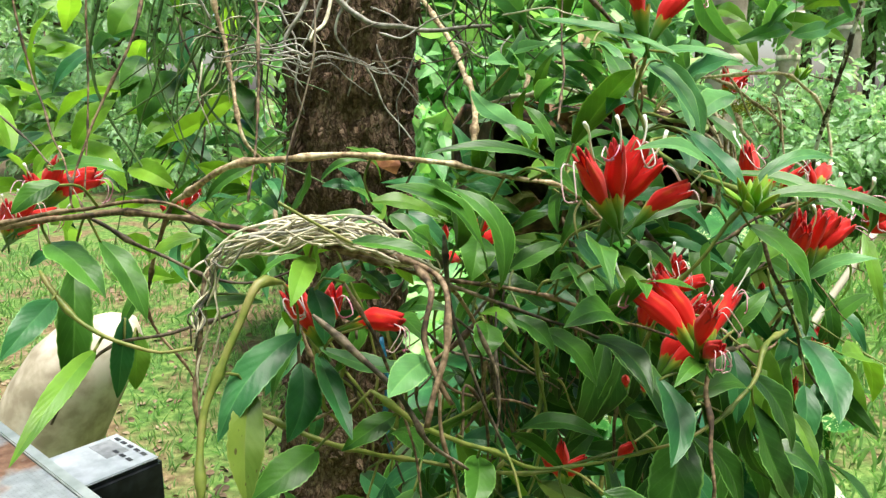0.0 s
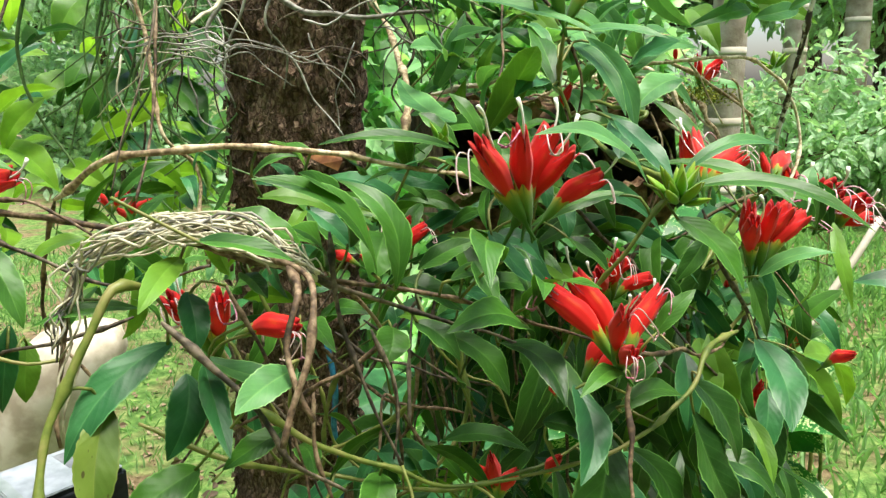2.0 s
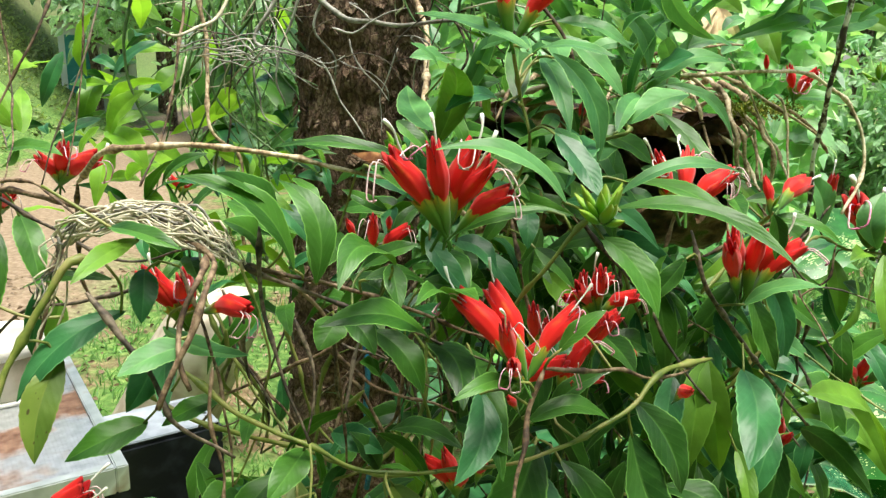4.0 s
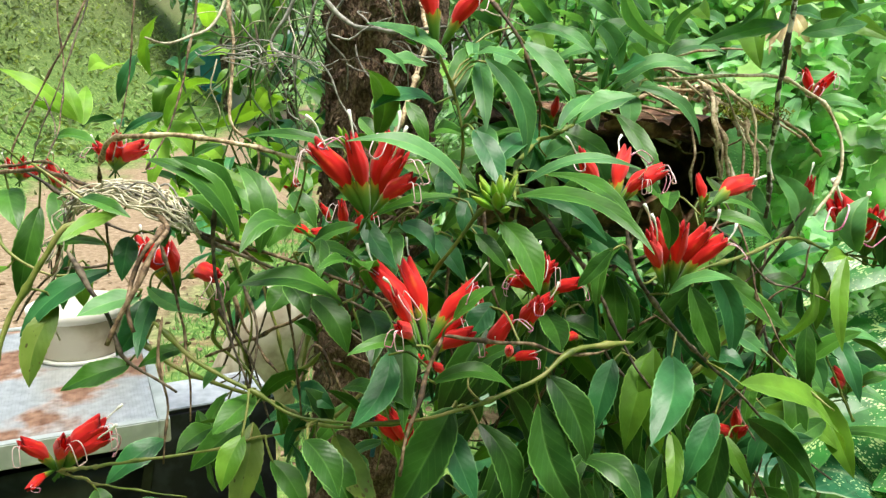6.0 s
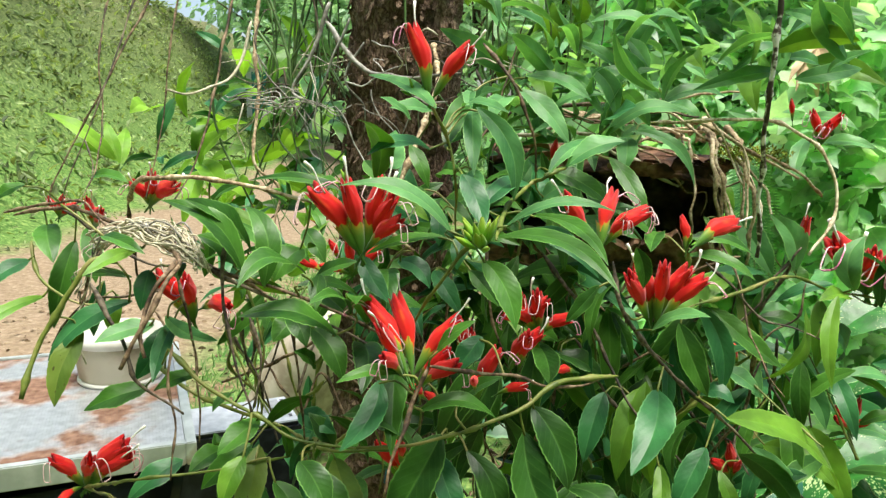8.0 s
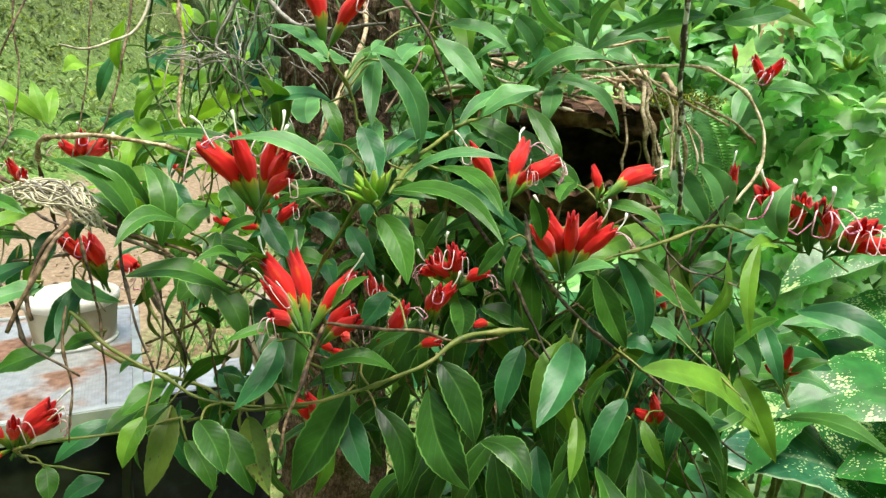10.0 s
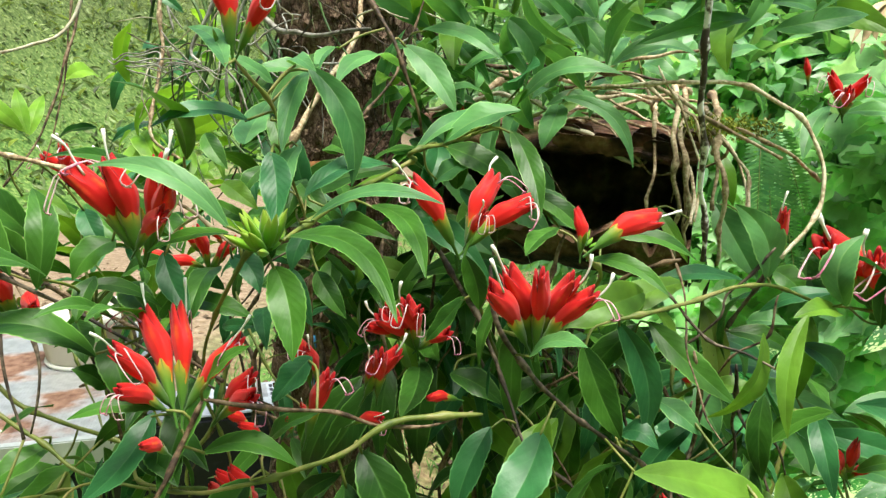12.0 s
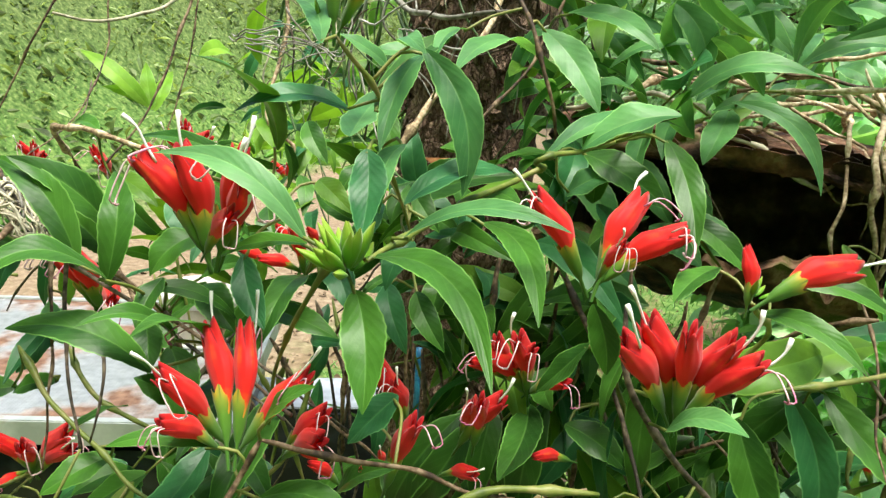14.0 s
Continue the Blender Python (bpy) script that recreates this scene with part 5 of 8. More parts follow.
leaf(vine_right, (0.375, 0.991, 1.247), (0.416, 0.983, 1.196), 0.014, 0, 0.14, LEAF_LIGHT)
leaf(vine_right, (0.401, 1.128, 1.234), (0.456, 1.122, 1.155), 0.039, 0, 0.14, LEAF_LIT)
leaf(vine_right, (0.408, 1.164, 1.204), (0.443, 1.154, 1.165), 0.029, 0, 0.14, LEAF_BLUE)
leaf(vine_right, (0.416, 1.060, 1.099), (0.485, 1.080, 1.071), 0.028, 0, 0.14, LEAF_BLUE)
leaf(vine_right, (0.444, 0.994, 1.071), (0.490, 1.005, 1.070), 0.020, 0, 0.14, LEAF_LIGHT)
leaf(vine_right, (0.420, 0.899, 1.082), (0.463, 0.900, 1.058), 0.023, 0, 0.14, LEAF_LIT)
leaf(vine_right, (0.238, 0.834, 1.092), (0.305, 0.851, 1.057), 0.030, 0, 0.14, LEAF_BLUE)
leaf(vine_right, (0.349, 1.361, 1.269), (0.373, 1.346, 1.202), 0.024, 0, 0.14, LEAF_LIGHT)
leaf(vine_right, (0.463, 1.156, 1.161), (0.502, 1.154, 1.136), 0.033, 0, 0.14, LEAF)
leaf(vine_right, (0.438, 1.179, 1.087), (0.484, 1.190, 1.088), 0.032, 0, 0.14, LEAF_LIT)
flower(vine_right, (0.361, 0.744, 1.171), (0.347, 0.720, 1.225), 30, "|", 1.08)
flower(vine_right, (0.363, 0.752, 1.168), (0.354, 0.743, 1.231), 0, "|", 1.08)
flower(vine_right, (0.370, 0.752, 1.169), (0.388, 0.760, 1.227), -20, "|", 1.1)
flower(vine_right, (0.376, 0.745, 1.173), (0.404, 0.759, 1.220), -40, "s|", 1.1)
flower(vine_right, (0.397, 0.790, 1.243), (0.421, 0.837, 1.271), -10, "|")
flower(vine_right, (0.388, 0.780, 1.239), (0.385, 0.789, 1.271), 0, "z")
leaf(vine_right, (0.584, 1.044, 1.144), (0.595, 1.070, 1.215), 0.019, mat=LEAF, mid=(0.583, 1.055, 1.183))
flower(vine_right, (0.487, 1.021, 1.194), (0.491, 1.027, 1.250), 0, "|")
flower(vine_right, (0.566, 1.107, 1.153), (0.530, 1.075, 1.232), 20, "s|", 1.45)
flower(vine_right, (0.571, 1.108, 1.150), (0.572, 1.080, 1.217), 0, "s|", 1.45)
flower(vine_right, (0.585, 1.112, 1.146), (0.592, 1.076, 1.214), 10, "ss|", 1.5)
flower(vine_right, (0.630, 1.122, 1.136), (0.640, 1.082, 1.192), 0, "ss", 1.4)
flower(vine_right, (0.602, 1.120, 1.139), (0.601, 1.080, 1.205), 0, "s", 1.45)
flower(vine_right, (0.612, 1.125, 1.139), (0.651, 1.111, 1.186), -20, "s|", 1.45)
flower(vine_right, (0.616, 1.125, 1.132), (0.670, 1.125, 1.160), -20, "s", 1.45)
flower(vine_right, (0.570, 1.098, 0.958), (0.553, 1.079, 1.004), 0, "z")
flower(vine_right, (0.570, 1.098, 0.958), (0.575, 1.092, 1.011), 0, "z")
flower(vine_right, (0.570, 1.098, 0.958), (0.590, 1.092, 0.986), 0, "z")
flower(vine_right, (0.570, 1.098, 0.958), (0.551, 1.074, 0.990), 0, "z")
flower(vine_right, (0.494, 1.340, 1.335), (0.483, 1.325, 1.386), 0, "s", 1.05)
flower(vine_right, (0.497, 1.338, 1.335), (0.505, 1.300, 1.372), 0, "ss", 1.2)
flower(vine_right, (0.452, 1.340, 1.368), (0.449, 1.335, 1.402), 0, "z", 1.0)
flower(vine_right, (0.494, 1.340, 1.335), (0.516, 1.330, 1.382), 0, "s", 1.05)
flower(vine_right, (0.221, 0.767, 1.138), (0.208, 0.744, 1.158), 0, "s")
flower(vine_right, (0.221, 0.767, 1.138), (0.223, 0.755, 1.178), 0, "s")
flower(vine_right, (0.221, 0.767, 1.138), (0.245, 0.764, 1.176), 0, "s")
flower(vine_right, (0.226, 0.715, 1.108), (0.241, 0.708, 1.147), 0, "|")
flower(vine_right, (0.229, 0.711, 1.105), (0.251, 0.720, 1.152), 0, "|")
flower(vine_right, (0.431, 0.981, 1.063), (0.421, 0.964, 1.103), 0, "z")
flower(vine_right, (0.370, 0.745, 1.171), (0.374, 0.747, 1.229), -10, "", 1.05)
flower(vine_right, (0.235, 0.772, 1.131), (0.218, 0.751, 1.170), 20, "s|", 1.2)
flower(vine_right, (0.238, 0.773, 1.131), (0.238, 0.764, 1.182), 0, "s|", 1.2)
flower(vine_right, (0.240, 0.774, 1.131), (0.270, 0.774, 1.159), -20, "s", 1.2)
flower(vine_right, (0.236, 0.718, 1.105), (0.246, 0.712, 1.151), 0, "s", 1.2)
stem(vine_right, [(0.318, 0.761, 1.222), (0.335, 0.751, 1.173), (0.379, 0.781, 1.108), (0.441, 0.869, 1.021), (0.500, 0.901, 0.957), (0.548, 0.932, 0.910)], 0.0024, STEM_DARK)
stem(vine_right, [(0.390, 0.783, 1.239), (0.379, 0.841, 1.200), (0.340, 0.813, 1.152), (0.335, 0.751, 1.173)], 0.0022, STEM_GREEN)
stem(vine_right, [(0.392, 0.841, 1.167), (0.436, 0.911, 1.176), (0.480, 1.002, 1.180), (0.530, 1.066, 1.154), (0.589, 1.114, 1.139), (0.633, 1.149, 1.105)], 0.0023, STEM_GREEN)
stem(vine_right, [(0.290, 1.000, 1.362), (0.387, 0.968, 1.368), (0.416, 0.985, 1.370), (0.446, 1.002, 1.367), (0.466, 1.011, 1.359), (0.495, 1.023, 1.340), (0.509, 1.026, 1.319), (0.520, 1.025, 1.292), (0.523, 1.021, 1.273), (0.522, 1.016, 1.256), (0.513, 1.004, 1.234), (0.499, 0.989, 1.211)], 0.0021, STEM_PALE, taper=0.9)
stem(vine_right, [(0.437, 1.033, 1.327), (0.456, 1.056, 1.315), (0.470, 1.076, 1.307), (0.486, 1.096, 1.294), (0.496, 1.113, 1.281), (0.505, 1.128, 1.268)], 0.0019, STEM_TAN, taper=0.9)
stem(vine_right, [(0.288, 1.182, 1.368), (0.308, 1.162, 1.345), (0.325, 1.139, 1.323), (0.343, 1.121, 1.310), (0.361, 1.101, 1.296), (0.377, 1.080, 1.283), (0.390, 1.057, 1.268), (0.402, 1.030, 1.247), (0.411, 1.003, 1.232)], 0.0021, STEM_PALE, taper=0.8, wander=0.005)
stem(vine_right, [(0.336, 1.134, 1.312), (0.352, 1.130, 1.300), (0.366, 1.126, 1.284), (0.376, 1.115, 1.270), (0.383, 1.090, 1.235)], 0.0016, STEM_PALE, taper=0.8, wander=0.004)
stem(vine_right, [(0.364, 1.011, 1.385), (0.376, 1.010, 1.364), (0.386, 1.009, 1.348), (0.394, 1.007, 1.334), (0.402, 1.004, 1.318), (0.410, 1.001, 1.300), (0.417, 0.999, 1.290)], 0.0013, STEM_PALE, taper=0.9, wander=0.003)
stem(vine_right, [(0.407, 0.955, 1.345), (0.415, 0.959, 1.339), (0.421, 0.960, 1.327), (0.427, 0.960, 1.310), (0.428, 0.954, 1.288), (0.429, 0.948, 1.266), (0.430, 0.942, 1.244)], 0.0014, STEM_PALE, taper=0.9, wander=0.003)
stem(vine_right, [(0.384, 1.114, 1.323), (0.404, 1.114, 1.311), (0.418, 1.108, 1.300), (0.432, 1.102, 1.285), (0.442, 1.093, 1.272), (0.448, 1.080, 1.256), (0.450, 1.064, 1.241)], 0.0019, STEM_PALE, taper=0.9, wander=0.004)
stem(vine_right, [(0.385, 1.150, 1.318), (0.402, 1.155, 1.300), (0.416, 1.155, 1.282), (0.428, 1.152, 1.256), (0.432, 1.148, 1.238), (0.430, 1.140, 1.215)], 0.0016, STEM_PALE, taper=0.9, wander=0.004)
stem(vine_right, [(0.241, 0.999, 1.281), (0.253, 0.993, 1.272), (0.266, 0.987, 1.260), (0.275, 0.990, 1.248), (0.290, 0.986, 1.236)], 0.0008, STEM_BROWN, knots=False, sides=5)
stem(vine_right, [(0.243, 1.100, 1.333), (0.275, 1.120, 1.327), (0.308, 1.120, 1.319), (0.338, 1.122, 1.311)], 0.0020, STEM_TAN, taper=0.9, wander=0.004)
stem(vine_right, [(0.250, 1.060, 1.347), (0.281, 1.075, 1.352), (0.300, 1.110, 1.354), (0.308, 1.150, 1.346)], 0.0022, STEM_PALE, taper=0.9, wander=0.004)
stem(vine_right, [(0.452, 0.845, 1.540), (0.451, 0.848, 1.470), (0.449, 0.853, 1.421), (0.446, 0.863, 1.384), (0.445, 0.869, 1.369), (0.444, 0.874, 1.349), (0.447, 0.890, 1.316), (0.445, 0.895, 1.300), (0.444, 0.900, 1.279), (0.448, 0.908, 1.257), (0.446, 0.915, 1.215)], 0.0030, STEM_LICHEN, taper=0.75, wander=0.003)
stem(vine_right, [(0.192, 0.867, 1.176), (0.197, 0.850, 1.097), (0.201, 0.836, 1.031)], 0.0018, STEM_BROWN)
stem(vine_right, [(0.115, 1.078, 1.350), (0.132, 1.120, 1.371), (0.179, 1.188, 1.372), (0.236, 1.247, 1.359)], 0.0040, STEM_TAN)
stem(vine_right, [(0.201, 1.056, 1.282), (0.233, 1.111, 1.318), (0.272, 1.194, 1.345), (0.306, 1.268, 1.356)], 0.0034, STEM_TAN)
stem(vine_right, [(0.182, 1.075, 1.311), (0.217, 1.128, 1.331), (0.225, 1.193, 1.366)], 0.0030, STEM_TAN)
stem(vine_right, [(0.566, 1.097, 0.963), (0.581, 1.077, 0.930), (0.535, 1.057, 1.024), (0.504, 1.036, 1.087)], 0.0018, STEM_GREEN)
stem(vine_right, [(0.350, 1.027, 1.370), (0.395, 1.021, 1.345), (0.441, 1.036, 1.318), (0.477, 1.062, 1.296)], 0.0026, STEM_TAN)
stem(vine_right, [(0.180, 1.044, 1.292), (0.198, 1.089, 1.321), (0.239, 1.145, 1.338), (0.280, 1.195, 1.331)], 0.0026, STEM_TAN, wander=0.004)


leaf(vine_low, (0.231, 0.786, 1.114), (0.277, 0.696, 1.102), 0.028, mat=LEAF_SHADED, mid=(0.260, 0.741, 1.108))
leaf(vine_low, (0.279, 0.644, 1.097), (0.320, 0.637, 1.024), 0.035, mat=LEAF_SHADED, mid=(0.305, 0.640, 1.069))
leaf(vine_low, (0.276, 0.629, 1.076), (0.320, 0.626, 0.981), 0.041, mat=LEAF_SHADED, mid=(0.292, 0.617, 1.029))
leaf(vine_low, (0.203, 0.602, 1.068), (0.171, 0.551, 0.981), 0.044, mat=LEAF_SHADED, mid=(0.191, 0.571, 1.027))
leaf(vine_low, (0.222, 0.621, 1.048), (0.260, 0.600, 0.974), 0.028, mat=LEAF_SHADED, mid=(0.253, 0.614, 1.021))
leaf(vine_low, (0.375, 0.753, 1.095), (0.373, 0.658, 1.042), 0.037, mat=LEAF_BLUE, mid=(0.383, 0.704, 1.072))
leaf(vine_low, (0.440, 0.789, 1.064), (0.556, 0.913, 0.953), 0.042, mat=LEAF_LIGHT, mid=(0.505, 0.852, 1.035))
leaf(vine_low, (0.428, 0.822, 0.992), (0.413, 0.801, 0.903), 0.031, mat=LEAF_SHADED, mid=(0.423, 0.807, 0.949))
leaf(vine_low, (0.306, 0.685, 1.001), (0.367, 0.662, 0.973), 0.030, mat=LEAF_SHADED, mid=(0.346, 0.676, 0.999))
leaf(vine_low, (0.379, 0.772, 1.006), (0.389, 0.720, 0.956), 0.018, mat=LEAF_LIGHT, mid=(0.388, 0.744, 0.985))
leaf(vine_low, (0.113, 0.595, 1.148), (0.158, 0.532, 1.123), 0.029, mat=LEAF_SHADED, mid=(0.147, 0.561, 1.145))
leaf(vine_low, (0.462, 0.884, 0.998), (0.517, 0.899, 0.943), 0.017, mat=LEAF_LIT, mid=(0.490, 0.889, 0.980))
leaf(vine_low, (0.431, 0.862, 0.972), (0.463, 0.844, 0.926), 0.017, mat=LEAF_LIGHT, mid=(0.445, 0.848, 0.952))
leaf(vine_low, (0.404, 0.848, 1.063), (0.442, 0.844, 1.062), 0.023, mat=LEAF_BLUE, mid=(0.422, 0.845, 1.073))
leaf(vine_low, (0.069, 0.631, 1.049), (0.141, 0.612, 1.052), 0.021, 0, 0.16, fold=0.85, mat=LEAF_SHADED)
leaf(vine_low, (0.062, 0.624, 1.015), (0.039, 0.612, 1.053), 0.023, 0, 0.10, fold=0.85, mat=LEAF_SHADED)
leaf(vine_low, (0.249, 0.812, 1.096), (0.300, 0.826, 1.074), 0.027, 0, 0.10, fold=0.85, mat=LEAF_SHADED)
leaf(vine_low, (0.116, 0.496, 1.065), (0.156, 0.482, 1.031), 0.027, 0, 0.10, fold=0.85, mat=LEAF_SHADED)
leaf(vine_low, (0.146, 0.564, 1.098), (0.194, 0.545, 1.086), 0.028, 0, 0.10, fold=0.85, mat=LEAF_SHADED)
leaf(vine_low, (0.211, 0.613, 1.094), (0.253, 0.629, 1.126), 0.018, 0, 0.10, fold=0.85, mat=LEAF_SHADED)
leaf(vine_low, (0.190, 0.615, 1.039), (0.237, 0.580, 0.992), 0.028, 0, 0.12, LEAF_BLUE, fold=0.85)
leaf(vine_low, (0.314, 0.777, 1.073), (0.307, 0.733, 1.007), 0.028, 0, 0.12, LEAF_BLUE, fold=0.85)
leaf(vine_low, (0.349, 0.839, 1.067), (0.335, 0.763, 0.981), 0.035, 0, 0.14, LEAF_LIGHT, fold=0.85)
leaf(vine_low, (0.351, 0.726, 0.986), (0.370, 0.701, 0.940), 0.024, 0, 0.12, LEAF_BLUE, fold=0.85)
leaf(vine_low, (0.419, 0.821, 1.014), (0.396, 0.774, 0.950), 0.029, 0, 0.14, LEAF_BLUE, fold=0.85)
flower(vine_low, (0.120, 0.678, 0.967), (0.098, 0.667, 1.015), 0, "z")
flower(vine_low, (0.120, 0.678, 0.967), (0.112, 0.669, 1.023), 0, "z")
flower(vine_low, (0.120, 0.678, 0.967), (0.131, 0.666, 1.009), 0, "z")
flower(vine_low, (0.441, 0.899, 0.948), (0.423, 0.878, 0.982), 0, "z")
flower(vine_low, (0.441, 0.899, 0.948), (0.439, 0.889, 0.999), 0, "z")
flower(vine_low, (0.441, 0.899, 0.948), (0.450, 0.889, 0.980), 0, "z")
flower(vine_low, (0.281, 0.773, 1.092), (0.268, 0.748, 1.104), 0, "z")
flower(vine_low, (0.153, 0.612, 1.023), (0.161, 0.601, 1.055), 0, "z")
flower(vine_low, (0.217, 0.635, 1.097), (0.226, 0.623, 1.120), 0, "z")
flower(vine_low, (0.166, 0.639, 1.084), (0.159, 0.623, 1.107), 0, "z")
flower(vine_low, (0.182, 0.638, 1.079), (0.176, 0.622, 1.102), 0, "z")
stem(vine_low, [(-0.160, 0.579, 1.092), (-0.087, 0.582, 1.058), (-0.023, 0.643, 1.012), (0.071, 0.596, 1.025), (0.147, 0.608, 1.037), (0.202, 0.633, 1.057)], 0.0025, STEM_GREEN)
stem(vine_low, [(0.210, 0.556, 1.151), (0.238, 0.588, 1.140), (0.266, 0.630, 1.128), (0.290, 0.659, 1.113), (0.317, 0.682, 1.112), (0.334, 0.713, 1.117)], 0.0019, STEM_BROWN, wander=0.003)
stem(vine_low, [(0.210, 0.556, 1.151), (0.204, 0.548, 1.126), (0.203, 0.529, 1.098), (0.200, 0.510, 1.071), (0.198, 0.504, 1.049)], 0.0022, STEM_BROWN, wander=0.003)
stem(vine_low, [(0.342, 0.716, 1.116), (0.299, 0.664, 1.118), (0.278, 0.629, 1.102), (0.255, 0.605, 1.091), (0.206, 0.569, 1.074), (0.130, 0.565, 1.053)], 0.0025, STEM_GREEN)


# ---- clustered green buds beside the big flowers ----
def bud_cluster(parent, at, size, seed, n=11):
    rnd = random.Random(seed)
    for i in range(n):
        a, e = rnd.uniform(0, 2 * math.pi), rnd.uniform(0.25, 1.4)
        d = Vector((math.cos(a) * math.cos(e), math.sin(a) * math.cos(e) - 0.25, math.sin(e))).normalized()
        rings = [(0.0, 0, 0.0012, 0), (0.2, 0.004, 0.0028, 0), (0.5, 0.010, 0.0034, 0), (0.8, 0.016, 0.0022, 0), (1.0, 0.021, 0.0003, 0)]
        v, f, uv = revolve(rings, 8, lambda u, q: (0, 1 + 0.12 * math.cos(4 * q)))
        ob = mesh_object("bud", v, f, BUD, parent, "small yellow-green pointed bud" if i == 0 else "", uv)
        ob.matrix_basis = Matrix.Translation(Vector(at) + d * 0.006) @ d.to_track_quat("Z", "Y").to_matrix().to_4x4() @ Matrix.Scale(size * rnd.uniform(0.8, 1.15), 4)


bud_cluster(vine_front, (0.245, 0.590, 1.252), 1.25, 3, 16)
bud_cluster(vine_right, (0.388, 0.783, 1.240), 0.6, 4, 4)
bud_cluster(vine_right, (0.61, 1.33, 1.36), 1.2, 5, 9)
bud_cluster(vine_front, (0.075, 0.640, 1.292), 0.9, 6, 6)
bud_cluster(vine_upper, (0.150, 0.640, 1.385), 0.8, 7, 5)


# ---- leaves deeper in the mass ----
def leaf_meshes(mat, seed, length=0.1, n=5, width=0.3):
    rnd = random.Random(seed)
    made = []
    for i in range(n):
        made.append(shared("leaf", blade(length, length * width * rnd.uniform(0.85, 1.2), rnd.uniform(0.08, 0.2), rnd.uniform(0.2, 0.6), rnd.uniform(-0.02, 0.14), 10, sweep=rnd.uniform(-0.08, 0.08), twist=rnd.uniform(-0.4, 0.4)), mat, 5))
    return made


DEEP = leaf_meshes(LEAF, 1, width=0.26) + leaf_meshes(LEAF_BLUE, 2, n=3, width=0.25)
DEEP_LIGHT = leaf_meshes(LEAF_LIGHT, 3, n=4)
DEEP_SHADED = leaf_meshes(LEAF_SHADED, 6, width=0.26)
PALE = leaf_meshes(LEAF_YOUNG, 4, n=4, width=0.34)
DEEP_LIT = leaf_meshes(LEAF_LIT, 5, n=5, width=0.26)


HOLLOW = Vector((0.29, 1.10, 1.265))


def near_hollow(p):
    """Whether p lies on the camera's lines of sight to the log's hollow, kept leafless."""
    for way in (Vector((0.30, -0.95, 0.13)), Vector((0.36, -0.90, 0.16)), Vector((0.33, -0.75, 0.14))):
        w = way.normalized()
        s = (p - HOLLOW).dot(w)
        if -0.2 < s < 0.5 and (p - HOLLOW - w * s).length < 0.075:
            return True
    return False


def scatter(parent, centre, radii, n, seed, droop, light=0.15, out=(0, -0.4), size=(0.7, 1.15), pale=None):
    """Leaves through an ellipsoid, on pairs of short twigs; droop -1 hangs down, +1 stands up."""
    rnd = random.Random(seed)
    for i in range(n):
        while True:
            q = Vector((rnd.uniform(-1, 1), rnd.uniform(-1, 1), rnd.uniform(-1, 1)))
            if q.length < 1:
                break
        p = Vector(centre) + Vector((q.x * radii[0], q.y * radii[1], q.z * radii[2]))
        if near_hollow(p) or (p.x < 0.06 and p.y > 0.85 and p.z > 1.31 and p.x > -0.2):
            continue
        d = Vector((rnd.gauss(0, 0.8) + out[0], rnd.gauss(0, 0.5) + out[1], rnd.gauss(0, 0.45) + droop)).normalized()
        up = Vector((rnd.gauss(0, 0.75), rnd.gauss(0, 0.7) - 0.45, 0.8))
        z = (up - d * up.dot(d)).normalized()
        me = rnd.choice((pale or DEEP_LIGHT) if rnd.random() < light else DEEP_LIT if droop > 0 else DEEP_SHADED if parent is vine_low else DEEP)
        ob = new("leaf", me)
        ob.parent = parent
        k = rnd.uniform(*size)
        ob.matrix_basis = Matrix.Translation(p) @ Matrix((d, z.cross(d), z)).transposed().to_4x4() @ Matrix.Scale(k, 4)


scatter(vine_right, (0.40, 0.95, 1.03), (0.20, 0.13, 0.16), 62, 11, -1.0, size=(0.7, 1.2))
scatter(vine_low, (0.24, 0.82, 0.97), (0.24, 0.12, 0.14), 66, 12, -1.7, size=(0.7, 1.25))
scatter(vine_upper, (0.20, 1.00, 1.47), (0.30, 0.14, 0.10), 80, 13, 0.25, 0.25)
scatter(vine_front, (0.16, 0.88, 1.19), (0.17, 0.09, 0.13), 95, 14, -0.4, size=(0.5, 1.1))
scatter(vine_right, (0.50, 1.07, 1.06), (0.09, 0.12, 0.20), 16, 15, -0.6, 0.3, size=(0.5, 0.9))
scatter(vine_left, (-0.50, 1.20, 1.28), (0.27, 0.25, 0.26), 85, 16, -0.2, 0.6, pale=PALE)
scatter(vine_front, (0.08, 0.80, 1.20), (0.10, 0.07, 0.08), 24, 25, -0.3, 0.1, size=(0.5, 0.9))
scatter(vine_upper, (0.15, 0.98, 1.345), (0.20, 0.06, 0.05), 52, 28, 0.2, 0.2, size=(0.6, 1.0))
scatter(vine_right, (0.34, 1.16, 0.86), (0.26, 0.10, 0.24), 90, 23, -0.6, 0.05, size=(0.8, 1.5))
scatter(vine_low, (0.10, 1.05, 0.84), (0.16, 0.10, 0.20), 50, 24, -0.7, 0.05, size=(0.8, 1.4))
scatter(vine_upper, (0.46, 1.06, 1.47), (0.12, 0.12, 0.06), 24, 26, 0.25, 0.4, size=(0.6, 1.1))
scatter(vine_front, (0.16, 0.95, 1.10), (0.12, 0.08, 0.07), 40, 27, -0.9, 0.1, size=(0.6, 1.1))
scatter(vine_left, (-0.10, 0.80, 1.02), (0.16, 0.10, 0.12), 10, 17, -0.8, 0.1)
scatter(vine_left, (-0.04, 0.66, 0.98), (0.12, 0.08, 0.10), 12, 19, -0.7, 0.05, size=(0.45, 0.85))


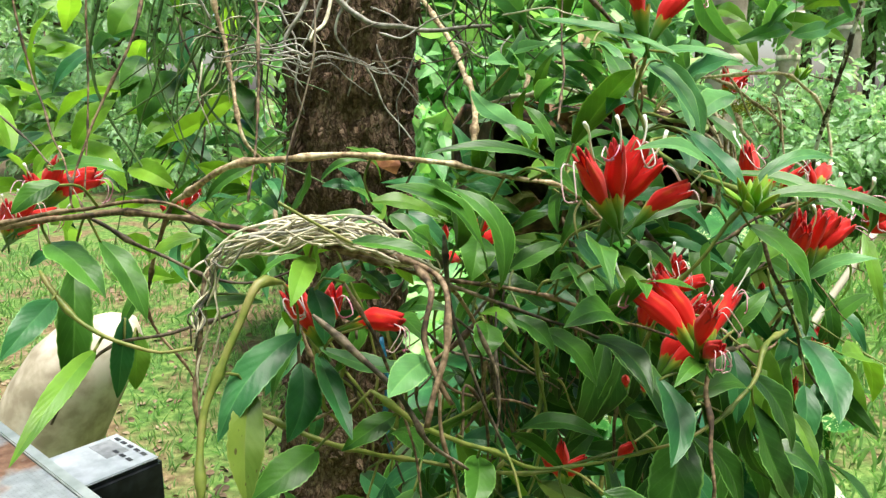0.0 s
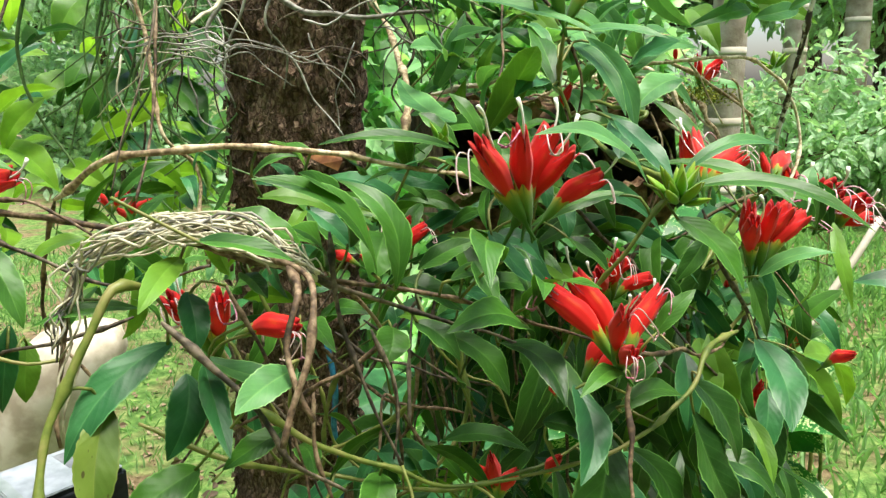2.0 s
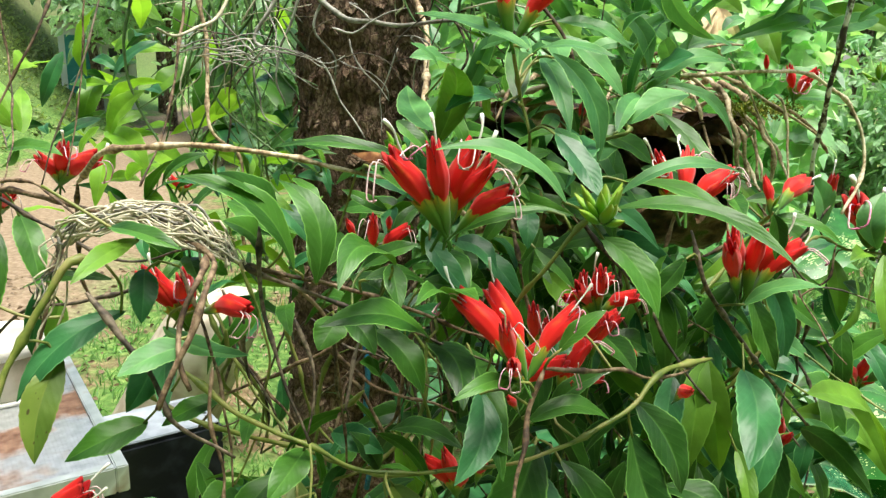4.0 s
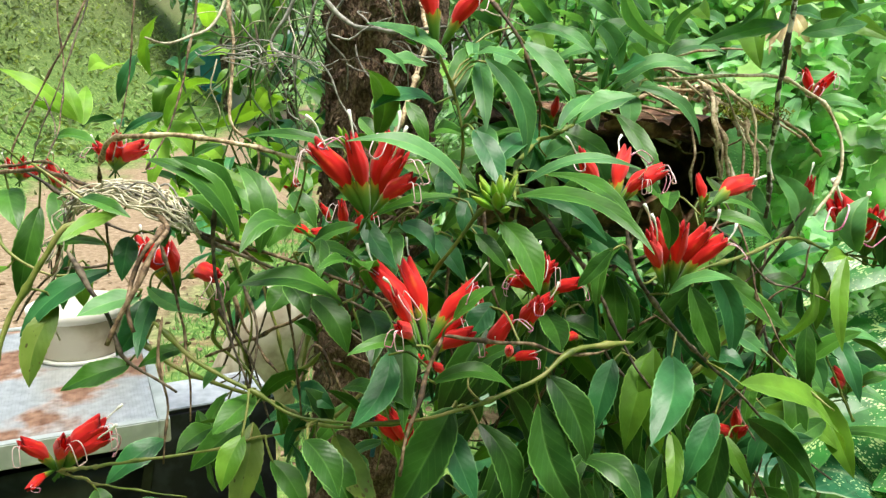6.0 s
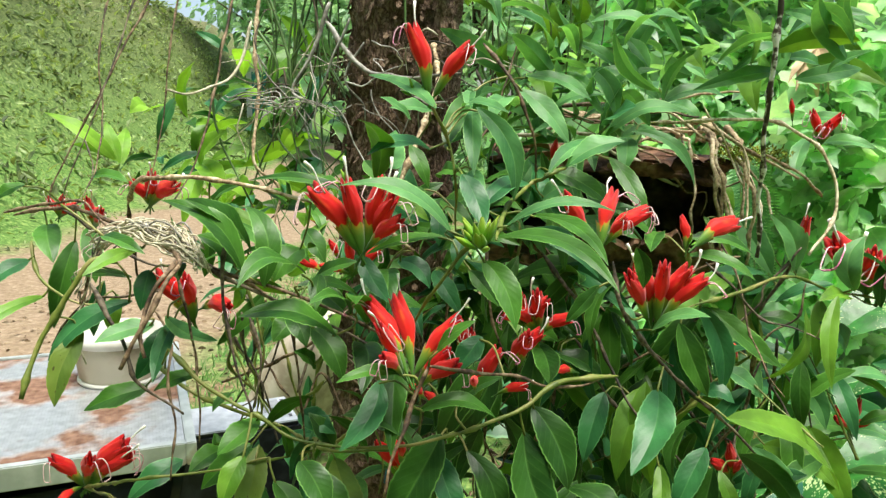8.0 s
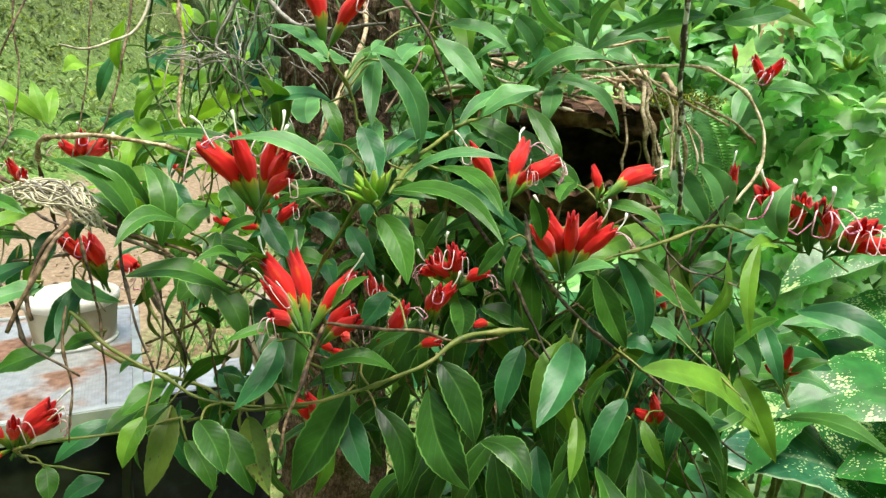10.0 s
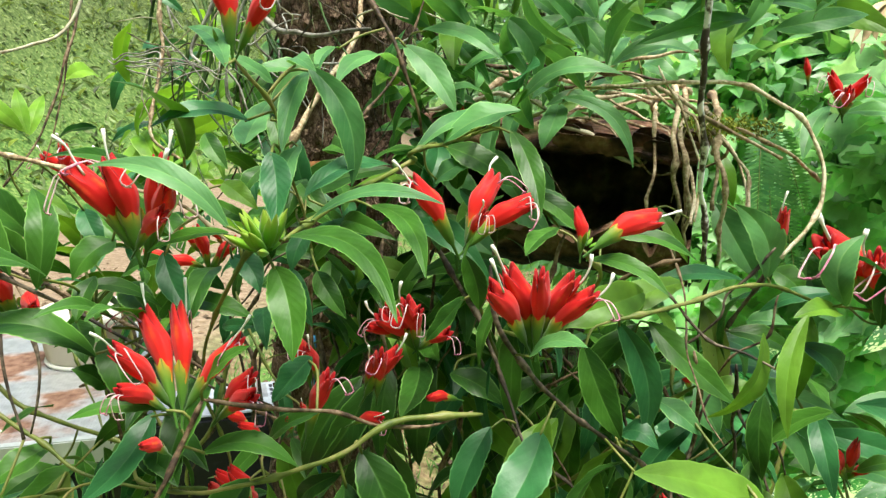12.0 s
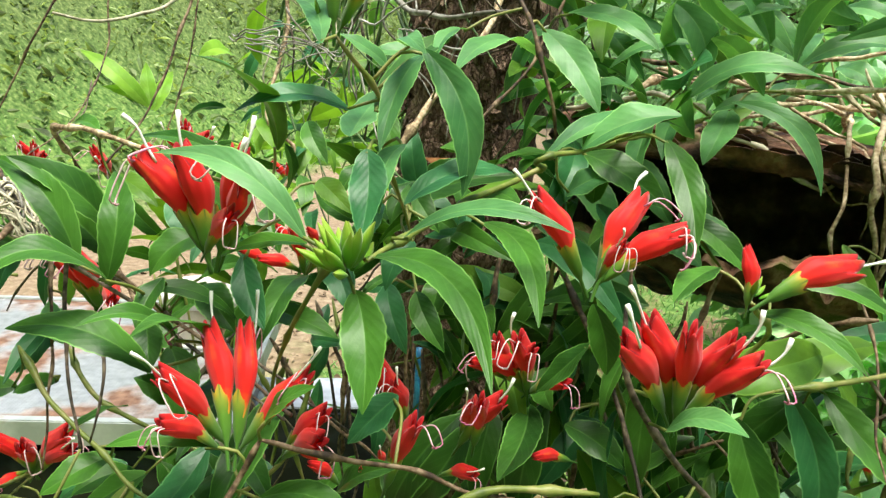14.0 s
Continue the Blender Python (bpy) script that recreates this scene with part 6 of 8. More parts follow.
scatter(vine_left, (-0.16, 0.84, 1.20), (0.18, 0.10, 0.11), 50, 29, -0.3, 0.15, size=(0.4, 0.8))
scatter(vine_left, (-0.02, 0.70, 1.17), (0.16, 0.07, 0.06), 22, 31, -0.3, 0.15, size=(0.45, 0.85))
scatter(vine_left, (-0.02, 0.62, 1.02), (0.10, 0.06, 0.07), 12, 32, -0.9, 0.0, size=(0.5, 0.8))
scatter(vine_right, (0.33, 0.96, 1.09), (0.10, 0.08, 0.08), 26, 30, -0.9, 0.1, size=(0.6, 1.0))


# ---- tree trunk ----
def trunk_axis(z):
    return Vector((-0.195 + 0.048 * z, 1.085 + 0.01 * z, z))


def tree_trunk():
    verts, faces = [], []
    segs, rows = 110, 420
    for i in range(rows + 1):
        z = 3.6 * i / rows
        c = trunk_axis(z)
        for k in range(segs):
            a = 2 * math.pi * k / segs
            p = Vector((math.cos(a), math.sin(a), 0))
            q = c * 1.0 + p * 0.09
            r = 0.086 + 0.035 * math.exp(-z * 3)
            r += 0.006 * noise.noise(q * 9) + 0.008 * noise.noise(Vector((q.x * 30, q.y * 30, q.z * 20)))
            r += 0.008 * abs(noise.noise(Vector((q.x * 62, q.y * 62, q.z * 50)))) + 0.003 * noise.noise(q * 120)
            r += 0.003 * math.sin(z * 62 + 2.2 * noise.noise(q * 8))
            verts.append(c + p * r)
    for i in range(rows):
        for k in range(segs):
            a, b = i * segs + k, i * segs + (k + 1) % segs
            faces.append((a, b, b + segs, a + segs))
    ob = thing("tree", "standing tree with rough brown flaking bark", "tree")
    tagged(ob, "standing tree with rough brown flaking bark", "tree")
    mesh_object("trunk", verts, faces, FLAKING, ob)
    # loose flakes that stand off the bark
    r3 = random.Random(14)
    fv, ff = [], []
    for i in range(520):
        z, a = r3.uniform(0.75, 1.65), r3.uniform(radians(185), radians(360))
        c = trunk_axis(z)
        out = Vector((math.cos(a), math.sin(a), 0))
        side = Vector((-out.y, out.x, 0))
        p = c + out * r3.uniform(0.089, 0.096)
        w, h = r3.uniform(0.003, 0.010), r3.uniform(0.003, 0.011)
        tilt = r3.uniform(-0.006, 0.006)
        o = len(fv)
        for q in range(5):
            g = 2 * math.pi * q / 5 + r3.uniform(-0.3, 0.3)
            fv.append(p + side * (w * math.cos(g)) + Vector((0, 0, h * math.sin(g))) + out * (tilt * math.sin(g) + 0.002))
        for q in range(5):
            fv.append(fv[o + q] - out * 0.003 + (c + out * 0.09 - fv[o + q]) * 0.12)
        ff.append(tuple(range(o, o + 5)))
        for q in range(5):
            ff.append((o + q, o + 5 + q, o + 5 + (q + 1) % 5, o + (q + 1) % 5))
    flakes = mesh_object("loose_bark", fv, ff, FLAKING, ob, smooth=False)
    flakes["kind"] = "stuff"
    scab = part("bark_scab", bark_scab(), DEAD_LEAF, ob, "torn orange-brown flap of bark")
    scab.matrix_basis = pose(-0.075, 0.985, 1.25, 70, 20, 10) @ Matrix.Scale(0.55, 4)
    return ob


def bark_scab():
    bm = bmesh.new()
    pts = [(-0.05, 0, 0), (-0.01, 0.018, 0.006), (0.02, 0.03, 0.012), (0.03, 0.012, 0.02), (0.028, -0.012, 0.01), (-0.01, -0.006, 0.004)]
    bm.faces.new([bm.verts.new(p) for p in pts])
    r = bmesh.ops.extrude_face_region(bm, geom=bm.faces[:])
    for v in r["geom"]:
        if isinstance(v, bmesh.types.BMVert):
            v.co.z -= 0.003
    bmesh.ops.recalc_face_normals(bm, faces=bm.faces[:])
    return bm


tree_trunk()


# ---- aerial roots and hanging strands round the trunk ----
roots = thing("aerial_roots", "pale grey aerial roots looped over the upper trunk", "roots")
ROOT_LINES = [
    ([(-0.16, 0.93, 1.50), (-0.10, 0.93, 1.435), (-0.03, 0.92, 1.42), (0.06, 0.93, 1.425)], 0.0042),
    ([(-0.13, 0.90, 1.52), (-0.155, 0.88, 1.44), (-0.175, 0.87, 1.40), (-0.15, 0.86, 1.385)], 0.0035),
    ([(-0.12, 0.93, 1.50), (-0.16, 0.92, 1.41), (-0.175, 0.92, 1.36), (-0.17, 0.93, 1.32)], 0.0022),
    ([(-0.10, 0.94, 1.47), (-0.13, 0.93, 1.42), (-0.11, 0.95, 1.38), (-0.12, 0.97, 1.34)], 0.0020),
]
for pts, r in ROOT_LINES:
    stem(roots, pts, r, ROOT_GREY, "root", knots=False, wander=0.004)
stem(roots, [(-0.093, 0.690, 1.470), (-0.095, 0.675, 1.425), (-0.100, 0.655, 1.402), (-0.105, 0.636, 1.395), (-0.103, 0.610, 1.388), (-0.098, 0.585, 1.386), (-0.093, 0.562, 1.388)], 0.0021, ROOT_PALE, "root", knots=False, wander=0.002)
rnd = random.Random(21)
for i in range(46):
    x, y = rnd.uniform(-0.30, 0.10), rnd.uniform(0.84, 0.98)
    z = rnd.uniform(1.37, 1.47)
    p = Vector((x, y, z))
    pts = [p]
    d = Vector((rnd.gauss(0, 1), rnd.gauss(0, 0.3), rnd.gauss(-0.2, 0.5))).normalized()
    for k in range(4):
        d = (d + Vector((rnd.gauss(0, 0.5), rnd.gauss(0, 0.2), rnd.gauss(-0.15, 0.4)))).normalized()
        pts.append(pts[-1] + d * rnd.uniform(0.015, 0.035))
    stem(roots, pts, rnd.uniform(0.0007, 0.0016), rnd.choice((ROOT_GREY, ROOT_PALE, STEM_DARK)), "root", knots=False, sides=5)
for i in range(8):
    z = 1.385 + rnd.uniform(-0.012, 0.012)
    x = rnd.uniform(-0.24, -0.18)
    stem(roots, [(x, 0.79, z), (x + 0.06, 0.80, z + rnd.uniform(-0.01, 0.006)), (x + rnd.uniform(0.09, 0.14), 0.82, z + rnd.uniform(-0.03, 0.01))], 0.0010, ROOT_GREY, "root", knots=False, sides=5, wander=0.02)

strands = thing("hanging_strands", "dark green stringy stems hanging beside the trunk", "hanging plant")
for i in range(42):
    side = rnd.random()
    x = rnd.uniform(-0.42, -0.22) if side < 0.72 else rnd.uniform(0.0, 0.22)
    y = rnd.uniform(0.95, 1.2) if side < 0.72 else rnd.uniform(0.92, 1.1)
    top = rnd.uniform(1.42, 1.75)
    low = rnd.uniform(1.12, 1.36) if side < 0.72 else rnd.uniform(1.25, 1.38)
    w = rnd.uniform(-0.10, 0.12)
    pts = [(x, y, top), (x - w * 0.5 + rnd.uniform(-0.02, 0.02), y, top * 0.6 + low * 0.4), (x + w * 0.1 + rnd.uniform(-0.02, 0.02), y, top * 0.25 + low * 0.75), (x + w, y, low)]
    stem(strands, pts, rnd.uniform(0.0014, 0.0032), rnd.choice((STRAND, STRAND, STRAND, STRAND, STEM_DARK)), "strand", taper=0.4, knots=False, sides=6)

# ---- mat of dry roots draped over the branch ----
mat_thing = thing("root_mat", "tangled mat of pale dry roots draped over a branch", "roots")
for i in range(100):
    off = Vector((rnd.gauss(0, 0.008), rnd.gauss(0, 0.007), 0))
    s0, s1 = sorted((rnd.uniform(0, 1), rnd.uniform(0, 1)))
    if s1 - s0 < 0.25:
        s1 = min(1, s0 + 0.35)
    h = rnd.uniform(-0.003, 0.010)
    pts = []
    for k in range(6):
        s = s0 + (s1 - s0) * k / 5
        arch = math.sin(math.pi * s)
        pts.append(Vector((-0.168 + 0.160 * s, 0.528 - 0.012 * s, 1.224 + 0.026 * arch + h * arch)) + off * (0.5 + arch) + Vector((rnd.gauss(0, 0.003), rnd.gauss(0, 0.004), rnd.gauss(0, 0.003))))
    v, f = tube_data(smooth_line(pts, 0.006), rnd.uniform(0.0005, 0.0012), 5)
    mesh_object("root", v, f, rnd.choice((ROOT_PALE, ROOT_PALE, ROOT_PALE, ROOT_GREY)), mat_thing)
for i in range(9):
    x, low = -0.160 + rnd.gauss(0, 0.004), rnd.uniform(1.10, 1.19)
    pts = []
    for k in range(6):
        s = k / 5
        pts.append(Vector((x - 0.013 * s + rnd.gauss(0, 0.0035), 0.524 - 0.02 * s + rnd.gauss(0, 0.004), 1.232 + (low - 1.232) * s)))
    v, f = tube_data(smooth_line(pts, 0.006), rnd.uniform(0.0006, 0.0010), 5)
    mesh_object("root", v, f, rnd.choice((ROOT_PALE, ROOT_GREY)), mat_thing)


# ---- hollow log behind the vines ----
def hollow_log():
    top = thing("hollow_log", "dark hollow log with mossy bark and clinging roots", "log")
    a, b = Vector((0.045, 1.09, 1.256)), Vector((0.365, 1.175, 1.240))
    u = (b - a).normalized()
    front = Vector((u.y, -u.x, 0)).normalized()
    w = Vector((0, 0, 1))
    verts, faces = [], []
    rows, segs = 90, 44
    lo, hi = radians(40), radians(334)
    for i in range(rows + 1):
        s = i / rows
        c = a.lerp(b, s)
        for shell in (0, 1):
            for k in range(segs + 1):
                g0 = lo + 0.14 * noise.noise(Vector((s * 5, 0, 3))) + 0.05 * noise.noise(Vector((s * 23, 0, 3)))
                g1 = hi + 0.45 * noise.noise(Vector((s * 6, 5, 3))) + 0.25 * noise.noise(Vector((s * 19, 5, 3)))
                g = g0 + (g1 - g0) * k / segs
                q = c + (front * math.cos(g) + w * math.sin(g)) * 0.11
                r = (0.125 if shell == 0 else 0.108) + 0.010 * noise.noise(q * 8) + 0.010 * noise.noise(q * 21) + 0.006 * noise.noise(q * 52)
                verts.append(c + (front * math.cos(g) + w * math.sin(g) * (0.60 if math.sin(g) > 0 else 0.88)) * r)
    n = segs + 1
    for i in range(rows):
        for k in range(segs):
            o, p = i * 2 * n + k, (i + 1) * 2 * n + k
            faces.append((o, p, p + 1, o + 1))
            o, p = o + n, p + n
            faces.append((o, o + 1, p + 1, p))
        for k in (0, segs):
            o, p = i * 2 * n + k, (i + 1) * 2 * n + k
            faces.append((o, o + n, p + n, p))
    for i in (0, rows):
        for k in range(segs):
            o = i * 2 * n + k
            faces.append((o, o + 1, o + n + 1, o + n))
        faces.append(tuple(i * 2 * n + n + k for k in range(n)))
    shell = mesh_object("log_shell", verts, faces, WOOD_BARK, top)
    shell.data.materials.append(WOOD_DARK)
    for p in shell.data.polygons:
        if min(q % (2 * n) // n for q in p.vertices) == 1:
            p.material_index = 1
    r2 = random.Random(5)
    # roots that run along the lip and bend down at its end
    for i in range(4):
        s = r2.uniform(0.0, 0.6)
        fr = r2.uniform(0.0, 0.06)
        h = 0.065 + r2.uniform(0.0, 0.07)
        e = r2.uniform(0.7, 1.05)
        low = r2.uniform(-0.02, 0.04)
        p0, p1 = a.lerp(b, s), a.lerp(b, e)
        pts = [p0 + front * fr * 0.7 + w * h, p0.lerp(p1, 0.5) + front * (fr + 0.02) + w * (h + r2.uniform(-0.005, 0.018)), p1 + front * (fr + 0.03) + w * (h - 0.045), p1 + u * 0.025 + front * (fr + 0.02) + w * ((h + low) * 0.4), p1 + u * r2.uniform(-0.01, 0.04) + front * fr + w * low]
        stem(top, pts, r2.uniform(0.0016, 0.0034), r2.choice((STEM_TAN, STEM_TAN, ROOT_PALE)), "root", wander=0.012)
    # coils round the open end
    for i in range(6):
        s, rr, g0 = r2.uniform(0.80, 1.06), r2.uniform(0.118, 0.16), r2.uniform(100, 150)
        pts = []
        for k in range(6):
            g = radians(g0 - k * r2.uniform(24, 34))
            pts.append(a.lerp(b, s + 0.012 * k) + (front * math.cos(g) + w * math.sin(g) * 0.8) * rr)
        stem(top, pts, r2.uniform(0.0020, 0.0042), r2.choice((STEM_TAN, STEM_TAN, ROOT_PALE)), "root", wander=0.008)
    # loose flakes of bark along the upper lip
    for i in range(22):
        s, g = r2.uniform(0.05, 1.0), radians(r2.uniform(40, 66))
        c = a.lerp(b, s) + (front * math.cos(g) + w * math.sin(g) * 0.62) * 0.128
        sx, sz = r2.uniform(0.012, 0.024), r2.uniform(0.007, 0.013)
        fv = []
        for side in (0, 1):
            for k in range(9):
                h = 2 * math.pi * k / 9
                e = 1 + 0.35 * noise.noise(Vector((math.cos(h) * 2, math.sin(h) * 2, i * 3.7)))
                fv.append(c + u * math.cos(h) * sx * e + w * math.sin(h) * sz * e + front * (0.006 * math.sin(h) + 0.003 - 0.004 * side))
        ff = [tuple(range(9)), tuple(range(17, 8, -1))] + [(k, k + 9, (k + 1) % 9 + 9, (k + 1) % 9) for k in range(9)]
        mesh_object("bark_flake", fv, ff, WOOD_BARK, top, smooth=False)
    # tufts of moss where the roots cross the end of the log
    rs = np.random.RandomState(3)
    p = np.array([tuple(a.lerp(b, q) + front * 0.09 + w * 0.085) for q in rs.uniform(0.95, 1.22, 900)]) + rs.normal(0, 1, (900, 3)) * np.array([0.006, 0.018, 0.006])
    v, f, uv = leaf_cloud(p, rs.normal(0, 1, (900, 3)) + np.array([0, -0.5, 0.6]), rs.uniform(0.003, 0.007, 900), 0.4, 3)
    mesh_object("moss", v, f, MOSS, top, "yellow-green moss", uv, smooth=False)
    for i in range(6):
        s = r2.uniform(0.0, 0.7)
        c = a.lerp(b, s) + w * (0.12 + r2.uniform(-0.01, 0.03)) + front * r2.uniform(0.0, 0.08)
        stem(top, [c, c + u * 0.07 + w * r2.uniform(-0.012, 0.016), c + u * r2.uniform(0.12, 0.2) + w * r2.uniform(-0.012, 0.02)], r2.uniform(0.0015, 0.004), r2.choice((STEM_TAN, STEM_BROWN)), "root", knots=False, wander=0.006)


hollow_log()


# ---- thin stems inside the foliage ----
rnd = random.Random(92)
for i in range(26):
    p = Vector((rnd.uniform(-0.18, 0.10), rnd.uniform(0.62, 0.78), rnd.uniform(1.08, 1.2)))
    pts = [p]
    d = Vector((rnd.gauss(0, 0.5), rnd.gauss(0, 0.15), -1)).normalized()
    for k in range(4):
        d = (d + Vector((rnd.gauss(0, 0.35), rnd.gauss(0, 0.1), rnd.gauss(0, 0.2)))).normalized()
        pts.append(pts[-1] + d * rnd.uniform(0.03, 0.06))
    stem(vine_left, pts, rnd.uniform(0.0014, 0.0026), rnd.choice((STEM_BROWN, STEM_DARK, STEM_GREEN)), sides=6, wander=0.004)
rnd = random.Random(91)
for i in range(70):
    v = (vine_front, vine_low, vine_right)[i % 3]
    p = Vector((rnd.uniform(0.0, 0.5), rnd.uniform(0.84, 1.0), rnd.uniform(0.95, 1.24)))
    if near_hollow(p):
        continue
    p.y += max(0, p.x - 0.3) * 0.5
    pts = [p]
    d = Vector((rnd.gauss(0, 0.45), rnd.gauss(0, 0.15), -1)).normalized()
    for k in range(4):
        d = (d + Vector((rnd.gauss(0, 0.3), rnd.gauss(0, 0.1), rnd.gauss(0, 0.25)))).normalized()
        pts.append(pts[-1] + d * rnd.uniform(0.03, 0.07))
    stem(v, pts, rnd.uniform(0.0012, 0.0028), rnd.choice((STEM_BROWN, STEM_BROWN, STEM_DARK, STEM_GREEN)), sides=6, wander=0.004)


# ---- leaf stalks from the nearest stem to each leaf ----
pool = np.array([tuple(p) for p in STEM_POINTS])
for parent, foot, way in LEAF_FEET:
    gap = np.linalg.norm(pool - np.array(foot), axis=1)
    k = int(gap.argmin())
    if 0.004 < gap[k] < 0.075:
        s = Vector(pool[k])
        mesh_object("leaf_stalk", *tube_data(smooth_line([s, s.lerp(foot, 0.6) - way * 0.004 + Vector((0, 0, 0.002)), foot + way * 0.004], 0.006), 0.0011, 6), STEM_GREEN, parent)


# ---- ground ----
FOOT, ALONG = Vector((-6.8, 5.1)), Vector((-0.43, 0.90)).normalized()
LEFT = Vector((-ALONG.y, ALONG.x))


def ease(a, b, x):
    t = min(1.0, max(0.0, (x - a) / (b - a)))
    return t * t * (3 - 2 * t)


def ground_height(x, y):
    d = (Vector((x, y)) - FOOT).dot(LEFT)
    h = 4.6 * ease(-0.1, 5.5, d) + 2.0 * ease(4, 30, d)
    far = math.hypot(x, y - 1)
    h += 0.25 * ease(6, 25, far) * (1 - ease(-0.5, 3, d))
    h += (0.03 + 0.12 * ease(0, 2, d)) * noise.noise(Vector((x * 0.9, y * 0.9, 0))) + 0.012 * noise.noise(Vector((x * 4, y * 4, 2)))
    return h


def ground_material():
    m, n, l, b = material("grassy_ground", 0.95, 0.0, 0.1)
    tc, sep = n.new("ShaderNodeTexCoord"), n.new("ShaderNodeSeparateXYZ")
    l.new(tc.outputs["Object"], sep.inputs[0])
    grain, blotch, wide = n.new("ShaderNodeTexNoise"), n.new("ShaderNodeTexNoise"), n.new("ShaderNodeTexNoise")
    for t, s, d in ((grain, 22, 8), (blotch, 3.0, 5), (wide, 0.9, 4)):
        t.inputs["Scale"].default_value, t.inputs["Detail"].default_value = s, d
        l.new(tc.outputs["Object"], t.inputs["Vector"])
    dot = n.new("ShaderNodeVectorMath")
    dot.operation = "DOT_PRODUCT"
    dot.inputs[1].default_value = (LEFT.x, LEFT.y, 0)
    l.new(tc.outputs["Object"], dot.inputs[0])
    jit = n.new("ShaderNodeMath")
    jit.operation = "MULTIPLY_ADD"
    jit.inputs[1].default_value = 1.6
    l.new(wide.outputs["Fac"], jit.inputs[0])
    l.new(dot.outputs["Value"], jit.inputs[2])
    zero = FOOT.dot(LEFT) + 0.8
    lo, hi = n.new("ShaderNodeMapRange"), n.new("ShaderNodeMapRange")
    lo.inputs["From Min"].default_value, lo.inputs["From Max"].default_value = zero - 3.3, zero - 2.7
    hi.inputs["From Min"].default_value, hi.inputs["From Max"].default_value = zero + 0.1, zero - 0.4
    both = n.new("ShaderNodeMath")
    both.operation = "MULTIPLY"
    for r in (lo, hi):
        l.new(jit.outputs[0], r.inputs["Value"])
    l.new(lo.outputs[0], both.inputs[0])
    l.new(hi.outputs[0], both.inputs[1])
    green = ramp(n, [(0.3, (0.045, 0.10, 0.022)), (0.5, (0.10, 0.19, 0.045)), (0.68, (0.20, 0.29, 0.08))])
    l.new(grain.outputs["Fac"], green.inputs[0])
    litter = ramp(n, [(0.3, (0.10, 0.07, 0.035)), (0.7, (0.26, 0.2, 0.11))])
    l.new(grain.outputs["Fac"], litter.inputs[0])
    bare = n.new("ShaderNodeMapRange")
    bare.inputs["From Min"].default_value, bare.inputs["From Max"].default_value = 0.46, 0.60
    l.new(blotch.outputs["Fac"], bare.inputs["Value"])
    flat, worn = n.new("ShaderNodeMapRange"), n.new("ShaderNodeMath")
    flat.inputs["From Min"].default_value, flat.inputs["From Max"].default_value = zero + 0.2, zero - 0.5
    l.new(jit.outputs[0], flat.inputs["Value"])
    worn.operation = "MULTIPLY"
    l.new(bare.outputs[0], worn.inputs[0])
    l.new(flat.outputs[0], worn.inputs[1])
    m1 = n.new("ShaderNodeMix")
    m1.data_type = "RGBA"
    l.new(worn.outputs[0], m1.inputs["Factor"])
    l.new(green.outputs[0], m1.inputs["A"])
    l.new(litter.outputs[0], m1.inputs["B"])
    slope = n.new("ShaderNodeMapRange")
    slope.inputs["From Min"].default_value, slope.inputs["From Max"].default_value = zero + 1.0, zero + 4.5
    l.new(jit.outputs[0], slope.inputs["Value"])
    soil = ramp(n, [(0.3, (0.06, 0.065, 0.030)), (0.55, (0.13, 0.14, 0.060)), (0.72, (0.24, 0.26, 0.12))])
    l.new(grain.outputs["Fac"], soil.inputs[0])
    m3 = n.new("ShaderNodeMix")
    m3.data_type = "RGBA"
    l.new(slope.outputs[0], m3.inputs["Factor"])
    l.new(m1.outputs["Result"], m3.inputs["A"])
    l.new(soil.outputs[0], m3.inputs["B"])
    m1 = m3
    sand = ramp(n, [(0.3, (0.19, 0.138, 0.088)), (0.55, (0.265, 0.20, 0.132)), (0.75, (0.36, 0.285, 0.20))])
    l.new(grain.outputs["Fac"], sand.inputs[0])
    m2 = n.new("ShaderNodeMix")
    m2.data_type = "RGBA"
    l.new(both.outputs[0], m2.inputs["Factor"])
    l.new(m1.outputs["Result"], m2.inputs["A"])
    l.new(sand.outputs[0], m2.inputs["B"])
    l.new(m2.outputs["Result"], b.inputs["Base Color"])
    bp = n.new("ShaderNodeBump")
    bp.inputs["Strength"].default_value, bp.inputs["Distance"].default_value = 0.8, 0.04
    l.new(grain.outputs["Fac"], bp.inputs["Height"])
    l.new(bp.outputs[0], b.inputs["Normal"])
    return m


verts, faces = [(0.0, 1.0, ground_height(0, 1))], []
RINGS, SEGS = 88, 150
for i in range(RINGS):
    r = 0.25 * 1.086**i
    for k in range(SEGS):
        a = 2 * math.pi * k / SEGS
        x, y = r * math.cos(a), 1 + r * math.sin(a)
        verts.append((x, y, ground_height(x, y)))
for k in range(SEGS):
    faces.append((0, 1 + k, 1 + (k + 1) % SEGS))
for i in range(RINGS - 1):
    for k in range(SEGS):
        a, b = 1 + i * SEGS + k, 1 + i * SEGS + (k + 1) % SEGS
        faces.append((a, a + SEGS, b + SEGS, b))
tagged(mesh_object("ground", verts, faces, ground_material()), "grassy ground with a sandy bare track below a bank", "ground", kind="structure")


def clump_points(rs, centres, spread, n):
    c = centres[rs.randint(0, len(centres), n)]
    off = rs.normal(0, 1, (n, 3))
    off /= np.linalg.norm(off, axis=1)[:, None]
    r = spread * rs.uniform(0.35, 1.0, n) ** 0.6
    p = c + off * r[:, None] * np.array([1, 1, 0.7])
    d = off + np.array([0, 0, -0.5]) + rs.normal(0, 0.4, (n, 3))
    return p, d


